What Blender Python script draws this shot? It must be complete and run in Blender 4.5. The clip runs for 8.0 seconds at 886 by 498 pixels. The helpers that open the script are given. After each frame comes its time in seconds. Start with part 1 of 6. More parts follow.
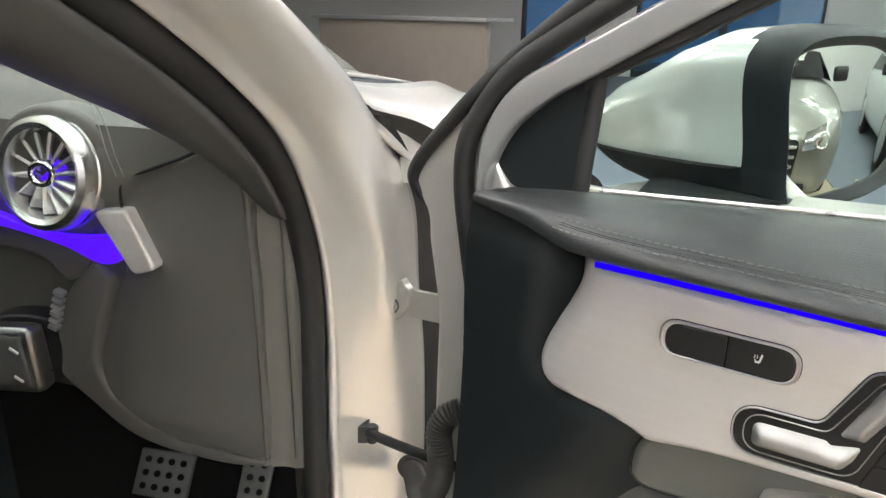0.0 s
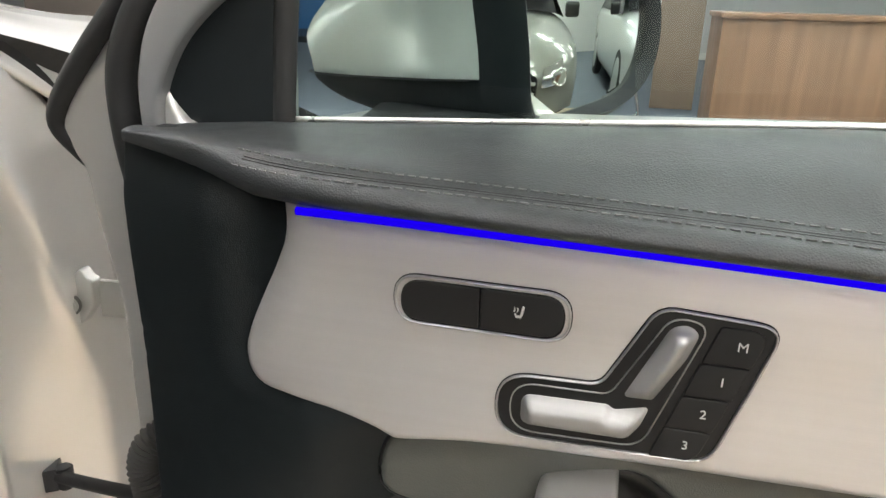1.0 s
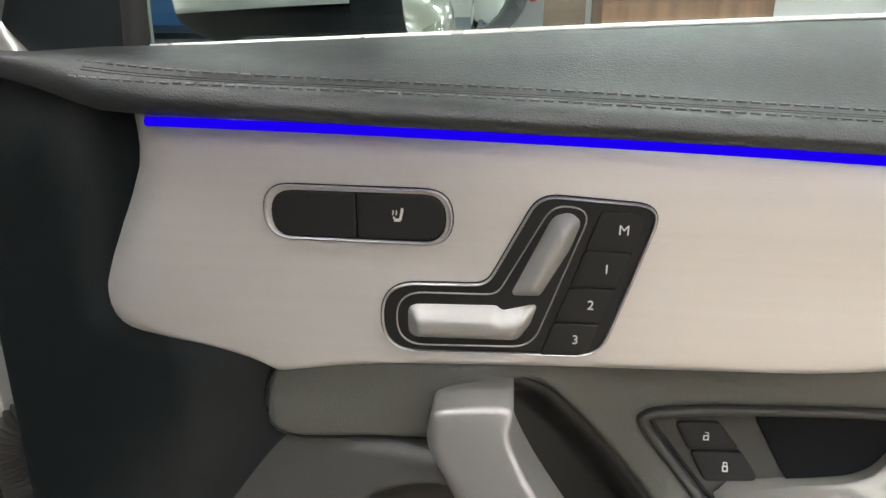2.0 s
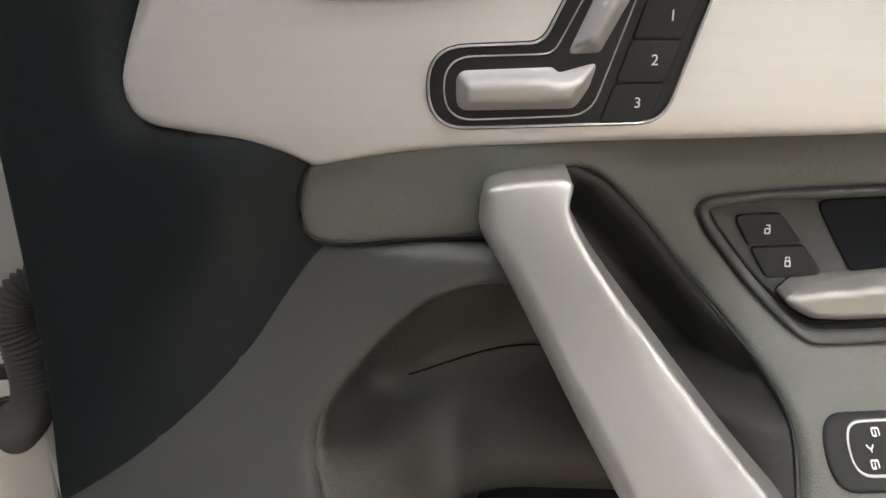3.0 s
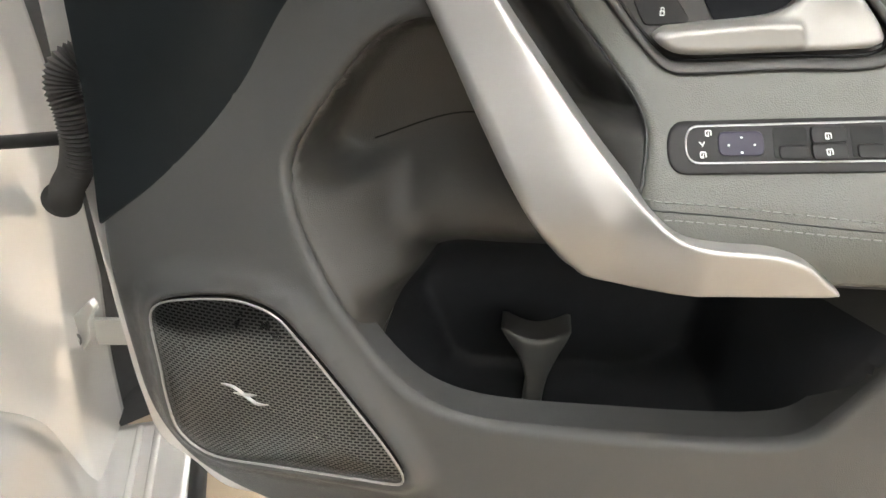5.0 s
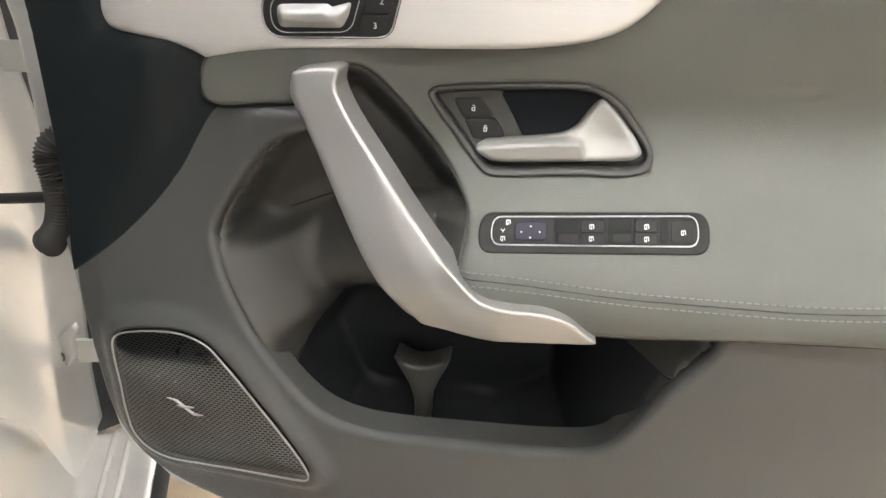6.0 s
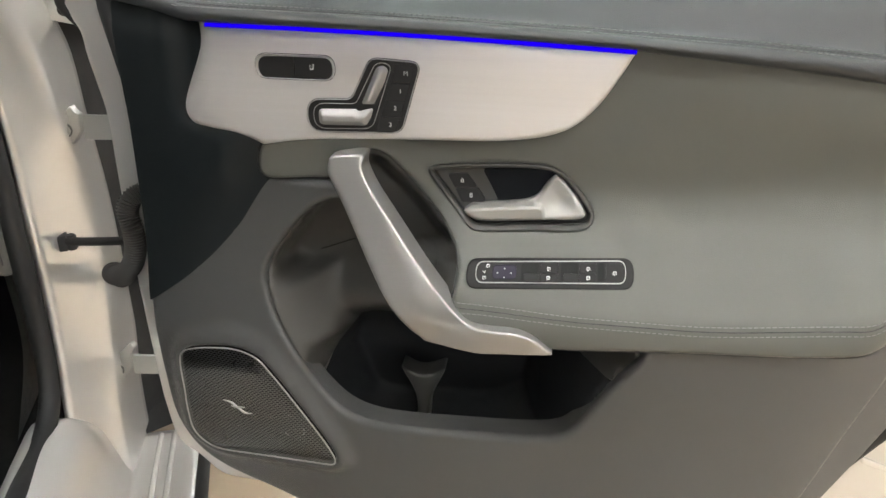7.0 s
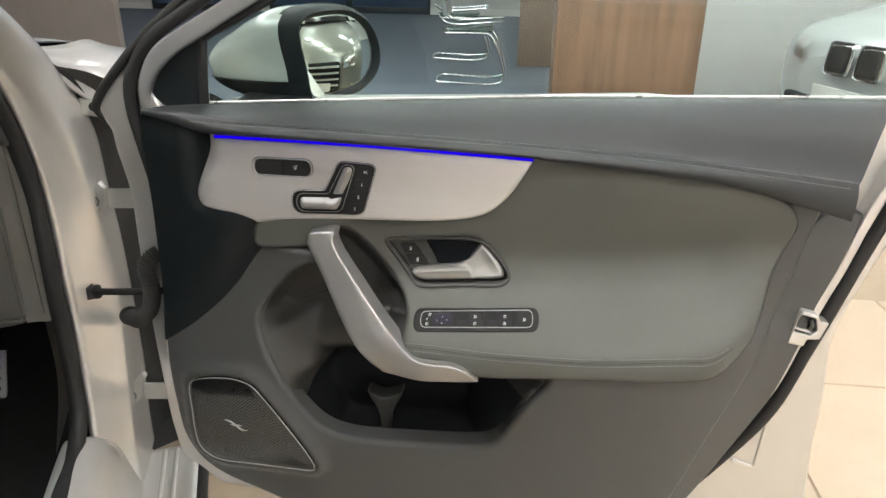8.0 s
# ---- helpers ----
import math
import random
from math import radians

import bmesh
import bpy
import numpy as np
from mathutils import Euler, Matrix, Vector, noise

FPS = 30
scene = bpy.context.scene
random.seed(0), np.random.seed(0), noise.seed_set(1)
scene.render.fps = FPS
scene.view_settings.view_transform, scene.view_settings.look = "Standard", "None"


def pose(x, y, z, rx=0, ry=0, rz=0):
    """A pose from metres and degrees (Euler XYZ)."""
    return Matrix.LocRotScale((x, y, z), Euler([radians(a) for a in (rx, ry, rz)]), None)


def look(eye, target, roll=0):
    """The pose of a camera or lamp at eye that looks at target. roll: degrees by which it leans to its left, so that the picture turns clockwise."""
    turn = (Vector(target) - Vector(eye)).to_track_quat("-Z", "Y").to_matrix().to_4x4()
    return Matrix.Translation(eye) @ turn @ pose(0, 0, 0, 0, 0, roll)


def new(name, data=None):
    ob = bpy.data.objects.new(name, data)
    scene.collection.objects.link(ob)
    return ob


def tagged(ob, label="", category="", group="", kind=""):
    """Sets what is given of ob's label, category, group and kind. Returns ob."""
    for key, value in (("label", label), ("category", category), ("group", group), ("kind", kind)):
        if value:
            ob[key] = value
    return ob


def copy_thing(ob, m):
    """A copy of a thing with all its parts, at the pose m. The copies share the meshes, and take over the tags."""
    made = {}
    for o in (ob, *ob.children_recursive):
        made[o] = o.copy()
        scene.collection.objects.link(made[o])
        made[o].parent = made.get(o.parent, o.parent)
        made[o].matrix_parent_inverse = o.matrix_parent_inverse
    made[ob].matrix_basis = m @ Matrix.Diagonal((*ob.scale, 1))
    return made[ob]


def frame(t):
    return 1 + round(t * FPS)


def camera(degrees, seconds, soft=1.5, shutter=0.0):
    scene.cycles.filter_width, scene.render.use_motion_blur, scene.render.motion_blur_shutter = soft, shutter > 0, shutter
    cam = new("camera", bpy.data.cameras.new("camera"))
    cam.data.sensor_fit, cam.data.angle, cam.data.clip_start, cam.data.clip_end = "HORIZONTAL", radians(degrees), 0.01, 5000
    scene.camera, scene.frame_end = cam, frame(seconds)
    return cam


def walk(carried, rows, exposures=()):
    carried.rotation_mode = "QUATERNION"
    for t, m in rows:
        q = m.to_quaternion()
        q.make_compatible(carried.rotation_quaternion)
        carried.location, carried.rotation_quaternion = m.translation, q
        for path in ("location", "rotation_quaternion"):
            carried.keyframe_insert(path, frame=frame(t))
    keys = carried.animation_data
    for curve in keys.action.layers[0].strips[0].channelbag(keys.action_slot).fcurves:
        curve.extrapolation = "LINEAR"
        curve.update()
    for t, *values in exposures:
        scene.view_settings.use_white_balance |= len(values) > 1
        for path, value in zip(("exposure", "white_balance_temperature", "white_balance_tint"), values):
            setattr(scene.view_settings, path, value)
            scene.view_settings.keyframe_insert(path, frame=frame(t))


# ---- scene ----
cam = camera(64.7, 8.0)
EXPOSURE, LAMPS, FILL = 0.0, 27.0, 1.15
# the clip's camera opens up over the dark panel and closes again
STOPS = [(0.0, 0.70), (1.0, 0.38), (2.5, 0.34), (3.0, 0.42), (3.5, 0.62), (4.0, 1.00), (5.5, 0.92), (6.5, 0.68), (8.0, 0.20)]
PATH = [
    (0, (-0.024, 0.016, 1.096), (-1.071, 1.598, 0.462), 1.1),
    (0.5, (-0.045, 0.101, 1.061), (-0.762, 1.844, 0.393), 1.3),
    (1, (-0.04, 0.165, 1.032), (-0.496, 1.987, 0.344), 1.4),
    (2.5, (-0.023, 0.17, 0.941), (-0.171, 2.037, 0.238), -0.5),
    (3, (-0.059, 0.154, 0.877), (-0.193, 2.013, 0.151), -0.9),
    (3.5, (-0.088, 0.143, 0.82), (-0.236, 1.975, 0.032), -1.0),
    (4, (-0.083, 0.131, 0.786), (-0.267, 1.937, -0.053), -0.9),
    (5.3, (0.066, -0.033, 0.819), (-0.185, 1.733, -0.086), 0.1),
    (5.5, (0.095, -0.06, 0.839), (-0.157, 1.709, -0.06), 0.3),
    (6, (0.15, -0.097, 0.906), (-0.109, 1.686, 0.038), 0.6),
    (6.5, (0.168, -0.158, 0.965), (-0.09, 1.637, 0.121), 0.7),
    (7, (0.172, -0.278, 1.023), (-0.072, 1.524, 0.191), 0.5),
    (7.5, (0.2, -0.4, 1.11), (-0.02, 1.416, 0.299), 0.6),
    (8, (0.244, -0.484, 1.18), (0.05, 1.345, 0.394), 0.7),
]
walk(cam, [(t, look(eye, target, roll)) for t, eye, target, roll in PATH], STOPS)

# ---------------------------------------------------------------- world and light
world = bpy.data.worlds.new("sky")
scene.world = world
world.use_nodes = True
wn = world.node_tree.nodes
sky = wn.new("ShaderNodeTexSky")
sky.sky_type, sky.sun_disc = "NISHITA", False
sky.sun_elevation, sky.sun_rotation = radians(40), radians(200)
world.node_tree.links.new(sky.outputs[0], wn["Background"].inputs[0])
wn["Background"].inputs[1].default_value = 0.12
scene.view_settings.exposure = EXPOSURE

from mathutils.geometry import delaunay_2d_cdt


# ---------------------------------------------------------------- materials
def mat(name, color, rough=0.5, metal=0.0, coat=0.0, vary=0.12, vary_scale=9.0, bump=0.0, bump_scale=400.0, grain=None,
        rough_vary=0.08, stretch=None, spec=0.5, emit=None, strength=0.0, sheen=0.0):
    m = bpy.data.materials.new(name)
    m.use_nodes = True
    nt = m.node_tree
    n, l = nt.nodes, nt.links
    p = n["Principled BSDF"]
    geo = n.new("ShaderNodeNewGeometry")
    big = n.new("ShaderNodeTexNoise")
    big.inputs["Scale"].default_value = vary_scale
    big.inputs["Detail"].default_value = 6
    at = geo.outputs["Position"]
    if stretch:
        mapping = n.new("ShaderNodeMapping")
        mapping.inputs["Scale"].default_value = stretch
        l.new(at, mapping.inputs["Vector"])
        at = mapping.outputs[0]
    l.new(at, big.inputs["Vector"])
    ramp = n.new("ShaderNodeMapRange")
    ramp.inputs["To Min"].default_value, ramp.inputs["To Max"].default_value = 1 - vary, 1 + vary
    l.new(big.outputs["Fac"], ramp.inputs["Value"])
    mul = n.new("ShaderNodeVectorMath")
    mul.operation = "SCALE"
    mul.inputs[0].default_value = color
    l.new(ramp.outputs[0], mul.inputs["Scale"])
    l.new(mul.outputs[0], p.inputs["Base Color"])
    rr = n.new("ShaderNodeMapRange")
    rr.inputs["To Min"].default_value, rr.inputs["To Max"].default_value = max(rough - rough_vary, 0.0), rough + rough_vary
    fine = n.new("ShaderNodeTexNoise")
    fine.inputs["Scale"].default_value = vary_scale * 7
    fine.inputs["Detail"].default_value = 4
    l.new(geo.outputs["Position"], fine.inputs["Vector"])
    l.new(fine.outputs["Fac"], rr.inputs["Value"])
    l.new(rr.outputs[0], p.inputs["Roughness"])
    p.inputs["Metallic"].default_value = metal
    p.inputs["Coat Weight"].default_value = coat
    p.inputs["Coat Roughness"].default_value = 0.06
    p.inputs["Specular IOR Level"].default_value = spec
    if sheen:
        p.inputs["Sheen Weight"].default_value = sheen
    if emit:
        p.inputs["Emission Color"].default_value = (*emit, 1)
        p.inputs["Emission Strength"].default_value = strength
    if bump:
        tex = n.new("ShaderNodeTexNoise" if grain != "leather" else "ShaderNodeTexVoronoi")
        tex.inputs["Scale"].default_value = bump_scale
        src = geo.outputs["Position"]
        if grain == "brushed":
            mp = n.new("ShaderNodeMapping")
            mp.inputs["Scale"].default_value = (0.02, 1, 1)
            l.new(src, mp.inputs["Vector"])
            src = mp.outputs[0]
        l.new(src, tex.inputs["Vector"])
        b = n.new("ShaderNodeBump")
        b.inputs["Strength"].default_value = bump
        b.inputs["Distance"].default_value = 0.0006
        l.new(tex.outputs[0], b.inputs["Height"])
        l.new(b.outputs[0], p.inputs["Normal"])
    return m


M_PAINT = mat("silver_paint", (0.70, 0.682, 0.655), 0.30, 0.55, coat=0.8, vary=0.03, rough_vary=0.02, bump=0.02, bump_scale=2500)
# silver paint again, darker: the frame's dark reflections are in the colour
M_JAMB = mat("shaded_silver_paint", (0.44, 0.445, 0.45), 0.32, 0.6, coat=0.5, vary=0.03, rough_vary=0.02)
M_CAP = mat("mirror_cap_paint", (0.62, 0.66, 0.62), 0.28, 0.3, coat=0.9, vary=0.02, rough_vary=0.01)
M_LEATHER = mat("dark_leather", (0.030, 0.0325, 0.034), 0.46, vary=0.10, bump=0.35, bump_scale=900, grain="leather", spec=0.45)
M_INSERT = mat("grey_leather", (0.096, 0.098, 0.087), 0.42, vary=0.08, bump=0.30, bump_scale=1000, grain="leather", spec=0.4)
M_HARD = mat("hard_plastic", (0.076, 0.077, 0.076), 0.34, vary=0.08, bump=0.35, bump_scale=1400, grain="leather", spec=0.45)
# black trim; on the front panel, hard plastic with its shade painted in
M_FRONT = mat("dark_plastic_and_panel_shade", (0.0105, 0.0135, 0.0150), 0.50, vary=0.10, bump=0.3, bump_scale=1400, grain="leather", spec=0.28)
# pocket plastic with the deep foot's shade put into the colour
M_POCKET_SHADE = mat("pocket_foot_shade", (0.015, 0.016, 0.018), 0.58, vary=0.2, vary_scale=60, bump=0.2, bump_scale=900, spec=0.3)
M_RECESS = mat("recess_plastic", (0.042, 0.041, 0.038), 0.36, vary=0.08, bump=0.3, bump_scale=1400, grain="leather", spec=0.4)
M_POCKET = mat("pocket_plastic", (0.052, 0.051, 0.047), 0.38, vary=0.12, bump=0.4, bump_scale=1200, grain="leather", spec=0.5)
M_BLACK = mat("satin_black", (0.012, 0.012, 0.013), 0.42, vary=0.1)
M_GLOSS = mat("gloss_black", (0.008, 0.008, 0.010), 0.22, vary=0.1, coat=0.1, spec=0.35)
M_RUBBER = mat("black_rubber", (0.016, 0.016, 0.016), 0.62, vary=0.15, bump=0.2, bump_scale=700)
M_ALU = mat("brushed_aluminium", (0.60, 0.58, 0.57), 0.36, 0.42, vary=0.05, stretch=(0.5, 6, 24), rough_vary=0.03, bump=0.16, bump_scale=1500, grain="brushed")
M_HANDLE = mat("satin_handle_metal", (0.38, 0.375, 0.365), 0.34, 0.62, vary=0.03, rough_vary=0.02, bump=0.05, bump_scale=1800)
M_LEVER = mat("satin_lever_metal", (0.27, 0.262, 0.248), 0.42, 0.50, vary=0.02, rough_vary=0.02)
M_SATIN = mat("satin_chrome", (0.50, 0.50, 0.495), 0.44, 0.90, vary=0.02, rough_vary=0.02, bump=0.02, bump_scale=2500)
M_CHROME = mat("chrome", (0.78, 0.78, 0.78), 0.10, 1.0, vary=0.02, rough_vary=0.03)
M_ZINC = mat("painted_steel", (0.50, 0.50, 0.475), 0.36, 0.4, coat=0.3, vary=0.05, rough_vary=0.02)
M_DASH = mat("dash_leather", (0.080, 0.078, 0.073), 0.42, vary=0.10, bump=0.3, bump_scale=900, grain="leather", rough_vary=0.04)
M_KNEE = mat("knee_plastic", (0.095, 0.094, 0.086), 0.34, vary=0.08, bump=0.3, bump_scale=1200, grain="leather", rough_vary=0.04)
M_BOOT = mat("grey_rubber", (0.046, 0.044, 0.042), 0.6, vary=0.15, bump=0.2, bump_scale=700)
M_CUP = mat("blue_black_gloss", (0.005, 0.006, 0.008), 0.45, vary=0.1, rough_vary=0.01, spec=0.10)
M_BUTTON = mat("button_plastic", (0.019, 0.0185, 0.0185), 0.50, vary=0.08, bump=0.1, bump_scale=2500, spec=0.22)
M_VIOLET = mat("violet_black_plastic", (0.020, 0.016, 0.034), 0.42, vary=0.08, spec=0.3)
M_ICON = mat("icon_white", (0.70, 0.70, 0.70), 0.5, vary=0.02)
M_THREAD = mat("grey_thread", (0.20, 0.20, 0.195), 0.8, vary=0.15, bump=0.4, bump_scale=3000)
M_LED = mat("violet_light", (0.0, 0.0, 0.01), 0.9, spec=0.0, emit=(0.012, 0.0, 1.0), strength=0.66)
M_KEY = mat("bright_key", (0.34, 0.335, 0.325), 0.42, 0.50, vary=0.02, rough_vary=0.01)
M_BEZEL = mat("bright_bezel", (0.46, 0.455, 0.45), 0.30, 0.8, vary=0.02, rough_vary=0.01)
M_GLOW = mat("violet_glow", (0.02, 0.0, 0.1), 0.4, emit=(0.07, 0.005, 1.0), strength=0.8)
M_MIRROR = mat("mirror_silver", (0.80, 0.82, 0.76), 0.0, 1.0, vary=0.0, rough_vary=0.0)
M_GRILLE = mat("grille_metal", (0.17, 0.17, 0.165), 0.30, 0.95, vary=0.08)
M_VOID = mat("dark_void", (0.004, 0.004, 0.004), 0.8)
M_PEDAL = mat("pedal_steel", (0.62, 0.62, 0.60), 0.38, 0.9, vary=0.05)


def glass_material(name, tint):
    m = bpy.data.materials.new(name)
    m.use_nodes = True
    n, l = m.node_tree.nodes, m.node_tree.links
    n.remove(n["Principled BSDF"])
    clear, gloss, mix, fres = (n.new("ShaderNodeBsdfTransparent"), n.new("ShaderNodeBsdfGlossy"), n.new("ShaderNodeMixShader"),
                               n.new("ShaderNodeFresnel"))
    clear.inputs[0].default_value = (*tint, 1)
    gloss.inputs["Roughness"].default_value = 0.0
    fres.inputs[0].default_value = 1.5
    l.new(fres.outputs[0], mix.inputs[0])
    l.new(clear.outputs[0], mix.inputs[1])
    l.new(gloss.outputs[0], mix.inputs[2])
    l.new(mix.outputs[0], n["Material Output"].inputs[0])
    return m


M_GLASS = glass_material("window_glass", (0.76, 0.875, 0.84))
M_PANE = glass_material("clear_pane", (0.86, 0.93, 0.97))


# ---------------------------------------------------------------- mesh helpers
def to_mesh(name, verts, faces, sharp=40):
    me = bpy.data.meshes.new(name)
    me.from_pydata([tuple(v) for v in verts], [], [tuple(f) for f in faces])
    me.polygons.foreach_set("use_smooth", [True] * len(me.polygons))
    me.update()
    me.set_sharp_from_angle(angle=radians(sharp))
    return me


def bm_mesh(name, bm, sharp=40):
    me = bpy.data.meshes.new(name)
    bm.to_mesh(me)
    bm.free()
    me.polygons.foreach_set("use_smooth", [True] * len(me.polygons))
    me.set_sharp_from_angle(angle=radians(sharp))
    return me


def part(name, me, material, parent=None, label="", m=None):
    ob = new(name, me)
    if len(me.materials) == 0:
        me.materials.append(material)
    if m is not None:
        ob.matrix_basis = m
    if parent is not None:
        ob.parent = parent
    if label:
        ob["label"] = label
    return ob


def thing(name, label, category, group="", kind="", at=(0, 0, 0)):
    ob = new(name)
    ob.empty_display_size = 0.05
    ob.location = at
    return tagged(ob, label, category, group, kind)


def catmull(p, n=8, closed=True):
    p = [np.array(q, float) for q in p]
    k = len(p)
    out = []
    for i in range(k if closed else k - 1):
        if closed:
            a, b, c, d = p[i - 1], p[i], p[(i + 1) % k], p[(i + 2) % k]
        else:
            a, b, c, d = p[max(i - 1, 0)], p[i], p[i + 1], p[min(i + 2, k - 1)]
        lab, lbc, lcd = [max(np.linalg.norm(v) ** 0.5, 1e-5) for v in (b - a, c - b, d - c)]
        m1 = (c - b) + lbc * ((b - a) / lab - (c - a) / (lab + lbc)) if np.linalg.norm(b - a) > 1e-9 else (c - b)
        m2 = (c - b) + lbc * ((d - c) / lcd - (d - b) / (lbc + lcd)) if np.linalg.norm(d - c) > 1e-9 else (c - b)
        for s in range(n):
            t = s / n
            out.append((2 * t**3 - 3 * t**2 + 1) * b + (t**3 - 2 * t**2 + t) * m1 + (-2 * t**3 + 3 * t**2) * c + (t**3 - t**2) * m2)
    if not closed:
        out.append(p[-1])
    return np.array(out)


def rounded(p, r, n=6):
    """A polygon with rounded corners; r: one radius, or one a corner."""
    p = [np.array(q, float) for q in p]
    out = []
    for i, b in enumerate(p):
        a, c = p[i - 1], p[(i + 1) % len(p)]
        ri = r[i] if isinstance(r, (list, tuple)) else r
        u, v = (a - b) / np.linalg.norm(a - b), (c - b) / np.linalg.norm(c - b)
        half = math.acos(max(-1, min(1, u @ v))) / 2
        cut = min(ri / math.tan(half), 0.49 * np.linalg.norm(a - b), 0.49 * np.linalg.norm(c - b))
        s, e = b + u * cut, b + v * cut
        for k in range(n + 1):
            t = k / n
            out.append((1 - t) ** 2 * s + 2 * t * (1 - t) * b + t**2 * e)
    return np.array(out)


def resample(p, step):
    p = np.vstack([p, p[:1]])
    seg = np.linalg.norm(np.diff(p, axis=0), axis=1)
    s = np.concatenate([[0], np.cumsum(seg)])
    k = max(int(s[-1] / step), 12)
    t = np.linspace(0, s[-1], k, endpoint=False)
    return np.column_stack([np.interp(t, s, p[:, 0]), np.interp(t, s, p[:, 1])])


def area2(p):
    q = np.roll(p, -1, axis=0)
    return np.sum(p[:, 0] * q[:, 1] - q[:, 0] * p[:, 1]) / 2


def inset(p, d):
    if area2(p) < 0:
        p = p[::-1]
    t = np.roll(p, -1, axis=0) - np.roll(p, 1, axis=0)
    t /= np.maximum(np.linalg.norm(t, axis=1, keepdims=True), 1e-9)
    return p + d * np.column_stack([-t[:, 1], t[:, 0]])


def inside(pts, poly):
    x, y = pts[:, 0], pts[:, 1]
    res = np.zeros(len(pts), bool)
    q = np.roll(poly, 1, axis=0)
    for (x1, y1), (x2, y2) in zip(poly, q):
        hit = ((y1 > y) != (y2 > y)) & (x < (x2 - x1) * (y - y1) / (y2 - y1 + 1e-15) + x1)
        res ^= hit
    return res


def far(pts, line, closed=True):
    """Distance of points to a polyline."""
    a = line
    b = np.roll(line, -1, axis=0)
    if not closed:
        a, b = a[:-1], b[:-1]
    best = np.full(len(pts), 9.0)
    px, py = np.ascontiguousarray(pts[:, 0]), np.ascontiguousarray(pts[:, 1])
    for (ax, ay), (bx, by) in zip(a.tolist(), b.tolist()):
        dx, dy = bx - ax, by - ay
        ux, uy = px - ax, py - ay
        t = np.clip((ux * dx + uy * dy) / max(dx * dx + dy * dy, 1e-12), 0, 1)
        np.minimum(best, (ux - t * dx) ** 2 + (uy - t * dy) ** 2, out=best)
    return np.sqrt(best)


def smooth01(a, b, v):
    t = np.clip((v - a) / (b - a), 0, 1)
    return t * t * (3 - 2 * t)


def soft_interp(x, xs, ys, w=0.0):
    """A smooth curve through the points (xs, ys)."""
    xs, ys = np.array(xs, float), np.array(ys, float)
    m = np.gradient(ys, xs)
    x = np.clip(np.asarray(x, float), xs[0], xs[-1])
    i = np.clip(np.searchsorted(xs, x) - 1, 0, len(xs) - 2)
    h = xs[i + 1] - xs[i]
    t = (x - xs[i]) / h
    return (2 * t**3 - 3 * t**2 + 1) * ys[i] + (t**3 - 2 * t**2 + t) * h * m[i] + (3 * t**2 - 2 * t**3) * ys[i + 1] + (t**3 - t**2) * h * m[i + 1]


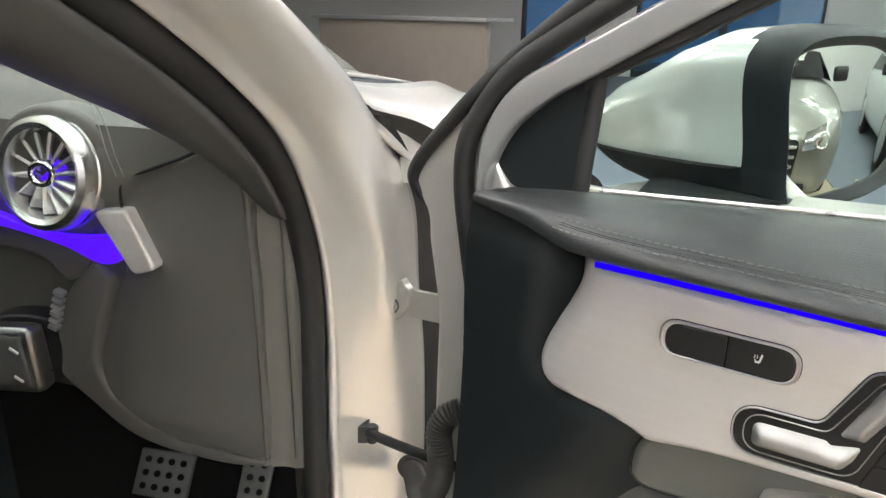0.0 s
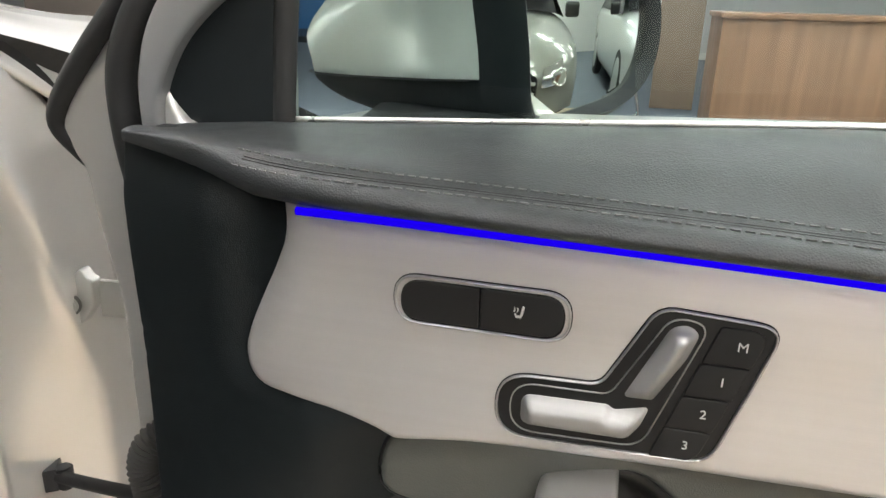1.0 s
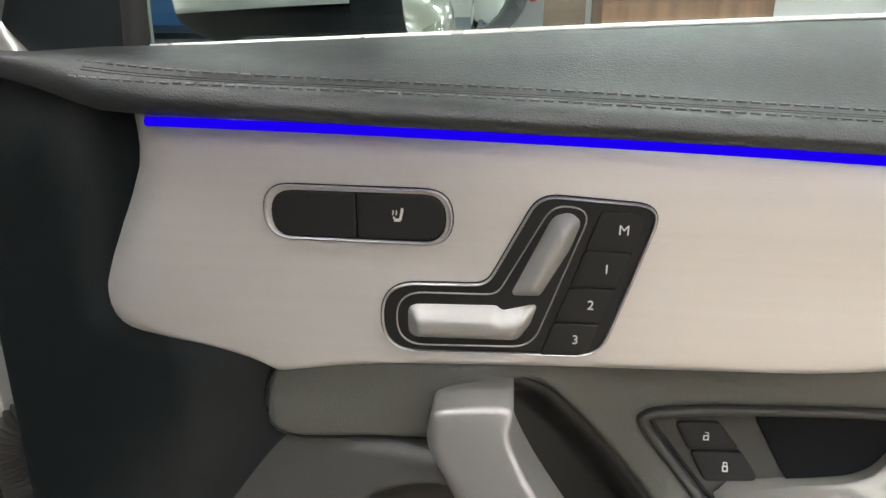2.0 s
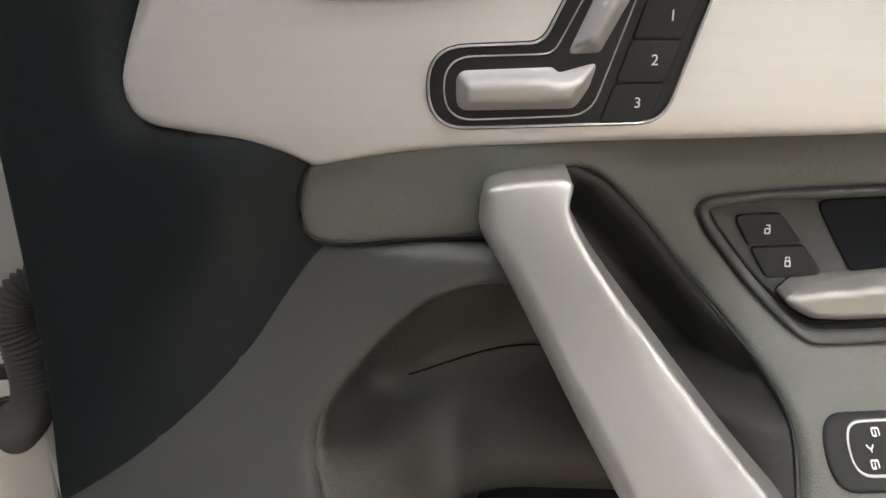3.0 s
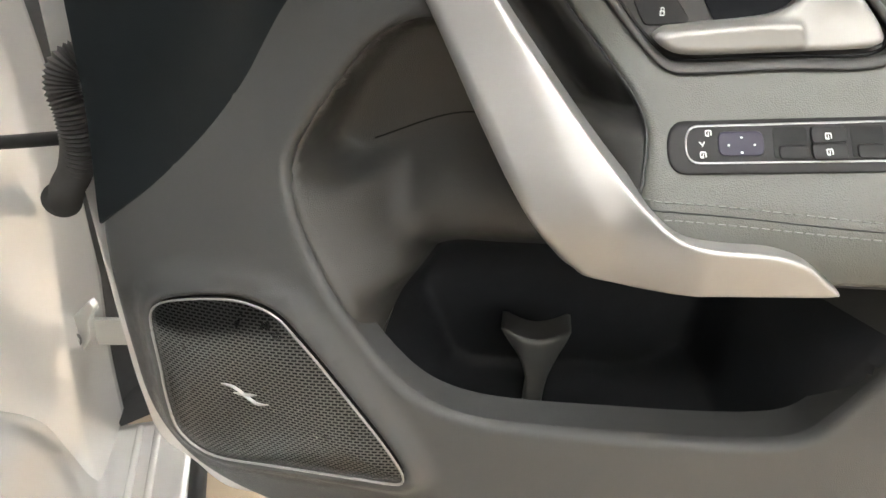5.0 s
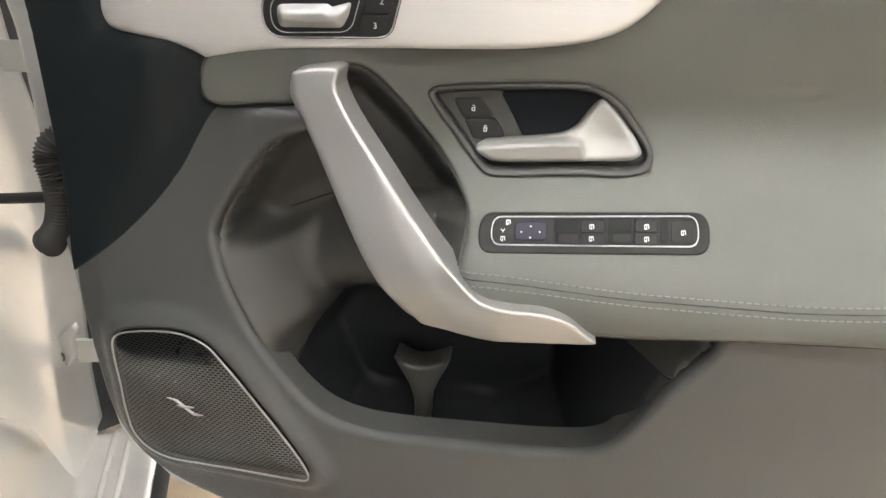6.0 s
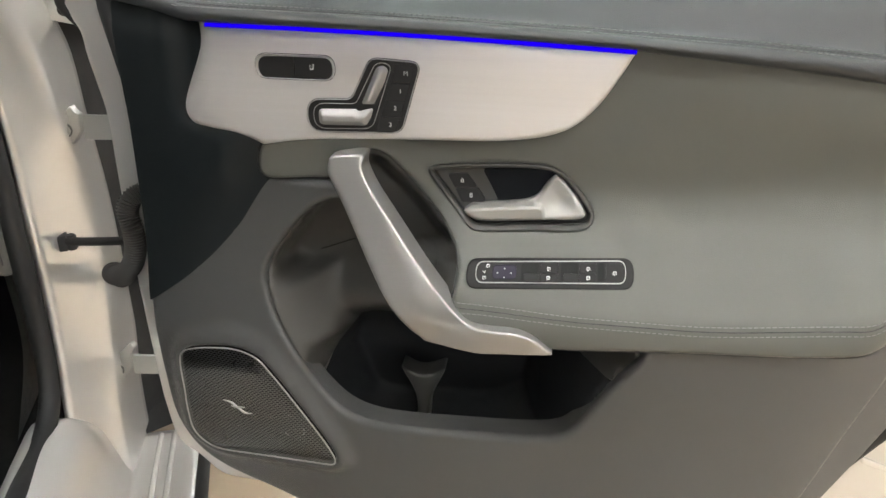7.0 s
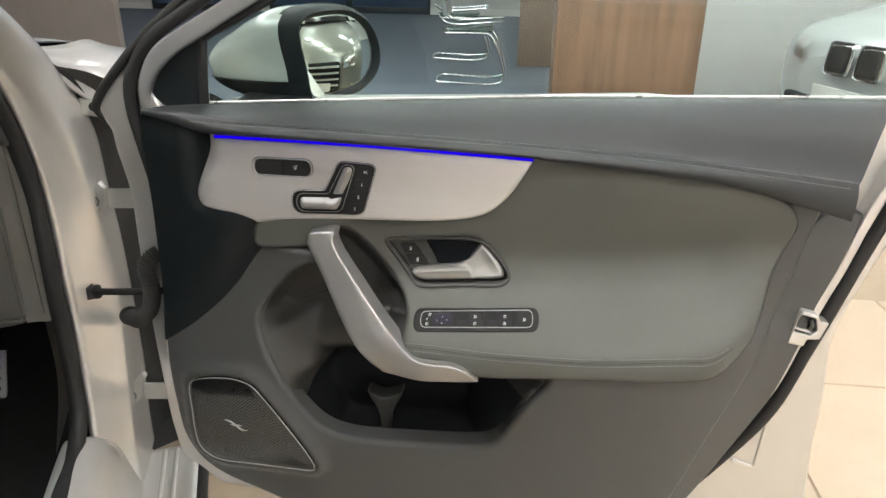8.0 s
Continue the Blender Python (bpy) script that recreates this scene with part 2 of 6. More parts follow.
def patch(name, outline, depth, edge=0.003, skirt=0.012, grid=0.012, step=0.006, holes=(), place=None, sharp=50):
    """A skin over an outline in the door's x-z plane, with depth(x, z) as y, a rounded rim and a skirt that goes back."""
    outline = resample(outline, step)
    if area2(outline) < 0:
        outline = outline[::-1]
    holes = [resample(h, step) for h in holes]
    loops = [outline] + holes
    verts, edges = [], []
    for li, loop in enumerate(loops):
        k0 = len(verts)
        verts += [Vector((float(a), float(b))) for a, b in loop]
        edges += [(k0 + i, k0 + (i + 1) % len(loop)) for i in range(len(loop))]
    ring = []
    for li, loop in enumerate(loops):
        for f in (0.12, 0.35, 0.65, 1.0):
            ring.append(inset(loop, edge * f) if li == 0 else inset(loop, -edge * f))
    ring = np.vstack(ring)
    lo, hi = outline.min(0), outline.max(0)
    gx, gz = np.arange(lo[0], hi[0], grid), np.arange(lo[1], hi[1], grid)
    G = np.array([(x + (grid / 2 if j % 2 else 0), z) for j, z in enumerate(gz) for x in gx])
    allp = np.vstack([ring, G]) if len(G) else ring
    keep = inside(allp, outline)
    for h in holes:
        keep &= ~inside(allp, h)
    allp = allp[keep]
    isring = np.concatenate([np.ones(len(ring), bool), np.zeros(len(G), bool)])[keep]
    d = np.min([far(allp, L) for L in loops], axis=0)
    allp = allp[np.where(isring, d > edge * 0.08, d > edge * 1.25)]
    verts += [Vector((float(a), float(b))) for a, b in allp]
    v2, _, tris, _, _, _ = delaunay_2d_cdt(verts, edges, [], 0, 1e-6)
    P = np.array([tuple(v) for v in v2])
    T = np.array([t for t in tris if len(t) == 3])
    c = P[T].mean(axis=1)
    ok = inside(c, outline)
    for h in holes:
        ok &= ~inside(c, h)
    T = T[ok]
    d = np.min([far(P, L) for L in loops], axis=0)

    near = np.where(d < edge * 1.6)[0]

    def height(Q):
        y = depth(Q[:, 0], Q[:, 1]) + np.zeros(len(Q))
        q = Q[near]
        dq = np.min([far(q, L) for L in loops], axis=0)
        ok = inside(q, outline)
        for h in holes:
            ok &= ~inside(q, h)
        k = np.clip(edge - np.where(ok, dq, 0), 0, edge)
        y[near] += edge - np.sqrt(np.maximum(edge**2 - k**2, 0))
        return y

    mid = (lo + hi) / 2
    y = height(P) + 0.004 * ((P - mid) ** 2).sum(1)
    cr = (P[T[:, 1]] - P[T[:, 0]])[:, 0] * (P[T[:, 2]] - P[T[:, 0]])[:, 1] - (P[T[:, 1]] - P[T[:, 0]])[:, 1] * (P[T[:, 2]] - P[T[:, 0]])[:, 0]
    T[cr < 0] = T[cr < 0][:, ::-1]
    V = np.column_stack([P[:, 0], y, P[:, 1]])
    F = [tuple(t) for t in T.tolist()]
    cnt = {}
    for t in F:
        for i in range(3):
            cnt[(t[i], t[(i + 1) % 3])] = 1
    rim = [(a, b) for a, b in cnt if (b, a) not in cnt]
    side, X = {}, V.tolist()
    for q in {q for ab in rim for q in ab}:
        side[q] = len(X)
        X += [(V[q][0], V[q][1], V[q][2]), (V[q][0], V[q][1] + skirt, V[q][2])]
    for a, b in rim:
        F.append((side[b], side[a], side[a] + 1, side[b] + 1))
    if place:
        X = [place(*w) for w in X]
    me = bpy.data.meshes.new(name)
    me.from_pydata([tuple(v) for v in X], [], F)
    me.polygons.foreach_set("use_smooth", [True] * len(F))
    me.update()
    return me


def strip_band(a, b):
    return np.vstack([np.array(a, float), np.array(b, float)[::-1]])


def surface(name, P, nu=6, nv=6, sharp=50, flip=False):
    """A smooth skin through a grid of points P[i][j]."""
    rows = [catmull(r, nv, False) for r in P]
    cols = [catmull([r[j] for r in rows], nu, False) for j in range(len(rows[0]))]
    nrow, ncol = len(cols[0]), len(cols)
    V = [cols[j][i] for i in range(nrow) for j in range(ncol)]
    F = [(i * ncol + j, i * ncol + j + 1, (i + 1) * ncol + j + 1, (i + 1) * ncol + j) for i in range(nrow - 1) for j in range(ncol - 1)]
    if flip:
        F = [f[::-1] for f in F]
    return to_mesh(name, V, F, sharp)


def thick(ob, t, offset=-1):
    md = ob.modifiers.new("thickness", "SOLIDIFY")
    md.thickness, md.offset = t, offset
    return ob


def tube(name, path, r, n=10, flat=1.0, smooth=6, closed=False, sharp=60, up=(0, 0, 1), ends=True):
    """A bar along a path; r: a radius or one for each point; flat: height over width."""
    path = [np.array(p, float) for p in path]
    rs = r if isinstance(r, (list, tuple)) else [r] * len(path)
    if smooth > 1:
        q = catmull([np.append(p, s) for p, s in zip(path, rs)], smooth, closed)
    else:
        q = np.array([np.append(p, s) for p, s in zip(path, rs)])
    pts, rad = q[:, :3], q[:, 3]
    k = len(pts)
    V, F = [], []
    for i in range(k):
        if closed:
            t = pts[(i + 1) % k] - pts[i - 1]
        else:
            t = pts[min(i + 1, k - 1)] - pts[max(i - 1, 0)]
        t = t / max(np.linalg.norm(t), 1e-9)
        u = np.array(up, float)
        s = np.cross(t, u)
        if np.linalg.norm(s) < 0.05:
            s = np.cross(t, (0.3, 1, 0))
        s /= np.linalg.norm(s)
        w = np.cross(s, t)
        for j in range(n):
            a = 2 * math.pi * j / n
            V.append(pts[i] + rad[i] * (math.cos(a) * s + flat * math.sin(a) * w))
    for i in range(k if closed else k - 1):
        for j in range(n):
            a, b = i * n + j, i * n + (j + 1) % n
            c, d = ((i + 1) % k) * n + (j + 1) % n, ((i + 1) % k) * n + j
            F.append((a, d, c, b))
    if ends and not closed:
        F.append(tuple(range(n)))
        F.append(tuple(range((k - 1) * n, k * n))[::-1])
    return to_mesh(name, V, F, sharp)


def box(name, sx, sy, sz, bevel=0.003, m=None, seg=2):
    bm = bmesh.new()
    bmesh.ops.create_cube(bm, size=1.0, matrix=Matrix.Diagonal((sx, sy, sz, 1)))
    if bevel:
        bmesh.ops.bevel(bm, geom=bm.edges[:], offset=bevel, segments=seg, affect="EDGES", profile=0.6)
    if m is not None:
        bmesh.ops.transform(bm, matrix=m, verts=bm.verts)
    return bm_mesh(name, bm)


def disc(name, r, h, bevel=0.001, n=32, m=None, r2=None):
    bm = bmesh.new()
    bmesh.ops.create_cone(bm, cap_ends=True, segments=n, radius1=r, radius2=r if r2 is None else r2, depth=h)
    if bevel:
        bmesh.ops.bevel(bm, geom=[e for e in bm.edges if abs(e.verts[0].co.z - e.verts[1].co.z) < 1e-6], offset=bevel, segments=2, affect="EDGES")
    if m is not None:
        bmesh.ops.transform(bm, matrix=m, verts=bm.verts)
    return bm_mesh(name, bm)


# Car axes: f forward, r to the car's right, from the upper hinge.
H0, FWD, RGT = (-0.54, 0.695), (-0.375, 0.927), (0.927, 0.375)


def W(f, r, z):
    return (H0[0] + f * FWD[0] + r * RGT[0], H0[1] + f * FWD[1] + r * RGT[1], z)


CAR = Matrix(((RGT[0], FWD[0], 0, H0[0]), (RGT[1], FWD[1], 0, H0[1]), (0, 0, 1, 0), (0, 0, 0, 1)))  # (r, f, z) to the world

# ---------------------------------------------------------------- the room
room_x0, room_x1, room_y0, room_y1, room_h = -15.0, 9.0, -8.0, 14.0, 3.6
CARPET_Y = 2.6

M_TILE = mat("beige_tile", (0.45, 0.36, 0.26), 0.34, vary=0.14, vary_scale=4.0, rough_vary=0.04, coat=0.0)
M_GROUT = mat("tile_grout", (0.36, 0.29, 0.21), 0.8)
M_CARPET = mat("blue_grey_carpet", (0.13, 0.15, 0.18), 0.9, vary=0.18, vary_scale=40, bump=0.6, bump_scale=600)
M_WALL = mat("white_wall", (0.60, 0.59, 0.575), 0.75, vary=0.03, vary_scale=1.5, bump=0.1, bump_scale=200)
M_SKIRT = mat("white_skirting", (0.70, 0.68, 0.64), 0.5)
M_CEIL = mat("ceiling_white", (0.72, 0.71, 0.68), 0.85, vary=0.03, vary_scale=2.0)
M_LAMP = mat("lamp_diffuser", (0.9, 0.9, 0.88), 0.5, emit=(0.965, 0.97, 0.955), strength=LAMPS)
M_WOOD = mat("walnut_wood", (0.27, 0.145, 0.085), 0.42, vary=0.55, vary_scale=1.6, bump=0.1, bump_scale=300, stretch=(9, 9, 0.5))
M_FRAME = mat("dark_window_frame", (0.03, 0.035, 0.04), 0.45)
M_BROWN = mat("brown_board", (0.20, 0.14, 0.10), 0.5, vary=0.15)
M_DESK = mat("grey_brown_board", (0.20, 0.17, 0.145), 0.5, vary=0.1)


def simple(name, sx, sy, sz, at, material, label, category="", kind="structure", bevel=0.0):
    ob = part(name, box(name, sx, sy, sz, bevel), material, None, "", Matrix.Translation(at))
    return tagged(ob, label, category or name.split("_")[0], "", kind)


simple("floor_carpet", room_x1 - room_x0, room_y1 - CARPET_Y, 0.1, ((room_x0 + room_x1) / 2, (room_y1 + CARPET_Y) / 2, -0.05), M_CARPET,
       "blue-grey carpet floor of the showroom", "floor")
floor = simple("floor", room_x1 - room_x0, CARPET_Y - room_y0, 0.1, ((room_x0 + room_x1) / 2, (room_y0 + CARPET_Y) / 2, -0.056), M_GROUT,
               "beige polished tile floor of the showroom", "floor")
simple("ceiling", room_x1 - room_x0, room_y1 - room_y0, 0.1, ((room_x0 + room_x1) / 2, (room_y0 + room_y1) / 2, room_h + 0.05), M_CEIL,
       "white flat showroom ceiling", "ceiling")
# unseen opening in the south wall, added to let fill light in
SW0, SW1, SWT = -6.0, 8.6, 3.1
simple("wall_south", SW0 - room_x0, 0.2, room_h, ((room_x0 + SW0) / 2, room_y0 - 0.1, room_h / 2), M_WALL, "white painted showroom wall", "wall")
simple("wall_south", room_x1 - SW1, 0.2, room_h, ((room_x1 + SW1) / 2, room_y0 - 0.1, room_h / 2), M_WALL, "white painted showroom wall", "wall")
simple("wall_south", SW1 - SW0, 0.2, room_h - SWT, ((SW0 + SW1) / 2, room_y0 - 0.1, (room_h + SWT) / 2), M_WALL, "white wall above the added unseen opening", "wall")
simple("wall_south", SW1 - SW0, 0.2, 0.3, ((SW0 + SW1) / 2, room_y0 - 0.1, 0.15), M_WALL, "low white wall under the added unseen opening", "wall")
# glowing sheet behind the opening, added as fill light on the door
fill_sheet = simple("backdrop", SW1 - SW0 + 6.0, 0.02, SWT + 3.0, ((SW0 + SW1) / 2, room_y0 - 0.4, (SWT + 0.3) / 2), mat("added_fill_glow", (0.5, 0.5, 0.5), 0.9, emit=(0.95, 0.975, 1.0), strength=FILL), "glowing sheet behind an unseen opening, added to light the door", "sky")
simple("wall_east", 0.2, room_y1 - room_y0, room_h, (room_x1 + 0.1, (room_y0 + room_y1) / 2, room_h / 2), M_WALL, "white painted showroom wall", "wall")
simple("wall_west", 0.2, room_y1 - room_y0, room_h, (room_x0 - 0.1, (room_y0 + room_y1) / 2, room_h / 2), M_WALL, "white painted showroom wall", "wall")
# the far wall, pierced by glazing
GLAZE = [(-7.4, -5.9), (-4.9, -1.6)]
xs = [room_x0] + [v for g in GLAZE for v in g] + [room_x1]
for a, b in zip(xs[::2], xs[1::2]):
    simple("wall_north", b - a, 0.2, room_h, ((a + b) / 2, room_y1 + 0.1, room_h / 2), M_WALL, "white painted showroom wall", "wall")
    simple("baseboard", b - a, 0.02, 0.12, ((a + b) / 2, room_y1 - 0.01, 0.06), M_SKIRT, "white skirting board along the wall", "skirting")
for a, b in GLAZE:
    simple("wall_north", b - a, 0.2, room_h - 2.5, ((a + b) / 2, room_y1 + 0.1, (room_h + 2.5) / 2), M_WALL, "white wall above the glazing", "wall")
    gz = thing("window_1" if a < -5 else "window_2", "tall showroom glazing in dark metal frames", "window", kind="structure", at=((a + b) / 2, room_y1 + 0.1, 0))
    n = 1 if a < -5 else 2
    wdt = (b - a) / n
    for i in range(n + 1):
        part("window_frame", box("window_frame", 0.12, 0.12, 2.5, 0.004), M_FRAME, gz, "", Matrix.Translation((-(b - a) / 2 + i * wdt, 0, 1.25)))
    for z in (0.06, 2.44):
        part("window_frame", box("window_frame", b - a, 0.10, 0.12, 0.004), M_FRAME, gz, "", Matrix.Translation((0, 0, z)))
    for i in range(n):
        pane = part("pane", box("pane", wdt - 0.1, 0.01, 2.3, 0), M_PANE, gz, "", Matrix.Translation((-(b - a) / 2 + (i + 0.5) * wdt, 0, 1.25)))
        pane.visible_shadow = False
    if a < -5:
        part("pull_handle", tube("pull_handle", [(0.4, -0.06, 0.9), (0.4, -0.12, 0.95), (0.4, -0.12, 1.4), (0.4, -0.06, 1.45)], 0.015), M_CHROME, gz, "long chrome pull handle")
# plain board, added to give the daylight beyond the glazing its blue
simple("backdrop", 30, 0.1, 5.0, (-6, room_y1 + 7.0, 2.4), mat("blue_outside_board", (0.10, 0.24, 0.40), 0.5, vary=0.5, vary_scale=0.8), "plain blue board added for the bluish daylight outside", "facade")
ground = simple("ground", 300, 300, 0.1, (0, 0, -0.25), mat("asphalt_ground", (0.06, 0.06, 0.065), 0.9, vary=0.2), "grey asphalt outside the showroom", "ground")

# ceiling luminaires
lum = None
for ix in range(6):
    for iy in range(7):
        if iy == 6 and ix % 2:
            continue
        at = Matrix.Translation((-3.4 + ix * 2.15, -4.4 + iy * 2.1 + (3.0 if iy == 6 else 0.0), room_h - 0.015))
        if lum is None:
            lum = thing("ceiling_light", "white recessed rectangular ceiling light", "ceiling light", "ceiling lights in rows")
            part("frame", box("frame", 1.36, 0.36, 0.03, 0.004), M_SKIRT, lum)
            part("diffuser", box("diffuser", 1.28, 0.28, 0.03, 0.002, Matrix.Translation((0, 0, -0.006))), M_LAMP, lum, "glowing white diffuser")
            lum.matrix_basis = at
        else:
            copy_thing(lum, at)

# ---------------------------------------------------------------- the open door
door = thing("car_door", "open car door with dark leather trim and silver inlay", "car door", at=(0, 0, 0))

# outlines in the door's plane (x along the door from the hinge, z up)
TRIM = catmull([(-0.2135, 0.934), (-0.2135, 0.911), (-0.2225, 0.886), (-0.236, 0.859), (-0.244, 0.840), (-0.2445, 0.826), (-0.234, 0.8115),
                (-0.210, 0.8065), (-0.183, 0.802), (-0.162, 0.796), (-0.148, 0.7885), (-0.146, 0.7885), (-0.101, 0.7965), (-0.018, 0.8015), (0.070, 0.804), (0.135, 0.8065),
                (0.186, 0.8145), (0.212, 0.826), (0.235, 0.848), (0.254, 0.877), (0.269, 0.9055), (0.2695, 0.907), (0.266, 0.910), (0.154, 0.916), (0.031, 0.923), (-0.095, 0.929), (-0.2, 0.9335)], 6)
INSERT = catmull([(-0.1565, 0.754), (-0.1545, 0.782), (-0.146, 0.793), (-0.10, 0.803), (0.0, 0.808), (0.13, 0.812), (0.195, 0.824), (0.228, 0.852), (0.246, 0.885),
                  (0.262, 0.914), (0.348, 0.909), (0.435, 0.900), (0.538, 0.886), (0.601, 0.870), (0.635, 0.851), (0.6505, 0.827), (0.6505, 0.805),
                  (0.629, 0.742), (0.6145, 0.686), (0.600, 0.652), (0.566, 0.622), (0.500, 0.607), (0.376, 0.600), (0.297, 0.596), (0.206, 0.590),
                  (0.094, 0.600), (0.0840, 0.6120), (0.0855, 0.628), (0.0895, 0.648), (0.0905, 0.669), (0.083, 0.684), (0.049, 0.722), (0.014, 0.763), (-0.006, 0.782), (-0.021, 0.7865), (-0.031, 0.780), (-0.034, 0.768), (-0.0365, 0.7533), (-0.06, 0.7518), (-0.10, 0.7497), (-0.146, 0.7470)], 6)
POCKET = [(0.312, 0.575), (0.31, 0.566), (0.282, 0.527), (0.248, 0.468), (0.233, 0.447), (0.213, 0.437), (0.092, 0.424), (-0.013, 0.419), (-0.053, 0.427), (-0.080, 0.445), (-0.119, 0.494),
          (-0.153, 0.559), (-0.165, 0.604), (-0.163, 0.624), (-0.146, 0.652), (-0.116, 0.690), (-0.092, 0.714), (-0.064, 0.729), (-0.03, 0.736)]
CREASE = np.array([(-0.100, 0.80), (-0.148, 0.752), (-0.172, 0.713), (-0.196, 0.679), (-0.233, 0.638), (-0.285, 0.592), (-0.331, 0.554), (-0.40, 0.50)])
VALLEY = [(-0.1455, 0.746), (-0.158, 0.732), (-0.172, 0.713), (-0.196, 0.679), (-0.233, 0.638), (-0.285, 0.592), (-0.347, 0.548)]
LOWER = np.vstack([catmull([(-0.347, 0.548), (-0.348, 0.50), (-0.346, 0.43), (-0.337, 0.352), (-0.310, 0.306), (-0.268, 0.278),
                 (-0.19, 0.255), (-0.13, 0.237), (0.0, 0.212), (0.15, 0.197), (0.30, 0.203), (0.42, 0.235), (0.513, 0.321), (0.575, 0.460), (0.629, 0.583), (0.657, 0.676), (0.675, 0.75), (0.693, 0.823),
                 (0.712, 0.895), (0.70, 0.905), (0.64, 0.885), (0.642, 0.830), (0.640, 0.805), (0.622, 0.740), (0.608, 0.694), (0.587, 0.660), (0.55, 0.637), (0.5, 0.624), (0.376, 0.613), (0.325, 0.600)] + POCKET
                + [(-0.03, 0.7495), (-0.06, 0.7487), (-0.10, 0.7474), (-0.1455, 0.746)], 5, False), catmull(VALLEY, 5, False)[1:-1] + (-0.010, 0.010)])
FRONT = np.vstack([catmull(VALLEY, 5, False), catmull([(-0.347, 0.548), (-0.341, 0.64), (-0.336, 0.74), (-0.334, 0.80), (-0.335, 0.90), (-0.330, 0.947), (-0.28, 0.943), (-0.235, 0.933), (-0.200, 0.930), (-0.201, 0.911), (-0.212, 0.886), (-0.226, 0.860),
                  (-0.235, 0.838), (-0.235, 0.824), (-0.226, 0.817), (-0.209, 0.811), (-0.180, 0.8065), (-0.158, 0.801), (-0.1405, 0.790), (-0.141, 0.766), (-0.1455, 0.746)], 5, False)[1:-1]])
SPEAKER = catmull([(-0.301, 0.478), (-0.293, 0.489), (-0.270, 0.4985), (-0.217, 0.508), (-0.195, 0.506), (-0.177, 0.499), (-0.160, 0.481), (-0.132, 0.446), (-0.083, 0.377), (-0.0735, 0.356), (-0.076, 0.348), (-0.086, 0.345),
                   (-0.110, 0.3425), (-0.153, 0.338), (-0.205, 0.332), (-0.262, 0.3275), (-0.285, 0.336), (-0.299, 0.352), (-0.3035, 0.385), (-0.303, 0.42)], 6)


SPEAKER_C = resample(SPEAKER, 0.014)


def trim_y(x, z):
    roll = np.clip((-0.190 - x - 0.62 * np.clip(0.885 - z, 0.0, 0.055)) / 0.026, 0, 1) * smooth01(0.80, 0.83, z)
    return 0.4845 + 0.012 * roll ** 2 + 0.12 * (0.86 - z) ** 2 + 0.02 * x * x + 0.004 * np.clip((-0.195 - x) / 0.04, 0, 1) ** 2 + 0.004 * np.clip((0.80 - z) / 0.02, 0, 1)


def lower_y(x, z):
    y = np.zeros(np.shape(x)) + soft_interp(x, [-0.40, -0.31, -0.2, -0.08, 0.05, 0.2, 0.4, 0.52, 0.60, 0.66, 0.76], [0.518, 0.501, 0.482, 0.462, 0.450, 0.441, 0.436, 0.452, 0.482, 0.508, 0.53], 0.03)
    y = y + 0.022 * smooth01(0.50, 0.70, z) * smooth01(0.05, -0.15, x) + 0.004 * smooth01(0.0, -0.1, x)
    y = y + 1.6 * np.clip(0.30 - z, 0, None) ** 2 + 0.006 * smooth01(0.70, 0.88, z) * smooth01(0.45, 0.6, x) + 0.012 * smooth01(0.56, 0.62, x) * smooth01(0.62, 0.68, z)
    q = np.column_stack([x, z])
    k = (x > -0.34) & (x < -0.03) & (z > 0.28) & (z < 0.56)
    if np.any(k):
        w = np.where(inside(q[k], SPEAKER_C), 1.0, 1 - smooth01(0.006, 0.030, far(q[k], SPEAKER_C)))
        y[k] = y[k] - 0.013 * w
    return y


def front_y(x, z):
    """Front face, its shade painted dark: meets the lower panel along the valley and leans back towards the hinge."""
    xc = np.interp(z, CREASE[::-1, 1], CREASE[::-1, 0])
    zc = np.interp(x, CREASE[::-1, 0], CREASE[::-1, 1])
    on = lower_y(x, zc)
    up = np.clip(z - zc, 0, None)
    base = 0.4905 + 0.27 * np.clip(-0.222 - x, -0.02, None) + 0.10 * np.clip(x + 0.222, 0, 0.08) * 0
    return on + (base - on) * smooth01(0.0, 0.11, up) + 0.016 * smooth01(-0.270, -0.232, x) * smooth01(0.795, 0.83, z) + 0.006 * smooth01(0.905, 0.935, z)


def insert_y(x, z):
    lift = 0.016 * smooth01(0.34, 0.56, x) + 0.026 * smooth01(0.53, 0.62, x)
    zz = z - lift
    bulge = soft_interp(zz, [0.50, 0.560, 0.580, 0.600, 0.618, 0.635, 0.650, 0.670, 0.690, 0.710, 0.735, 0.80], [0.094, 0.094, 0.101, 0.1045, 0.1035, 0.0945, 0.0785, 0.0565, 0.033, 0.013, 0.0, 0.0], 0.006)
    amount = smooth01(0.02, 0.10, x) * (1 - 0.60 * smooth01(0.52, 0.635, x))
    return 0.5055 + 0.05 * (z - 0.82) ** 2 + 0.015 * (x - 0.35) ** 2 - amount * bulge - 0.011 * smooth01(0.25, 0.45, x) * smooth01(0.78, 0.86, z) - 0.0195 * smooth01(0.03, -0.07, x)


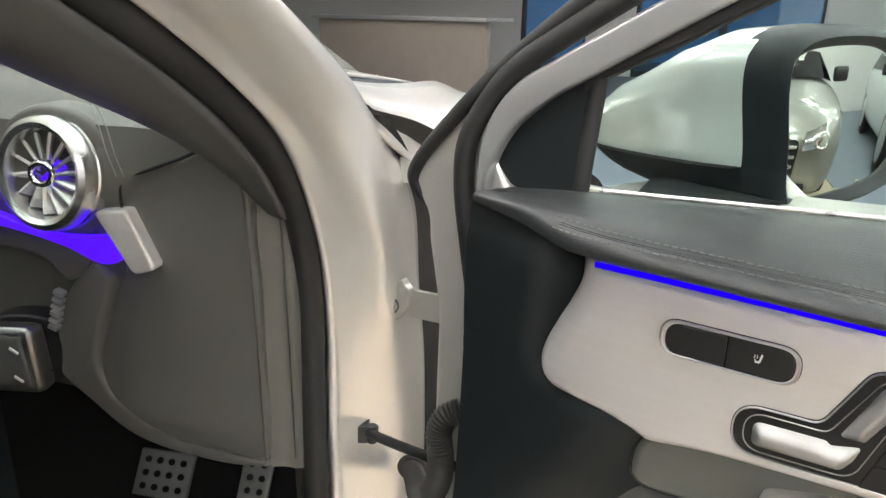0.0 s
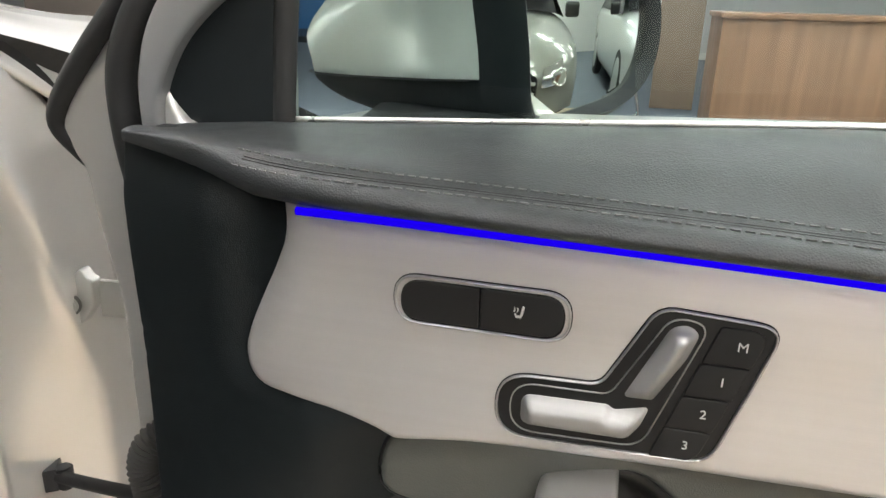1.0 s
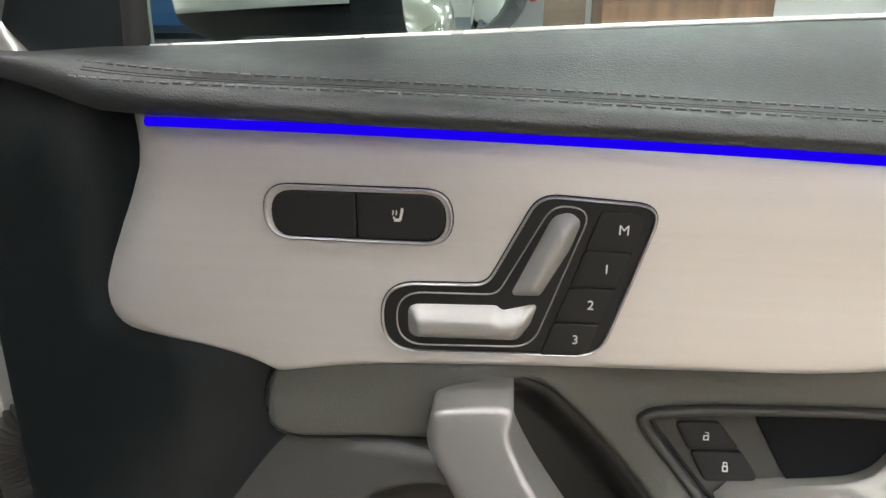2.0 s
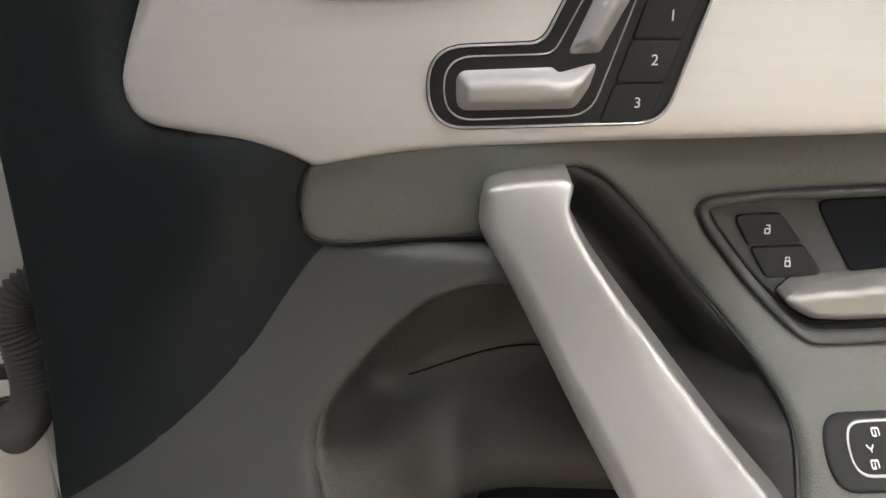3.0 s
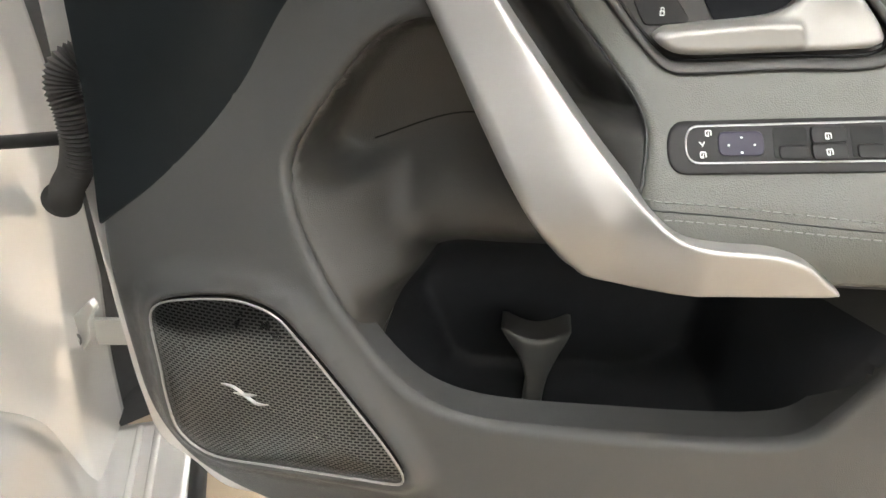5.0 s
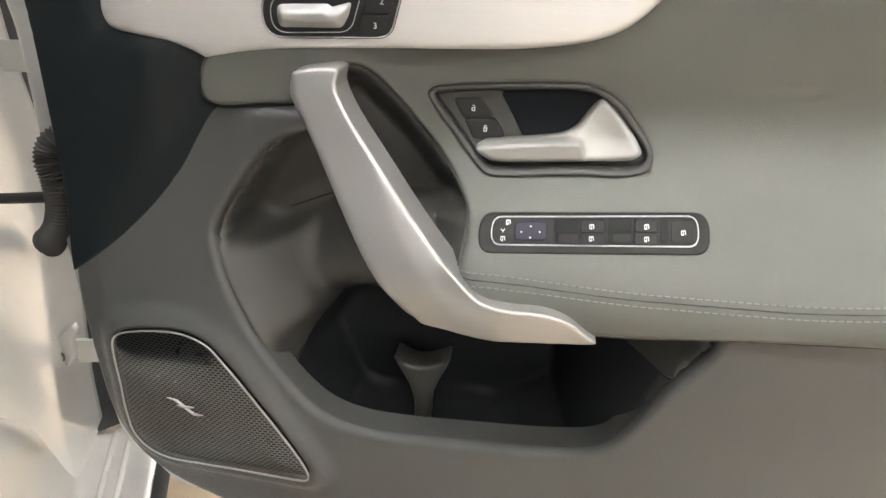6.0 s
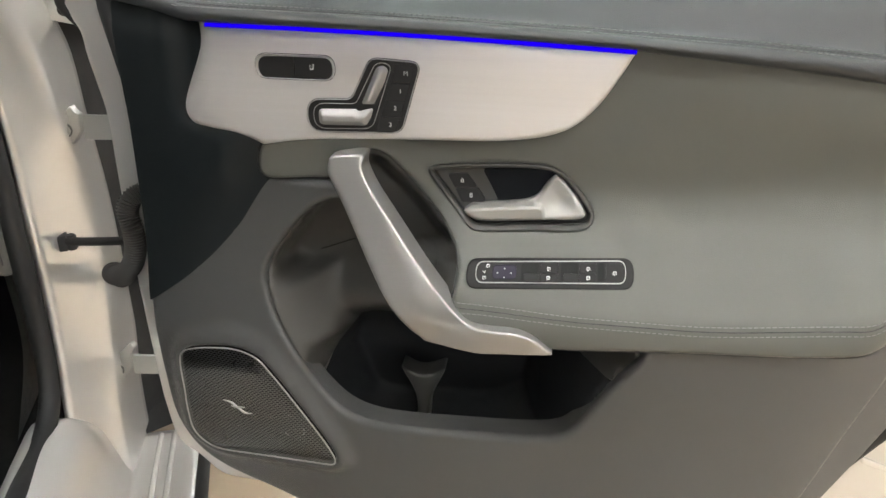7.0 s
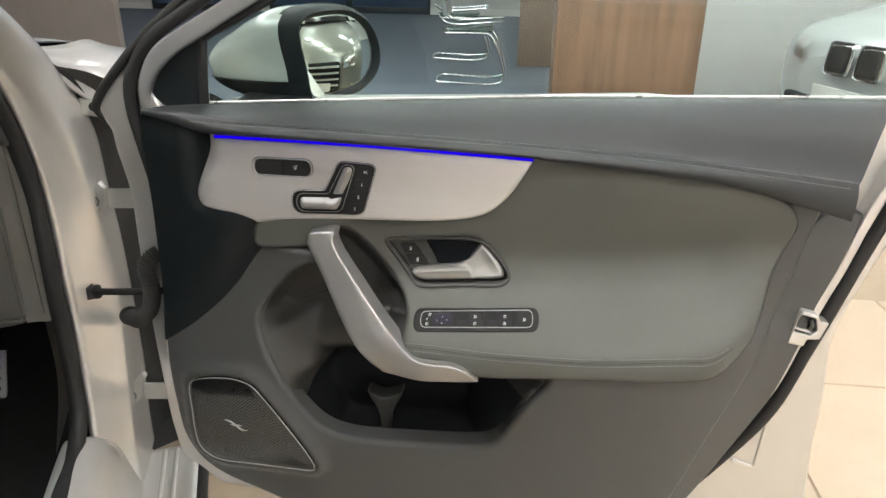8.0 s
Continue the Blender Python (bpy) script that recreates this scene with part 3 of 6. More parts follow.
RECESS = catmull([(-0.042, 0.790), (-0.021, 0.7905), (-0.004, 0.785), (0.017, 0.765), (0.052, 0.724), (0.086, 0.686), (0.0940, 0.670), (0.0930, 0.648), (0.0885, 0.626), (0.0860, 0.608), (0.062, 0.606), (0.036, 0.630), (-0.014, 0.696), (-0.048, 0.750), (-0.052, 0.772)], 6)
LOCK = catmull([(0.0475, 0.763), (0.052, 0.768), (0.070, 0.771), (0.118, 0.7745), (0.170, 0.7765), (0.192, 0.774), (0.209, 0.765), (0.2265, 0.7465), (0.2440, 0.7230), (0.2430, 0.7115), (0.232, 0.7052), (0.172, 0.7022), (0.118, 0.6988), (0.104, 0.6995), (0.094, 0.7055), (0.070, 0.730)], 6)
part("front_panel", patch("front_panel", FRONT, front_y, 0.0015, 0.03, 0.010), M_FRONT, door, "grained front panel, its shade painted in as blackish colour")
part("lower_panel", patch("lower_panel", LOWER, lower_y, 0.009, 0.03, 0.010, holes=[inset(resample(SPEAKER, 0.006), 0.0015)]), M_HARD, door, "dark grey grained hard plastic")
part("insert", patch("insert", INSERT, insert_y, 0.006, 0.02, 0.008, holes=[inset(resample(LOCK, 0.003), 0.003)]), M_INSERT, door, "grey leather insert running into the armrest")
pip = resample(INSERT, 0.006)
py = insert_y(pip[:, 0], pip[:, 1])
part("piping", tube("piping", [(a, y + 0.0052, b) for (a, b), y in zip(pip, py)], 0.0016, 6, closed=True, smooth=1), M_BLACK, door, "black seam around the insert")
trim_panel = part("inlay", patch("inlay", TRIM, trim_y, 0.0070, 0.012, 0.010), M_ALU, door, "brushed light aluminium inlay")


# padded shoulder under the window
def led_z(x):
    return 0.9243 - 0.0345 * (x + 0.2) + 0.045 * np.clip(x + 0.2, 0, None) * np.clip(0.27 - x, 0, None)


def belt_z(x):
    return np.interp(x, [-0.33, -0.27, 0.05, 0.315, 0.76, 0.82], [0.940, 0.946, 0.963, 0.975, 0.988, 0.990])


def stitch_yz(x):
    return (float(soft_interp(x, [-0.324, -0.27, -0.229, -0.1, 0.3, 0.72], [0.515, 0.504, 0.491, 0.486, 0.488, 0.492])),
            float(soft_interp(x, [-0.324, -0.27, -0.222, 0.01, 0.234, 0.466, 0.72], [0.953, 0.9515, 0.948, 0.9395, 0.929, 0.9145, 0.889])))


def pad_section(x):
    """Cross-section of the shoulder pad, from the belt over the seam to its lower lip."""
    yb, zb = 0.604, float(belt_z(x))
    ys, zs = stitch_yz(x)
    xe = 0.075 * float(smooth01(0.60, 0.715, x))
    low = float(led_z(x)) + 0.0035 if x < 0.27 else float(np.interp(x, [0.27, 0.348, 0.435, 0.538, 0.601, 0.72], [0.910, 0.9025, 0.8945, 0.8815, 0.868, 0.835]))
    nose = float(np.interp(x, [-0.324, -0.27, -0.222, -0.1, 0.3, 0.72], [0.001, 0.002, 0.008, 0.019, 0.019, 0.006]))
    flat = zs - float(np.interp(x, [-0.324, -0.222], [0.007, 0.020]))
    low = low + (flat - low) * float(smooth01(-0.215, -0.235, x))
    return [(x + xe, yb, zb), (x + xe * 0.75, yb - 0.3 * (yb - ys), zb + 0.7 * 0.003 + 0.1 * (zs - zb) + 0.002), (x + xe * 0.4, yb - 0.65 * (yb - ys), zb + 0.42 * (zs - zb) + 0.003),
            (x + xe * 0.1, ys + 0.012, zs + 0.0035 * float(smooth01(-0.29, -0.20, x))), (x, ys, zs - 0.001), (x, ys - nose * 0.75, zs - 0.25 * (zs - low)),
            (x, ys - nose, zs - 0.58 * (zs - low)), (x, ys - nose * 0.72, zs - 0.90 * (zs - low)), (x, ys - nose * 0.25, low), (x, ys + 0.016, low + 0.001)]


def pad_point(x, s, out=0.0):
    """The point of the pad at the arc length s below (above: minus) the seam, lifted by out."""
    c = catmull(pad_section(x), 10, False)
    arc = np.concatenate([[0], np.cumsum(np.linalg.norm(np.diff(c, axis=0), axis=1))])
    at = arc[40] + s
    p = np.array([np.interp(at, arc, c[:, i]) for i in range(3)])
    q = np.array([np.interp(at + 0.001, arc, c[:, i]) for i in range(3)])
    t = (q - p) / np.linalg.norm(q - p)
    return p + out * np.array([0.0, t[2], -t[1]])


stations = [-0.324 + 1.039 * i / 72 for i in range(73)]
part("shoulder_pad", surface("shoulder_pad", [pad_section(x) for x in stations], 1, 8, flip=True), M_LEATHER, door, "dark leather shoulder pad with a double seam")
# double seam with two rows of stitches
for s in (-0.0011, 0.0011):
    part("seam", tube("seam", [pad_point(x, s, -0.0002) for x in np.linspace(-0.232, 0.712, 60)], 0.0006, 6, smooth=1), M_BLACK, door)


def stitch_row(path, radius=0.00055):
    """Short thread bars, one between each pair of points."""
    V, F = [], []
    for p, q in path:
        p, q = np.array(p), np.array(q)
        k = len(V)
        for w in (p, q):
            for oy, oz in ((-1, 0.3), (-0.3, 1), (1, -0.3), (0.3, -1)):
                V.append(w + np.array([0, oy * radius, oz * radius]))
        F += [(k + i, k + 4 + i, k + 4 + (i + 1) % 4, k + (i + 1) % 4) for i in range(4)] + [(k, k + 1, k + 2, k + 3), (k + 7, k + 6, k + 5, k + 4)]
    return to_mesh("stitching", V, F)


for s in (-0.0062, 0.0062):
    xs = np.arange(-0.240 + (0.003 if s > 0 else 0), 0.705, 0.0062)
    tagged(part("stitching", stitch_row([(pad_point(x, s, 0.0003), pad_point(x + 0.0042, s, 0.0003)) for x in xs]), M_THREAD, door, "light grey row of stitches"), kind="stuff")
# armrest piping and stitches
V, F = [], []


def arm_line(x):
    z = 0.634 - 0.005 * smooth01(0.1, 0.25, x) + 0.016 * smooth01(0.34, 0.56, x) + 0.026 * smooth01(0.53, 0.62, x) - 0.002
    return z


for dz in (0.0045, -0.0045):
    x = 0.088
    while x < 0.565:
        k = len(V)
        for xx in (x, x + 0.0043):
            z = float(arm_line(xx)) + dz
            y = float(insert_y(np.array([xx]), np.array([z]))[0]) - 0.0005
            for oy, oz in ((-0.0002, 0.00032), (0.0006, 0.0004), (0.0006, -0.0004), (-0.0002, -0.00032)):
                V.append((xx, y + oy, z + oz))
        F += [(k, k + 4, k + 5, k + 1), (k + 1, k + 5, k + 6, k + 2), (k + 2, k + 6, k + 7, k + 3), (k + 3, k + 7, k + 4, k), (k, k + 1, k + 2, k + 3), (k + 7, k + 6, k + 5, k + 4)]
        x += 0.0062
tagged(part("stitching", to_mesh("stitching", V, F), M_THREAD, door, "light grey stitching along the armrest"), kind="stuff")
line = [(x, float(insert_y(np.array([x]), np.array([float(arm_line(x))]))[0]) - 0.0002, float(arm_line(x))) for x in np.linspace(0.088, 0.57, 90)]
part("seam", tube("seam", line, 0.0005, 6, smooth=1), M_BLACK, door)

# light strip
pts = [(x, 0.4790, float(led_z(x)) + 0.0012) for x in np.linspace(-0.1965, 0.2685, 16)]
part("light_strip", tube("light_strip", pts, 0.0023, 8, smooth=3), M_LED, door, "glowing violet-blue ambient light strip")

# pocket tub
rim_top = [(-0.035, 0.735), (0.008, 0.695), (0.046, 0.645), (0.085, 0.606), (0.13, 0.598), (0.25, 0.592)]
ring0 = resample(catmull(POCKET[1:] + rim_top, 5), 0.010)
if area2(ring0) < 0:
    ring0 = ring0[::-1]
low_ring = ring0 - np.column_stack([0 * ring0[:, 0], 0.085 * smooth01(0.50, 0.435, ring0[:, 1])])


def pocket_y(x, z):
    """A deep hollow: a slanted front wall, an overhang above the seam, an up-facing shelf below it and a deep foot."""
    q = np.column_stack([x, z])
    d = far(q, low_ring)
    rim = lower_y(x, np.clip(z, 0.40, None)) + 0.006
    bend = 0.034 * smooth01(-0.03, -0.155, x)
    slant = smooth01(0.0, -0.09, x) * smooth01(0.45, 0.52, z) * smooth01(0.664, 0.618, z + bend)
    back = soft_interp(z + bend, [0.30, 0.36, 0.44, 0.51, 0.545, 0.565, 0.638, 0.646, 0.70, 0.76], [0.616, 0.616, 0.614, 0.600, 0.552, 0.546, 0.578, 0.578, 0.552, 0.508])
    back = back + (0.606 - back) * smooth01(0.03, 0.20, x)
    facet = rim + 1.15 * d
    steep = rim + 0.004 + (5.0 - 3.0 * smooth01(0.10, 0.20, x)) * d
    wall = steep + (facet - steep) * slant
    h = np.clip(0.5 + 0.5 * (back - wall) / 0.012, 0, 1)
    return back + (wall - back) * h - 0.012 * h * (1 - h)


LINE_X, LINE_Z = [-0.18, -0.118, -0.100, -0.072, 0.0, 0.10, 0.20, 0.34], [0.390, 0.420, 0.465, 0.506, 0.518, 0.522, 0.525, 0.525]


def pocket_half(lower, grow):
    """The pocket's outline above or below the line where its painted shade begins."""
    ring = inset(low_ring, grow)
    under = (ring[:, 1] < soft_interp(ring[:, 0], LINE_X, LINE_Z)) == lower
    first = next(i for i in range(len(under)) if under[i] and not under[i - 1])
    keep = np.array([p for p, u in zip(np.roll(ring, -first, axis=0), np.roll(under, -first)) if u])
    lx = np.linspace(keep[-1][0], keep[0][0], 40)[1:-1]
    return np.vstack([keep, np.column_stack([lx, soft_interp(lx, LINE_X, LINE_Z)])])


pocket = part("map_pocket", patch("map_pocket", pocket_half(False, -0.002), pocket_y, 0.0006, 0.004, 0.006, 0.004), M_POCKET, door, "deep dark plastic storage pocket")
# lower half of the pocket, painted blacker for the shade down there
part("pocket_shade", patch("pocket_shade", pocket_half(True, -0.002), lambda x, z: pocket_y(x, z) + 0.002, 0.0006, 0.004, 0.006, 0.004), M_POCKET_SHADE, pocket, "foot of the pocket, deep shade painted in as black")
sx = np.linspace(-0.115, 0.06, 14)
sz = 0.642 - 0.034 * smooth01(-0.03, -0.155, sx)
part("seam", tube("seam", [(x, y - 0.0002, z) for x, y, z in zip(sx, pocket_y(sx, sz), sz)], 0.0007, 6), M_VOID, pocket, "dark joint line")
part("drain_hole", disc("drain_hole", 0.007, 0.003, 0.0004, 20, pose(-0.016, float(pocket_y(np.array([-0.016]), np.array([0.702]))[0]) - 0.0005, 0.702, 118)), M_VOID, pocket, "dark round hole")
part("bottle_rest", patch("bottle_rest", catmull([(0.000, 0.4465), (0.030, 0.4475), (0.0635, 0.4495), (0.0625, 0.443), (0.053, 0.425), (0.0445, 0.400), (0.041, 0.36), (0.0425, 0.335), (0.0215, 0.335), (0.0235, 0.36), (0.0245, 0.40), (0.017, 0.425), (0.003, 0.441)], 5),
                         lambda x, z: 0.538 - 0.10 * (z - 0.43) + 0.016 * np.clip(np.abs(x - 0.033) / 0.03, 0, 1) ** 2, 0.004, 0.03, 0.006), M_POCKET, pocket, "flared rubbery bottle rest")
part("pocket_mat", box("pocket_mat", 0.26, 0.10, 0.004, 0.0015, pose(0.09, 0.535, 0.350)), M_RUBBER, pocket, "black rubber mat")
for i in range(5):
    part("mat_rib", tube("mat_rib", [(0.02, 0.492 + 0.011 * i, 0.3535), (0.20, 0.492 + 0.011 * i, 0.3535)], 0.0018, 6, smooth=1), M_RUBBER, pocket)

# grab handle
GRAB = catmull([(-0.063, 0.779), (-0.061, 0.784), (-0.046, 0.7880), (-0.0215, 0.7880), (-0.0225, 0.776), (-0.014, 0.758), (0.024, 0.708), (0.070, 0.654), (0.094, 0.631), (0.111, 0.620), (0.133, 0.617),
                (0.163, 0.616), (0.181, 0.610), (0.195, 0.599), (0.2055, 0.5895), (0.2035, 0.5885), (0.151, 0.5835), (0.070, 0.579), (0.050, 0.585), (0.028, 0.609), (-0.009, 0.668), (-0.053, 0.747), (-0.064, 0.766)], 6)
GRAB_LEFT = catmull([(-0.066, 0.795), (-0.063, 0.779), (-0.064, 0.766), (-0.053, 0.747), (-0.009, 0.668), (0.028, 0.609), (0.050, 0.585)], 6, False)


def grab_y(x, z):
    y = soft_interp(z, [0.57, 0.585, 0.60, 0.62, 0.64, 0.67, 0.71, 0.76, 0.80], [0.417, 0.411, 0.407, 0.404, 0.407, 0.419, 0.437, 0.455, 0.470], 0.008)
    y = y - 0.014 * smooth01(0.07, 0.13, x)
    d = far(np.column_stack([x, z]), GRAB_LEFT, False)
    return y + (0.0050 * np.clip(1 - d / 0.040, 0, 1) + 0.75 * np.clip(0.0055 - d, 0, None)) * smooth01(0.80, 0.76, z)


part("grab_handle", patch("grab_handle", GRAB, grab_y, 0.0028, 0.034, 0.004, 0.003), M_HANDLE, door, "satin silver metal diagonal grab handle")
RIM = catmull([(-0.042, 0.790), (-0.021, 0.7905), (-0.004, 0.785), (0.017, 0.765), (0.052, 0.724), (0.086, 0.686), (0.0940, 0.670), (0.0930, 0.648), (0.0885, 0.626), (0.0860, 0.608)], 6, False)


def recess_y(x, z):
    """A finger trough that deepens towards the handle and ends on a small shelf, with a plain cheek below it."""
    d = far(np.column_stack([x, z]), RIM, False)
    shelf = 0.655 + 0.22 * (x - 0.045)
    trough = insert_y(x, np.maximum(z, 0.700)) + 0.004 + 0.030 * smooth01(0.004, 0.034, d)
    cheek = insert_y(np.maximum(x, 0.06), z) + 0.005 + 0.004 * smooth01(0.002, 0.016, d)
    return cheek + (trough - cheek) * smooth01(shelf - 0.001, shelf + 0.011, z)


part("handle_recess", patch("handle_recess", resample(RECESS, 0.004), recess_y, 0.001, 0.008, 0.003, 0.003), M_RECESS, door, "dark finger recess beside the handle")

# speaker
SPEAKER_EDGE = resample(SPEAKER, 0.006)


def sheet_y(x, z):
    """The domed perforated sheet, sunk behind its bezel."""
    d = np.clip(far(np.column_stack([x, z]), SPEAKER_EDGE) / 0.048, 0, 1)
    return lower_y(x, z) + 0.0022 - 0.0085 * (1 - (1 - d) ** 2)


speaker = part("speaker_grille", patch("speaker_grille", inset(SPEAKER, 0.001), lambda x, z: sheet_y(x, z) + 0.0045, 0.001, 0.004, 0.007), M_VOID, door, "black perforated speaker grille")
loop = inset(resample(SPEAKER, 0.006), 0.0005)
ly = lower_y(loop[:, 0], loop[:, 1])
part("bezel", tube("bezel", [(a, y - 0.0012, b) for (a, b), y in zip(loop, ly)], 0.0011, 8, closed=True, smooth=2), M_BEZEL, speaker, "thin bright metal bezel")
V, F = [], []
inner = inset(resample(SPEAKER, 0.006), 0.002)


def quad(cx, cz, hx, hz):
    k = len(V)
    c = np.array([(cx - hx, cz - hz), (cx + hx, cz - hz), (cx + hx, cz + hz), (cx - hx, cz + hz)])
    y = sheet_y(c[:, 0], c[:, 1])
    V.extend([(c[i, 0], y[i], c[i, 1]) for i in range(4)])
    F.append((k, k + 1, k + 2, k + 3))


cells, wires = [], []
pitch_z, pitch_x = 0.0029, 0.0060
for j in range(66):
    z = 0.325 + j * pitch_z
    for i in range(81):
        x = -0.306 + i * pitch_x / 2
        wires.append((x, z))
    for i in range(42):
        cells.append((-0.306 + (i + 0.5 * (j % 2)) * pitch_x, z + pitch_z / 2))
ok = inside(np.array(wires), inner)
for (x, z), g in zip(wires, ok):
    if g:
        quad(x, z, pitch_x / 4, 0.00062)
ok = inside(np.array(cells), inner)
for (x, z), g in zip(cells, ok):
    if g:
        quad(x, z, 0.0008, 0.00084)
tagged(part("perforated_sheet", to_mesh("perforated_sheet", V, F), M_GRILLE, speaker, "fine perforated metal sheet"), kind="stuff")
for line in ([(-0.237, 0.4235), (-0.231, 0.4235), (-0.224, 0.4220), (-0.2145, 0.4155), (-0.205, 0.4095), (-0.199, 0.4095), (-0.193, 0.4105)], [(-0.226, 0.4160), (-0.2145, 0.4165), (-0.203, 0.4185)]):
    em = catmull(line, 5, False)
    rad = [0.0005 + 0.0012 * math.sin(math.pi * i / (len(em) - 1)) for i in range(len(em))]
    part("emblem", tube("emblem", [(p, y - 0.0008, q) for (p, q), y in zip(em, sheet_y(em[:, 0], em[:, 1]))], rad, 6, smooth=1), M_SATIN, speaker, "plain curved metal emblem")


# switch pods
def plate(name, outline, off, material, parent, label="", edge=0.001, skirt=0.004, yf=trim_y, grid=0.01, step=0.002):
    return part(name, patch(name, outline, lambda x, z: yf(x, z) + off, edge, skirt, grid, step), material, parent, label)


def ring_plate(name, outline, width, off, material, parent, label="", yf=trim_y, edge=0.0007, skirt=0.003):
    o = resample(outline, 0.002)
    return part(name, patch(name, o, lambda x, z: yf(x, z) + off, edge, skirt, 0.01, 0.002, holes=[inset(o, width)]), material, parent, label)


def icon_bars(name, cx, cz, bars, parent, yf, off, tilt=0.0):
    """Small printed sign made of strokes (x0, z0, x1, z1, width), in millimetres from its middle."""
    V, F = [], []
    ca, sa = math.cos(radians(tilt)), math.sin(radians(tilt))
    for x0, z0, x1, z1, w in bars:
        d = np.array([x1 - x0, z1 - z0], float)
        nrm = np.array([-d[1], d[0]]) / max(np.linalg.norm(d), 1e-6) * w / 2
        k = len(V)
        for q in ((x0, z0) - nrm, (x1, z1) - nrm, (x1, z1) + nrm, (x0, z0) + nrm):
            q = np.array([ca * q[0] - sa * q[1], sa * q[0] + ca * q[1]])
            x, z = cx + q[0] / 1000, cz + q[1] / 1000
            V.append((x, float(yf(np.array([x]), np.array([z]))[0]) + off, z))
        F.append((k, k + 1, k + 2, k + 3))
    return part(name, to_mesh(name, V, F), M_ICON, parent, "small white printed sign")


seat_heat = part("seat_heater_switch", patch("seat_heater_switch", rounded([(-0.1422, 0.8930), (-0.0565, 0.8930), (-0.0565, 0.869), (-0.1422, 0.869)], 0.0122, 8), lambda x, z: trim_y(x, z) - 0.0006, 0.0006, 0.004, 0.01, 0.002), M_GLOSS, door, "black seat heater switch in a bright bezel")
SW = rounded([(-0.1455, 0.8960), (-0.0535, 0.8955), (-0.0535, 0.8680), (-0.1455, 0.8685)], 0.0146, 8)
ring_plate("joint", inset(resample(SW, 0.002), -0.0006), 0.0008, -0.0007, M_VOID, seat_heat, "thin dark joint", edge=0.0002)
ring_plate("bezel", SW, 0.0012, -0.0022, M_BEZEL, seat_heat, "satin silver bezel")
plate("button", rounded([(-0.1417, 0.8927), (-0.1003, 0.8927), (-0.1003, 0.8703), (-0.1417, 0.8703)], [0.0115, 0.0005, 0.0005, 0.0115], 8), -0.0013, M_BUTTON, seat_heat)
heat_btn = plate("button", rounded([(-0.0995, 0.8927), (-0.0573, 0.8927), (-0.0573, 0.8703), (-0.0995, 0.8703)], [0.0005, 0.0115, 0.0115, 0.0005], 8), -0.0013, M_BUTTON, seat_heat)
icon_bars("sign", -0.0790, 0.8825, [(1.6, 3.2, 0.6, -1.8, 1.3), (0.8, -2.2, -2.4, -2.2, 1.5), (-2.6, -1.6, -2.2, -0.6, 1.0), (-3.2, 0.2, -2.6, 1.4, 0.6), (-2.6, 1.4, -3.0, 2.6, 0.6), (-1.6, 0.2, -1.0, 1.4, 0.6), (-1.0, 1.4, -1.4, 2.6, 0.6), (1.9, 3.6, 1.3, 3.0, 1.2)], heat_btn, trim_y, -0.0018)

MEM = rounded([(-0.0890, 0.8475), (-0.0365, 0.849), (-0.0135, 0.8950), (0.0435, 0.8915), (0.0205, 0.8120), (-0.0890, 0.8090)], [0.019, 0.010, 0.014, 0.010, 0.016, 0.019], 8)
seat = part("seat_control", patch("seat_control", inset(resample(MEM, 0.002), 0.001), lambda x, z: trim_y(x, z) - 0.0008, 0.0006, 0.004, 0.01, 0.002), M_BUTTON, door, "black seat adjuster with metal keys and memory buttons")
ring_plate("joint", inset(resample(MEM, 0.002), -0.0006), 0.0008, -0.0007, M_VOID, seat, "thin dark joint", edge=0.0002)
ring_plate("bezel", MEM, 0.0011, -0.0024, M_BEZEL, seat, "satin silver bezel")
INNER = rounded([(-0.0815, 0.8430), (-0.0315, 0.8440), (-0.0070, 0.8910), (0.0115, 0.8885), (-0.0130, 0.8155), (-0.0815, 0.8130)], [0.0145, 0.008, 0.012, 0.010, 0.015, 0.0145], 8)
ring_plate("inner_line", INNER, 0.0007, -0.0015, M_BEZEL, seat, "thin silver line", edge=0.0002)


def key_y(base, outline, rise, bevel):
    return lambda x, z: trim_y(x, z) - base - rise * smooth01(0.0, bevel, far(np.column_stack([x, z]), outline))


CUSH = rounded([(-0.0755, 0.8365), (-0.0315, 0.8378), (-0.0285, 0.8352), (-0.0110, 0.8400), (-0.0145, 0.8285), (-0.0205, 0.8190), (-0.0755, 0.8180)], [0.006, 0.003, 0.003, 0.002, 0.006, 0.006, 0.006], 6)
BACK = rounded([(-0.0250, 0.8435), (-0.0065, 0.8850), (0.0010, 0.8870), (0.0070, 0.8830), (0.0025, 0.8690), (-0.0105, 0.8440)], [0.002, 0.008, 0.006, 0.006, 0.02, 0.002], 6)
for nm, ol in (("cushion_key", CUSH), ("backrest_key", BACK)):
    o = resample(ol, 0.0015)
    part(nm, patch(nm, o, key_y(0.0015, o, 0.0075, 0.0065), 0.0008, 0.003, 0.002, 0.0015), M_KEY, seat, "satin metal seat adjuster key")


def glyph(text, cx, cz, size, parent, yv, tilt=0.0):
    cu = bpy.data.curves.new("letter", "FONT")
    cu.body, cu.size, cu.align_x, cu.align_y, cu.extrude = text, size, "CENTER", "CENTER", 0.0001
    cu.materials.append(M_ICON)
    ob = new("letter", cu)
    ob.matrix_basis = pose(cx, yv, cz, 90, 0, 0) @ pose(0, 0, 0, 0, 0, tilt)
    ob.parent = parent
    ob["label"] = "white printed character " + text
    return ob


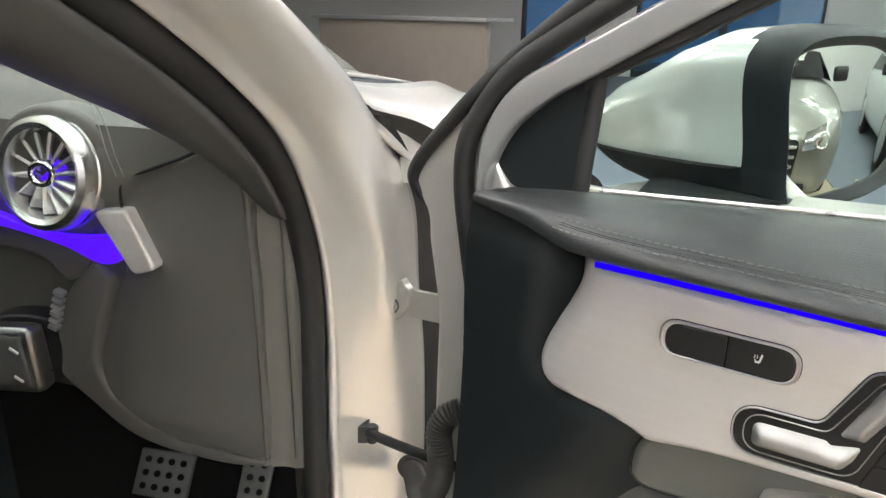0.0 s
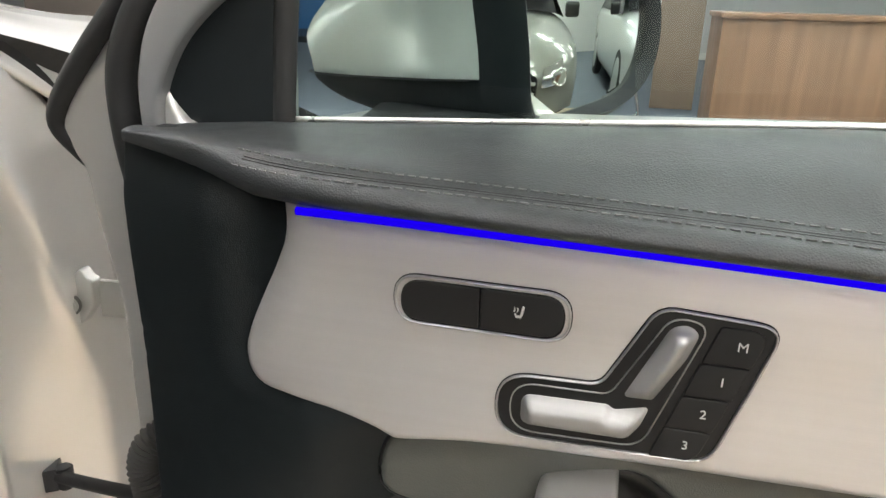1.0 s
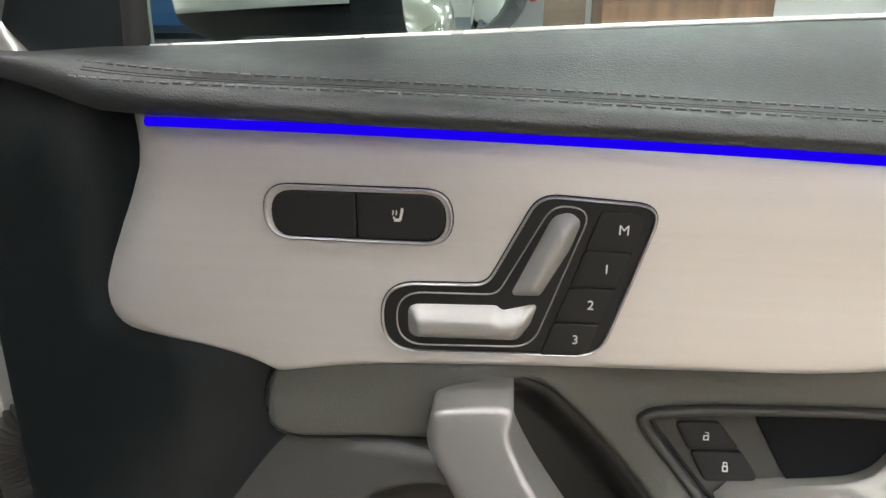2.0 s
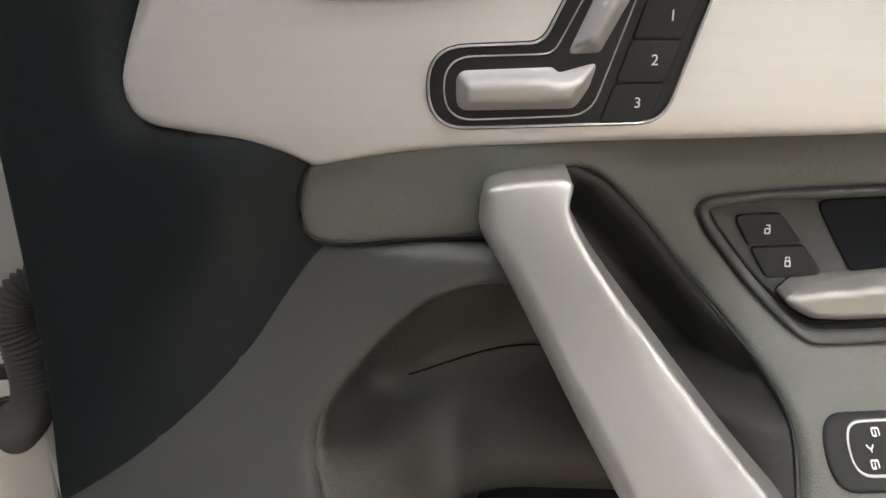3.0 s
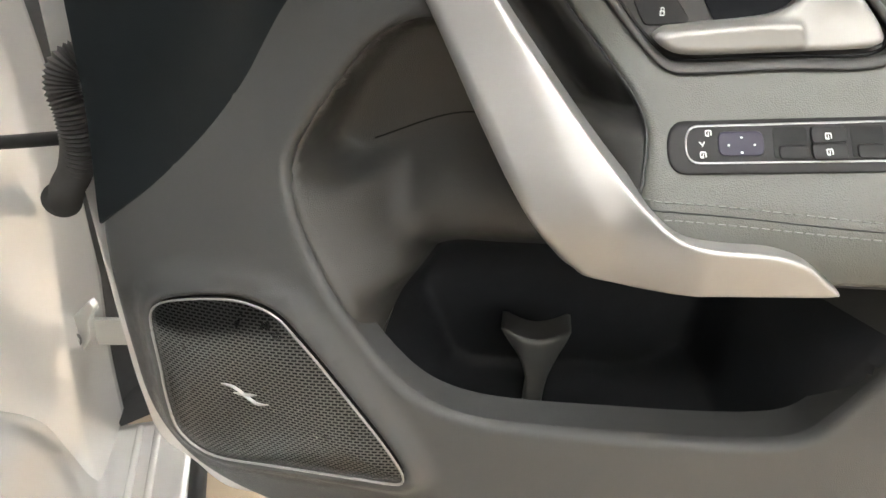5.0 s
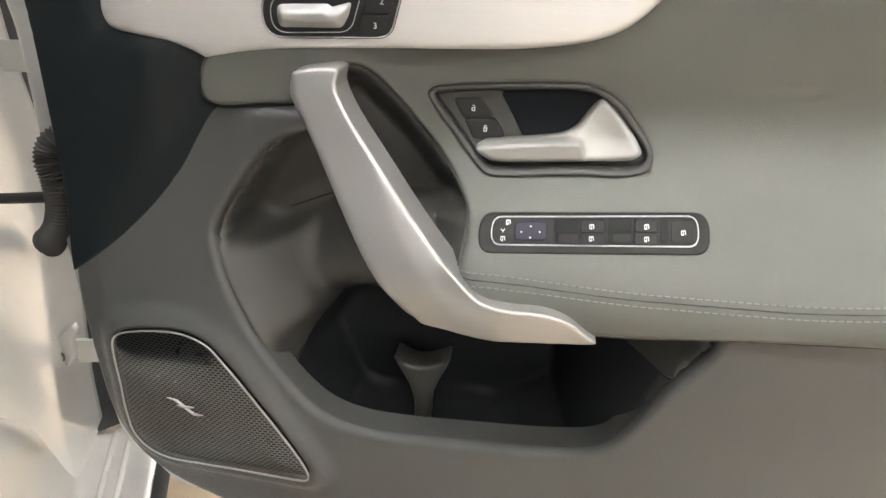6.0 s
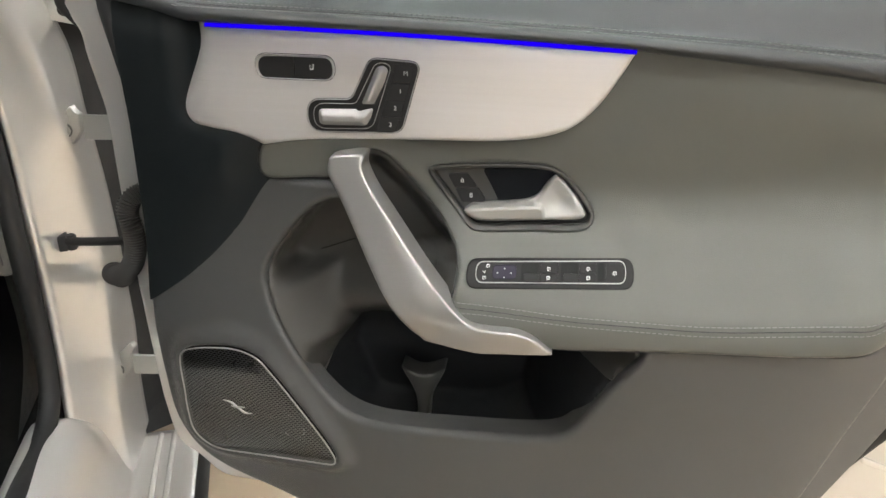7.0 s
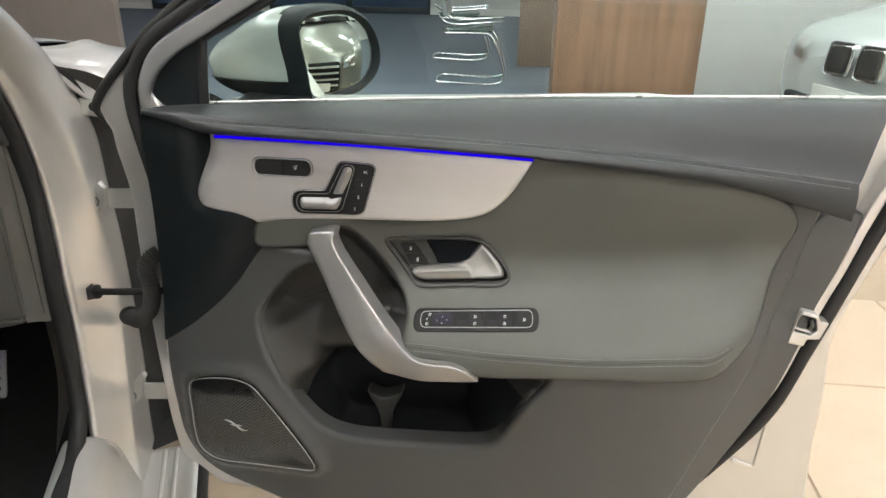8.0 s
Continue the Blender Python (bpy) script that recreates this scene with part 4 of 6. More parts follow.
for i, ch in enumerate(("M", "1", "2", "3")):
    zt, zb = 0.8885 - i * 0.0190 - (0.0 if i == 0 else 0.0015), 0.8885 - (i + 1) * 0.0190 - 0.0007
    left, right = (lambda z: -0.0095 + (z - 0.812) * 0.32), (lambda z: 0.0135 + (z - 0.812) * 0.317)
    rr = [0.0008, 0.008 if i == 0 else 0.0006, 0.011 if i == 3 else 0.0006, 0.0008]
    b = plate("memory_button", rounded([(left(zt) + 0.0005, zt), (right(zt), zt), (right(zb), zb), (left(zb) + 0.0005, zb)], rr, 6), -0.0019, M_BUTTON, seat, "black memory button", edge=0.0006, skirt=0.002)
    zc = (zt + zb) / 2
    glyph(ch, (left(zc) + right(zc)) / 2 + 0.0030, zc + 0.0006, 0.0068, b, 0.4845 - 0.0021)

# inner door opener


def lock_y(x, z):
    return insert_y(x, z)


opener = part("door_opener", patch("door_opener", inset(resample(LOCK, 0.003), 0.004), lambda x, z: lock_y(x, z) + 0.0060, 0.001, 0.004, 0.008, 0.003), M_RECESS, door, "interior door opener with satin lever in a dark recess")
lo = resample(LOCK, 0.003)
part("surround", patch("surround", lo, lambda x, z: lock_y(x, z) - 0.0040, 0.0026, 0.012, 0.01, 0.003, holes=[inset(lo, 0.0056)]), M_RECESS, opener, "soft dark surround")
groove = inset(lo, 0.0064)
gy = lock_y(groove[:, 0], groove[:, 1])
part("groove", tube("groove", [(p, y + 0.0050, q) for (p, q), y in zip(groove, gy)], 0.0013, 6, closed=True, smooth=1), M_VOID, opener, "dark groove inside the surround")
CUP = rounded([(0.1105, 0.7655), (0.184, 0.7700), (0.206, 0.7620), (0.206, 0.714), (0.138, 0.718)], [0.004, 0.012, 0.012, 0.006, 0.006], 6)
plate("cup", CUP, 0.0045, M_CUP, opener, "gloss blue-black finger cup", yf=lock_y, edge=0.0004)
LEVER = catmull([(0.0925, 0.7195), (0.0970, 0.7235), (0.120, 0.7270), (0.150, 0.7305), (0.167, 0.7335), (0.178, 0.7395), (0.188, 0.7535), (0.1955, 0.7620), (0.2005, 0.7635), (0.206, 0.7595), (0.220, 0.744), (0.2325, 0.7265), (0.2345, 0.7205),
                 (0.230, 0.7165), (0.218, 0.7145), (0.171, 0.7120), (0.115, 0.7095), (0.104, 0.7112)], 6)
lv = resample(LEVER, 0.002)


BAR = resample(rounded([(0.080, 0.7250), (0.1850, 0.7325), (0.1920, 0.7040), (0.080, 0.700)], [0.002, 0.010, 0.002, 0.002], 6), 0.002)


def lever_y(x, z):
    """A pull bar with a down-facing front and a dished paddle set back behind its end."""
    q = np.column_stack([x, z])
    d = far(q, lv)
    paddle = -0.0065 + 0.0045 * np.exp(-((x - 0.205) / 0.016) ** 2 - ((z - 0.733) / 0.014) ** 2) + 0.004 * smooth01(0.735, 0.762, z)
    bar = -0.0150 + 0.42 * np.clip(0.7245 + 0.10 * (x - 0.12) - z, 0, None)
    on = np.where(inside(q, BAR), smooth01(0.0, 0.0035, far(q, BAR)), 0.0)
    return lock_y(x, z) + paddle + (bar - paddle) * on + 0.003 * smooth01(0.004, 0.0, d)


part("lever", patch("lever", lv, lever_y, 0.0014, 0.012, 0.002, 0.0015), M_LEVER, opener, "satin silver pull lever")
for pts_, sg in (([(0.0690, 0.7575), (0.0935, 0.7585), (0.1065, 0.7425), (0.0785, 0.7410)], 0), ([(0.0795, 0.7398), (0.1075, 0.7412), (0.1185, 0.7265), (0.0880, 0.7245)], 1)):
    bt = plate("lock_button", rounded(pts_, [0.0012, 0.0012, 0.003, 0.003] if sg else [0.003, 0.003, 0.0012, 0.0012], 5), 0.0036, M_BUTTON, opener, "black lock button", yf=lock_y, edge=0.0008, skirt=0.003)
    cx, cz = np.mean([p[0] for p in pts_]) + 0.0005, np.mean([p[1] for p in pts_])
    icon_bars("sign", cx, cz, [(-1.2, -2.2, 1.2, -2.2, 0.8), (-1.2, 0.4, 1.2, 0.4, 0.8), (-1.2, -2.4, -1.2, 0.6, 0.8), (1.2, -2.4, 1.2, 0.6, 0.8), (1.0, 0.4, 1.0, 2.2, 0.6), (1.0, 2.2, -0.9, 2.4, 0.6)]
              + ([(-0.9, 2.4, -0.9, 0.6, 0.6)] if sg else []), bt, lock_y, 0.0031)

# window switches on the armrest
WSW = rounded([(0.1020, 0.6745), (0.2910, 0.6835), (0.2910, 0.6580), (0.1020, 0.6490)], 0.0122, 8)
wsw = part("window_switch_panel", patch("window_switch_panel", WSW, lambda x, z: insert_y(x, z) - 0.0022, 0.0022, 0.005, 0.005, 0.002), M_BUTTON, door, "black window and mirror switch panel in a bright frame")
SW_LOW, SW_HIGH = np.array([(0.1125, 0.6550), (0.2820, 0.6628)]), np.array([(0.1125, 0.6733), (0.2820, 0.6820)])
wo = rounded([SW_HIGH[0], SW_HIGH[1], SW_LOW[1], SW_LOW[0]], 0.0086, 8)
ring_plate("bezel", wo, 0.0009, -0.0029, M_BEZEL, wsw, "thin silver frame line", yf=insert_y, edge=0.0003)


def sw_at(u, v):
    """A point of the switch panel; u along it from 0 to 1, v across it."""
    return (1 - v) * ((1 - u) * SW_LOW[0] + u * SW_LOW[1]) + v * ((1 - u) * SW_HIGH[0] + u * SW_HIGH[1])


def sw_box(name, u0, u1, v0, v1, off, material, label="", radius=0.0015):
    return plate(name, rounded([sw_at(u0, v0), sw_at(u1, v0), sw_at(u1, v1), sw_at(u0, v1)], radius, 4), off, material, wsw, label, yf=insert_y, edge=0.0008, skirt=0.003)


sw_box("mirror_joystick", 0.115, 0.275, 0.20, 0.82, -0.0036, M_VIOLET, "dark violet-black mirror adjuster pad", 0.004)
for u0, u1 in ((0.435, 0.555), (0.695, 0.805)):
    sw_box("window_key", u0, u1, 0.10, 0.49, -0.0052, M_BUTTON, "black window switch")
    sw_box("window_key", u0, u1, 0.51, 0.90, -0.0052, M_BUTTON, "black window switch")
sw_box("child_lock_key", 0.868, 0.975, 0.12, 0.88, -0.0042, M_BUTTON, "black child lock switch", 0.003)
for u0, u1 in ((0.305, 0.425), (0.570, 0.685), (0.815, 0.858)):
    sw_box("finger_dip", u0, u1, 0.10, 0.90, -0.0024, M_VOID, "dark finger dip")
    if u1 < 0.7:
        sw_box("finger_lip", u0 + 0.02, u1, 0.10, 0.44, -0.0036, M_BUTTON, "grey finger lip")
WIN = [(-1.6, 1.2, 1.6, 1.2, 0.7), (-1.6, 1.2, -1.6, -1.2, 0.7), (1.6, 1.2, 1.6, -1.2, 0.7), (-1.6, -1.2, 0.2, -1.2, 0.7), (0.0, 0.6, 0.0, -1.6, 0.6)]
for u, v, off in ((0.490, 0.31, -0.0064), (0.490, 0.70, -0.0064), (0.752, 0.31, -0.0064), (0.752, 0.70, -0.0064), (0.925, 0.5, -0.0054), (0.062, 0.25, -0.0034), (0.082, 0.80, -0.0034)):
    cx, cz = sw_at(u, v)
    icon_bars("sign", cx, cz, WIN, wsw, insert_y, off, 3)
cx, cz = sw_at(0.058, 0.53)
icon_bars("sign", cx, cz, [(-1.6, 1, 0.4, -0.6, 0.6), (0.4, -0.6, 1.8, 1.0, 0.6), (0.4, -0.6, 0.4, -1.4, 0.5)], wsw, insert_y, -0.0034, 3)
for du, dv in ((-0.045, 0.0), (0.045, 0.0), (0, 0.19), (0, -0.19)):
    cx, cz = sw_at(0.195 + du, 0.5 + dv)
    icon_bars("sign", cx, cz, [(-0.7, 0, 0.7, 0, 0.8)], wsw, insert_y, -0.0048)

# edge trim by the latch
EDGE_R = [(0.760, 0.822), (0.742, 0.745), (0.720, 0.672), (0.705, 0.615), (0.674, 0.505), (0.612, 0.405), (0.537, 0.302)]
EDGE = catmull([(0.697, 0.822), (0.730, 0.828), (0.757, 0.829)] + EDGE_R + [(0.505, 0.275), (0.50, 0.30), (0.512, 0.330), (0.572, 0.462), (0.627, 0.585), (0.655, 0.678), (0.673, 0.752)], 6)
er = catmull([(0.790, 0.925)] + EDGE_R + [(0.46, 0.238)], 6, False)
part("edge_flange", patch("edge_flange", strip_band(er - (0.002, 0), er + (0.0125, -0.003)), lambda x, z: 0.543 + 0 * x, 0.003, 0.03, 0.02, 0.006), M_PAINT, door, "silver painted flange")
part("edge_trim", patch("edge_trim", EDGE, lambda x, z: lower_y(x, z) + 0.012 - 0.1 * np.clip(x - 0.66, 0, None), 0.003, 0.03, 0.012), M_HARD, door, "dark grey plastic edge trim")

# sheet metal
METAL = catmull([(-0.452, 0.926), (-0.434, 0.900), (-0.430, 0.865), (-0.423, 0.825), (-0.418, 0.790), (-0.419, 0.700), (-0.420, 0.600), (-0.419, 0.500), (-0.416, 0.380), (-0.411, 0.290), (-0.395, 0.22), (-0.33, 0.19),
                 (-0.1, 0.175), (0.2, 0.165), (0.60, 0.165), (0.76, 0.175), (0.797, 0.21), (0.799, 0.276), (0.788, 0.375), (0.783, 0.493), (0.774, 0.602), (0.781, 0.645), (0.798, 0.707), (0.816, 0.766), (0.84, 0.85), (0.86, 0.935), (0.86, 0.965), (0.70, 0.975), (0.2, 0.958), (-0.2, 0.945), (-0.33, 0.945), (-0.365, 1.018), (-0.372, 1.022), (-0.40, 0.995)], 5)
part("door_shell", patch("door_shell", METAL, lambda x, z: 0.572 + 0.028 * smooth01(-0.30, -0.38, x) + 0.050 * smooth01(-0.28, -0.22, x) * smooth01(0.52, 0.44, x) * smooth01(0.28, 0.33, z), 0.006, 0.075, 0.020), M_PAINT, door, "silver painted door sheet metal")
SKIN = catmull([(-0.448, 0.93), (-0.425, 0.86), (-0.417, 0.80), (-0.417, 0.50), (-0.41, 0.26), (-0.37, 0.20), (-0.1, 0.16), (0.3, 0.15), (0.70, 0.145), (0.80, 0.16), (0.818, 0.22), (0.805, 0.36), (0.80, 0.475), (0.790, 0.587), (0.798, 0.631), (0.815, 0.694), (0.833, 0.755), (0.86, 0.85), (0.88, 0.93), (0.88, 0.955), (0.4, 0.95), (-0.2, 0.935)], 5)
part("outer_skin", patch("outer_skin", SKIN, lambda x, z: 0.652 + 0.06 * np.sin(np.clip((z - 0.15) / 0.8, 0, 1) * math.pi) * 0.4, 0.004, 0.012, 0.03), M_PAINT, door, "silver painted outer door skin")
# seals along the door's edge
path = [(0.86, 0.552, 0.985), (0.825, 0.552, 0.92), (0.795, 0.552, 0.835), (0.768, 0.552, 0.74), (0.747, 0.552, 0.66), (0.726, 0.552, 0.585), (0.694, 0.552, 0.475), (0.642, 0.552, 0.385), (0.552, 0.552, 0.27), (0.45, 0.552, 0.222), (0.30, 0.552, 0.205), (0.1, 0.555, 0.193), (-0.15, 0.556, 0.21),
        (-0.29, 0.565, 0.262), (-0.330, 0.578, 0.34), (-0.340, 0.59, 0.45), (-0.345, 0.592, 0.60), (-0.352, 0.592, 0.75), (-0.372, 0.592, 0.87), (-0.382, 0.592, 0.94), (-0.376, 0.590, 0.985), (-0.335, 0.588, 1.045), (-0.272, 0.586, 1.088), (-0.15, 0.58, 1.158), (0.02, 0.57, 1.25)]
part("door_seal", tube("door_seal", path, 0.0105, 10, smooth=5, up=(0, 1, 0)), M_RUBBER, door, "black rubber door seal")
path = [(-0.428, 0.612, 0.895), (-0.440, 0.608, 0.912), (-0.451, 0.603, 0.932), (-0.442, 0.600, 0.952), (-0.374, 0.596, 1.025), (-0.318, 0.594, 1.072), (-0.255, 0.59, 1.116), (-0.10, 0.585, 1.20), (0.02, 0.58, 1.26)]
part("outer_seal", tube("outer_seal", path, [0.004, 0.006, 0.007, 0.0075, 0.008, 0.009, 0.010, 0.012, 0.012], 10, smooth=5, up=(0, 1, 0)), M_RUBBER, door, "black rubber edge seal")
# window frame
FR_OUT = [(-0.362, 0.93), (-0.361, 0.965), (-0.352, 1.002), (-0.328, 1.036), (-0.285, 1.064), (-0.199, 1.112), (-0.05, 1.195), (0.06, 1.255)]
FR_IN = [(-0.350, 0.93), (-0.348, 0.955), (-0.328, 0.995), (-0.291, 1.028), (-0.258, 1.047), (-0.180, 1.092), (-0.03, 1.175), (0.08, 1.235)]
band = strip_band(catmull(FR_OUT, 6, False), catmull(FR_IN, 6, False))
part("window_frame", patch("window_frame", band, lambda x, z: 0.580 + 0 * x, 0.004, 0.03, 0.01, 0.005), M_JAMB, door, "silver window frame, its dark reflections painted as grey")
FR_IN2 = [(-0.262, 1.035), (-0.25, 1.045), (-0.186, 1.106 - 0.028), (-0.03, 1.160), (0.09, 1.225)]
FR_OUT2 = [(-0.266, 1.050), (-0.258, 1.0535), (-0.180, 1.098), (-0.03, 1.180), (0.08, 1.240)]
part("window_channel", patch("window_channel", strip_band(catmull(FR_OUT2, 6, False), catmull(FR_IN2, 6, False)), lambda x, z: 0.590 + 0 * x, 0.003, 0.02, 0.01, 0.005), M_RUBBER, door, "black window channel")
SAIL = strip_band(catmull([(-0.354, 0.935), (-0.350, 0.957), (-0.330, 0.997), (-0.293, 1.030), (-0.257, 1.050)], 6, False), np.array([(-0.268, 0.935), (-0.258, 1.04)]))
part("sail_panel", patch("sail_panel", SAIL, lambda x, z: 0.594 + 0 * x, 0.002, 0.02, 0.01, 0.005), M_FRONT, door, "matt black corner panel")
part("window_post", tube("window_post", [(-0.262, 0.598, 0.94), (-0.258, 0.598, 0.99), (-0.252, 0.597, 1.05)], 0.008, 8), M_RUBBER, door, "black window guide")
# belt strip and pane
part("belt_strip", tube("belt_strip", [(x, 0.609, float(belt_z(x)) + 0.0010) for x in np.linspace(-0.262, 0.83, 12)], 0.0021, 8, smooth=2), mat("belt_strip_metal", (0.75, 0.75, 0.72), 0.3, 0.6), door, "bright sealing strip under the glass")
pane = part("window_pane", patch("window_pane", np.array([(-0.262, 0.94), (0.86, 0.975), (0.86, 1.30), (0.15, 1.28), (-0.18, 1.10), (-0.26, 1.05)]), lambda x, z: 0.616 + 0 * x, 0.0005, 0.004, 0.2, 0.1), M_GLASS, door, "clear side window pane")
pane.visible_shadow = False

# latch
LATCH = [(0.6835, 0.617), (0.6895, 0.650), (0.696, 0.6745), (0.720, 0.6685), (0.7255, 0.6585), (0.739, 0.6570), (0.7305, 0.6270), (0.7115, 0.6255), (0.7095, 0.612)]
MOUTH = rounded([(0.6955, 0.6685), (0.7175, 0.6630), (0.7240, 0.6420), (0.7150, 0.6330), (0.6900, 0.6390), (0.6920, 0.6560)], 0.003)
latch = part("latch", patch("latch", rounded(LATCH, 0.003), lambda x, z: 0.524 + 0 * x, 0.0022, 0.02, 0.006, 0.002, holes=[MOUTH]), M_PAINT, door, "door latch in a painted recess")
part("latch_mouth", patch("latch_mouth", inset(resample(MOUTH, 0.002), -0.0015), lambda x, z: 0.536 + 0 * x, 0.0006, 0.003, 0.006, 0.003), M_VOID, latch, "dark latch mouth")
part("latch_claw", tube("latch_claw", [(0.689, 0.528, 0.6445), (0.702, 0.527, 0.6410), (0.716, 0.528, 0.6385)], 0.0022), M_ZINC, latch, "bright steel claw")
part("latch_claw", tube("latch_claw", [(0.713, 0.529, 0.659), (0.716, 0.527, 0.650), (0.714, 0.529, 0.640)], 0.003), M_GRILLE, latch)
part("stamping", patch("stamping", rounded([(0.655, 0.352), (0.657, 0.340), (0.7015, 0.327), (0.7060, 0.450), (0.700, 0.452), (0.694, 0.338)], 0.002), lambda x, z: 0.5685 + 0 * x, 0.002, 0.006, 0.02, 0.003), M_PAINT, door)

# wing mirror, fixed to the door
UM, NM = np.array([0.47, 0.883, 0.0]), np.array([0.883, -0.47, 0.0])
CM = np.array([-0.071, 0.737, 1.018])


def mir(u, v, w):
    """u across the glass, v up, w out of it."""
    return tuple(CM + u * UM + v * np.array([0, 0, 1.0]) + w * NM)


def mir_shape(scale, grow=0.0):
    pts = [(-0.093, 0.045), (-0.080, 0.055), (-0.03, 0.061), (0.03, 0.056), (0.073, 0.032), (0.094, -0.004), (0.092, -0.036), (0.062, -0.059), (0.0, -0.069), (-0.05, -0.073), (-0.071, -0.066), (-0.082, -0.02)]
    c = catmull(pts, 5)
    c = inset(resample(c, 0.008), -grow)
    return c * scale


mirror = part("wing_mirror", to_mesh("wing_mirror", *(lambda o: ([mir(a, b, -0.012) for a, b in o], [tuple(range(len(o)))]))(resample(mir_shape(1.0), 0.008))), M_BLACK, door, "silver and black wing mirror")
go = resample(mir_shape(1.0), 0.006)
if area2(go) < 0:
    go = go[::-1]
part("mirror_glass", patch("mirror_glass", go, lambda u, v: (u * u + v * v) / 2.2 - 0.0, 0.0004, 0.004, 0.008, 0.004, place=lambda u, y, v: mir(u, v, 0.002 - y)), M_MIRROR, mirror, "clear convex mirror glass")


def shell(name, secs, z_lo=None, z_hi=None):
    """A skin through rings that all have the same number of points."""
    V, F, k = [], [], len(secs[0])
    for s in secs:
        V += s
    for i in range(len(secs) - 1):
        for j in range(k):
            F.append((i * k + j, (i + 1) * k + j, (i + 1) * k + (j + 1) % k, i * k + (j + 1) % k))
    Vn = np.array(V)
    if z_lo is not None or z_hi is not None:
        F = [f for f in F if (z_lo is None or Vn[list(f)][:, 2].mean() >= z_lo) and (z_hi is None or Vn[list(f)][:, 2].mean() < z_hi)]
    return to_mesh(name, V, F, 60)


def mring(grow, w, sc=(1, 1), sh=(0, 0)):
    o = resample(mir_shape(1.0, 0.0), 0.008)
    if area2(o) < 0:
        o = o[::-1]
    o = inset(o, -grow)
    return [mir(a * sc[0] + sh[0], b * sc[1] + sh[1], w) for a, b in o]


part("mirror_frame", shell("mirror_frame", [mring(-0.002, -0.002), mring(0.001, 0.004), mring(0.007, 0.008), mring(0.014, 0.0), mring(0.016, -0.02), mring(0.016, -0.038)]), M_FRONT, mirror, "matt black mirror frame")
back = [(0.016, -0.030, (1, 1), (0, 0)), (0.021, -0.07, (0.97, 0.95), (-0.006, -0.004)), (0.021, -0.115, (0.90, 0.84), (-0.013, -0.012)), (0.020, -0.155, (0.79, 0.69), (-0.023, -0.021)), (0.018, -0.19, (0.67, 0.58), (-0.033, -0.027)), (0.016, -0.215, (0.54, 0.46), (-0.041, -0.033)), (0.013, -0.234, (0.41, 0.34), (-0.048, -0.038)), (0.009, -0.247, (0.27, 0.22), (-0.053, -0.042)), (0.004, -0.2525, (0.13, 0.10), (-0.057, -0.045)), (0, -0.254, (0.01, 0.01), (-0.06, -0.048))]
full = [mring(*b) for b in back]
dense = []
for i in range(len(full) - 1):
    for t in (0, 0.34, 0.67):
        dense.append([tuple((1 - t) * np.array(p) + t * np.array(q)) for p, q in zip(full[i], full[i + 1])])
dense.append(full[-1])


def clamp_z(secs, lo, hi, upper):
    """Keep the part above (or below) the parting line, which drops towards the cap's tip."""
    res = []
    for s in secs:
        w = float(np.mean([(np.array(p) - CM) @ NM for p in s]))
        dip = -0.012 * float(np.clip((-w - 0.03) / 0.2, 0, 1))
        res.append([(x, y, min(max(z, lo + (dip if upper else 0)), hi + (0 if upper else dip))) for x, y, z in s])
    return res


part("mirror_cap", shell("mirror_cap", clamp_z(dense, 0.974, 9, 1)), M_CAP, mirror, "silver painted mirror cap")
part("mirror_base", shell("mirror_base", clamp_z(dense, 0.936, 0.9738, 0)), M_FRONT, mirror, "matt black mirror base")
part("mirror_arm", box("mirror_arm", 0.12, 0.09, 0.024, 0.008, pose(-0.165, 0.665, 0.938, 0, 0, 8), 3), M_FRONT, mirror, "matt black mirror foot")

# ---------------------------------------------------------------- the car's body round the door opening
car = thing("car", "silver parked car with an open front door", "car")
def sub(name, label, at):
    ob = new(name)
    ob.location, ob.parent, ob["label"] = at, car, label
    return ob


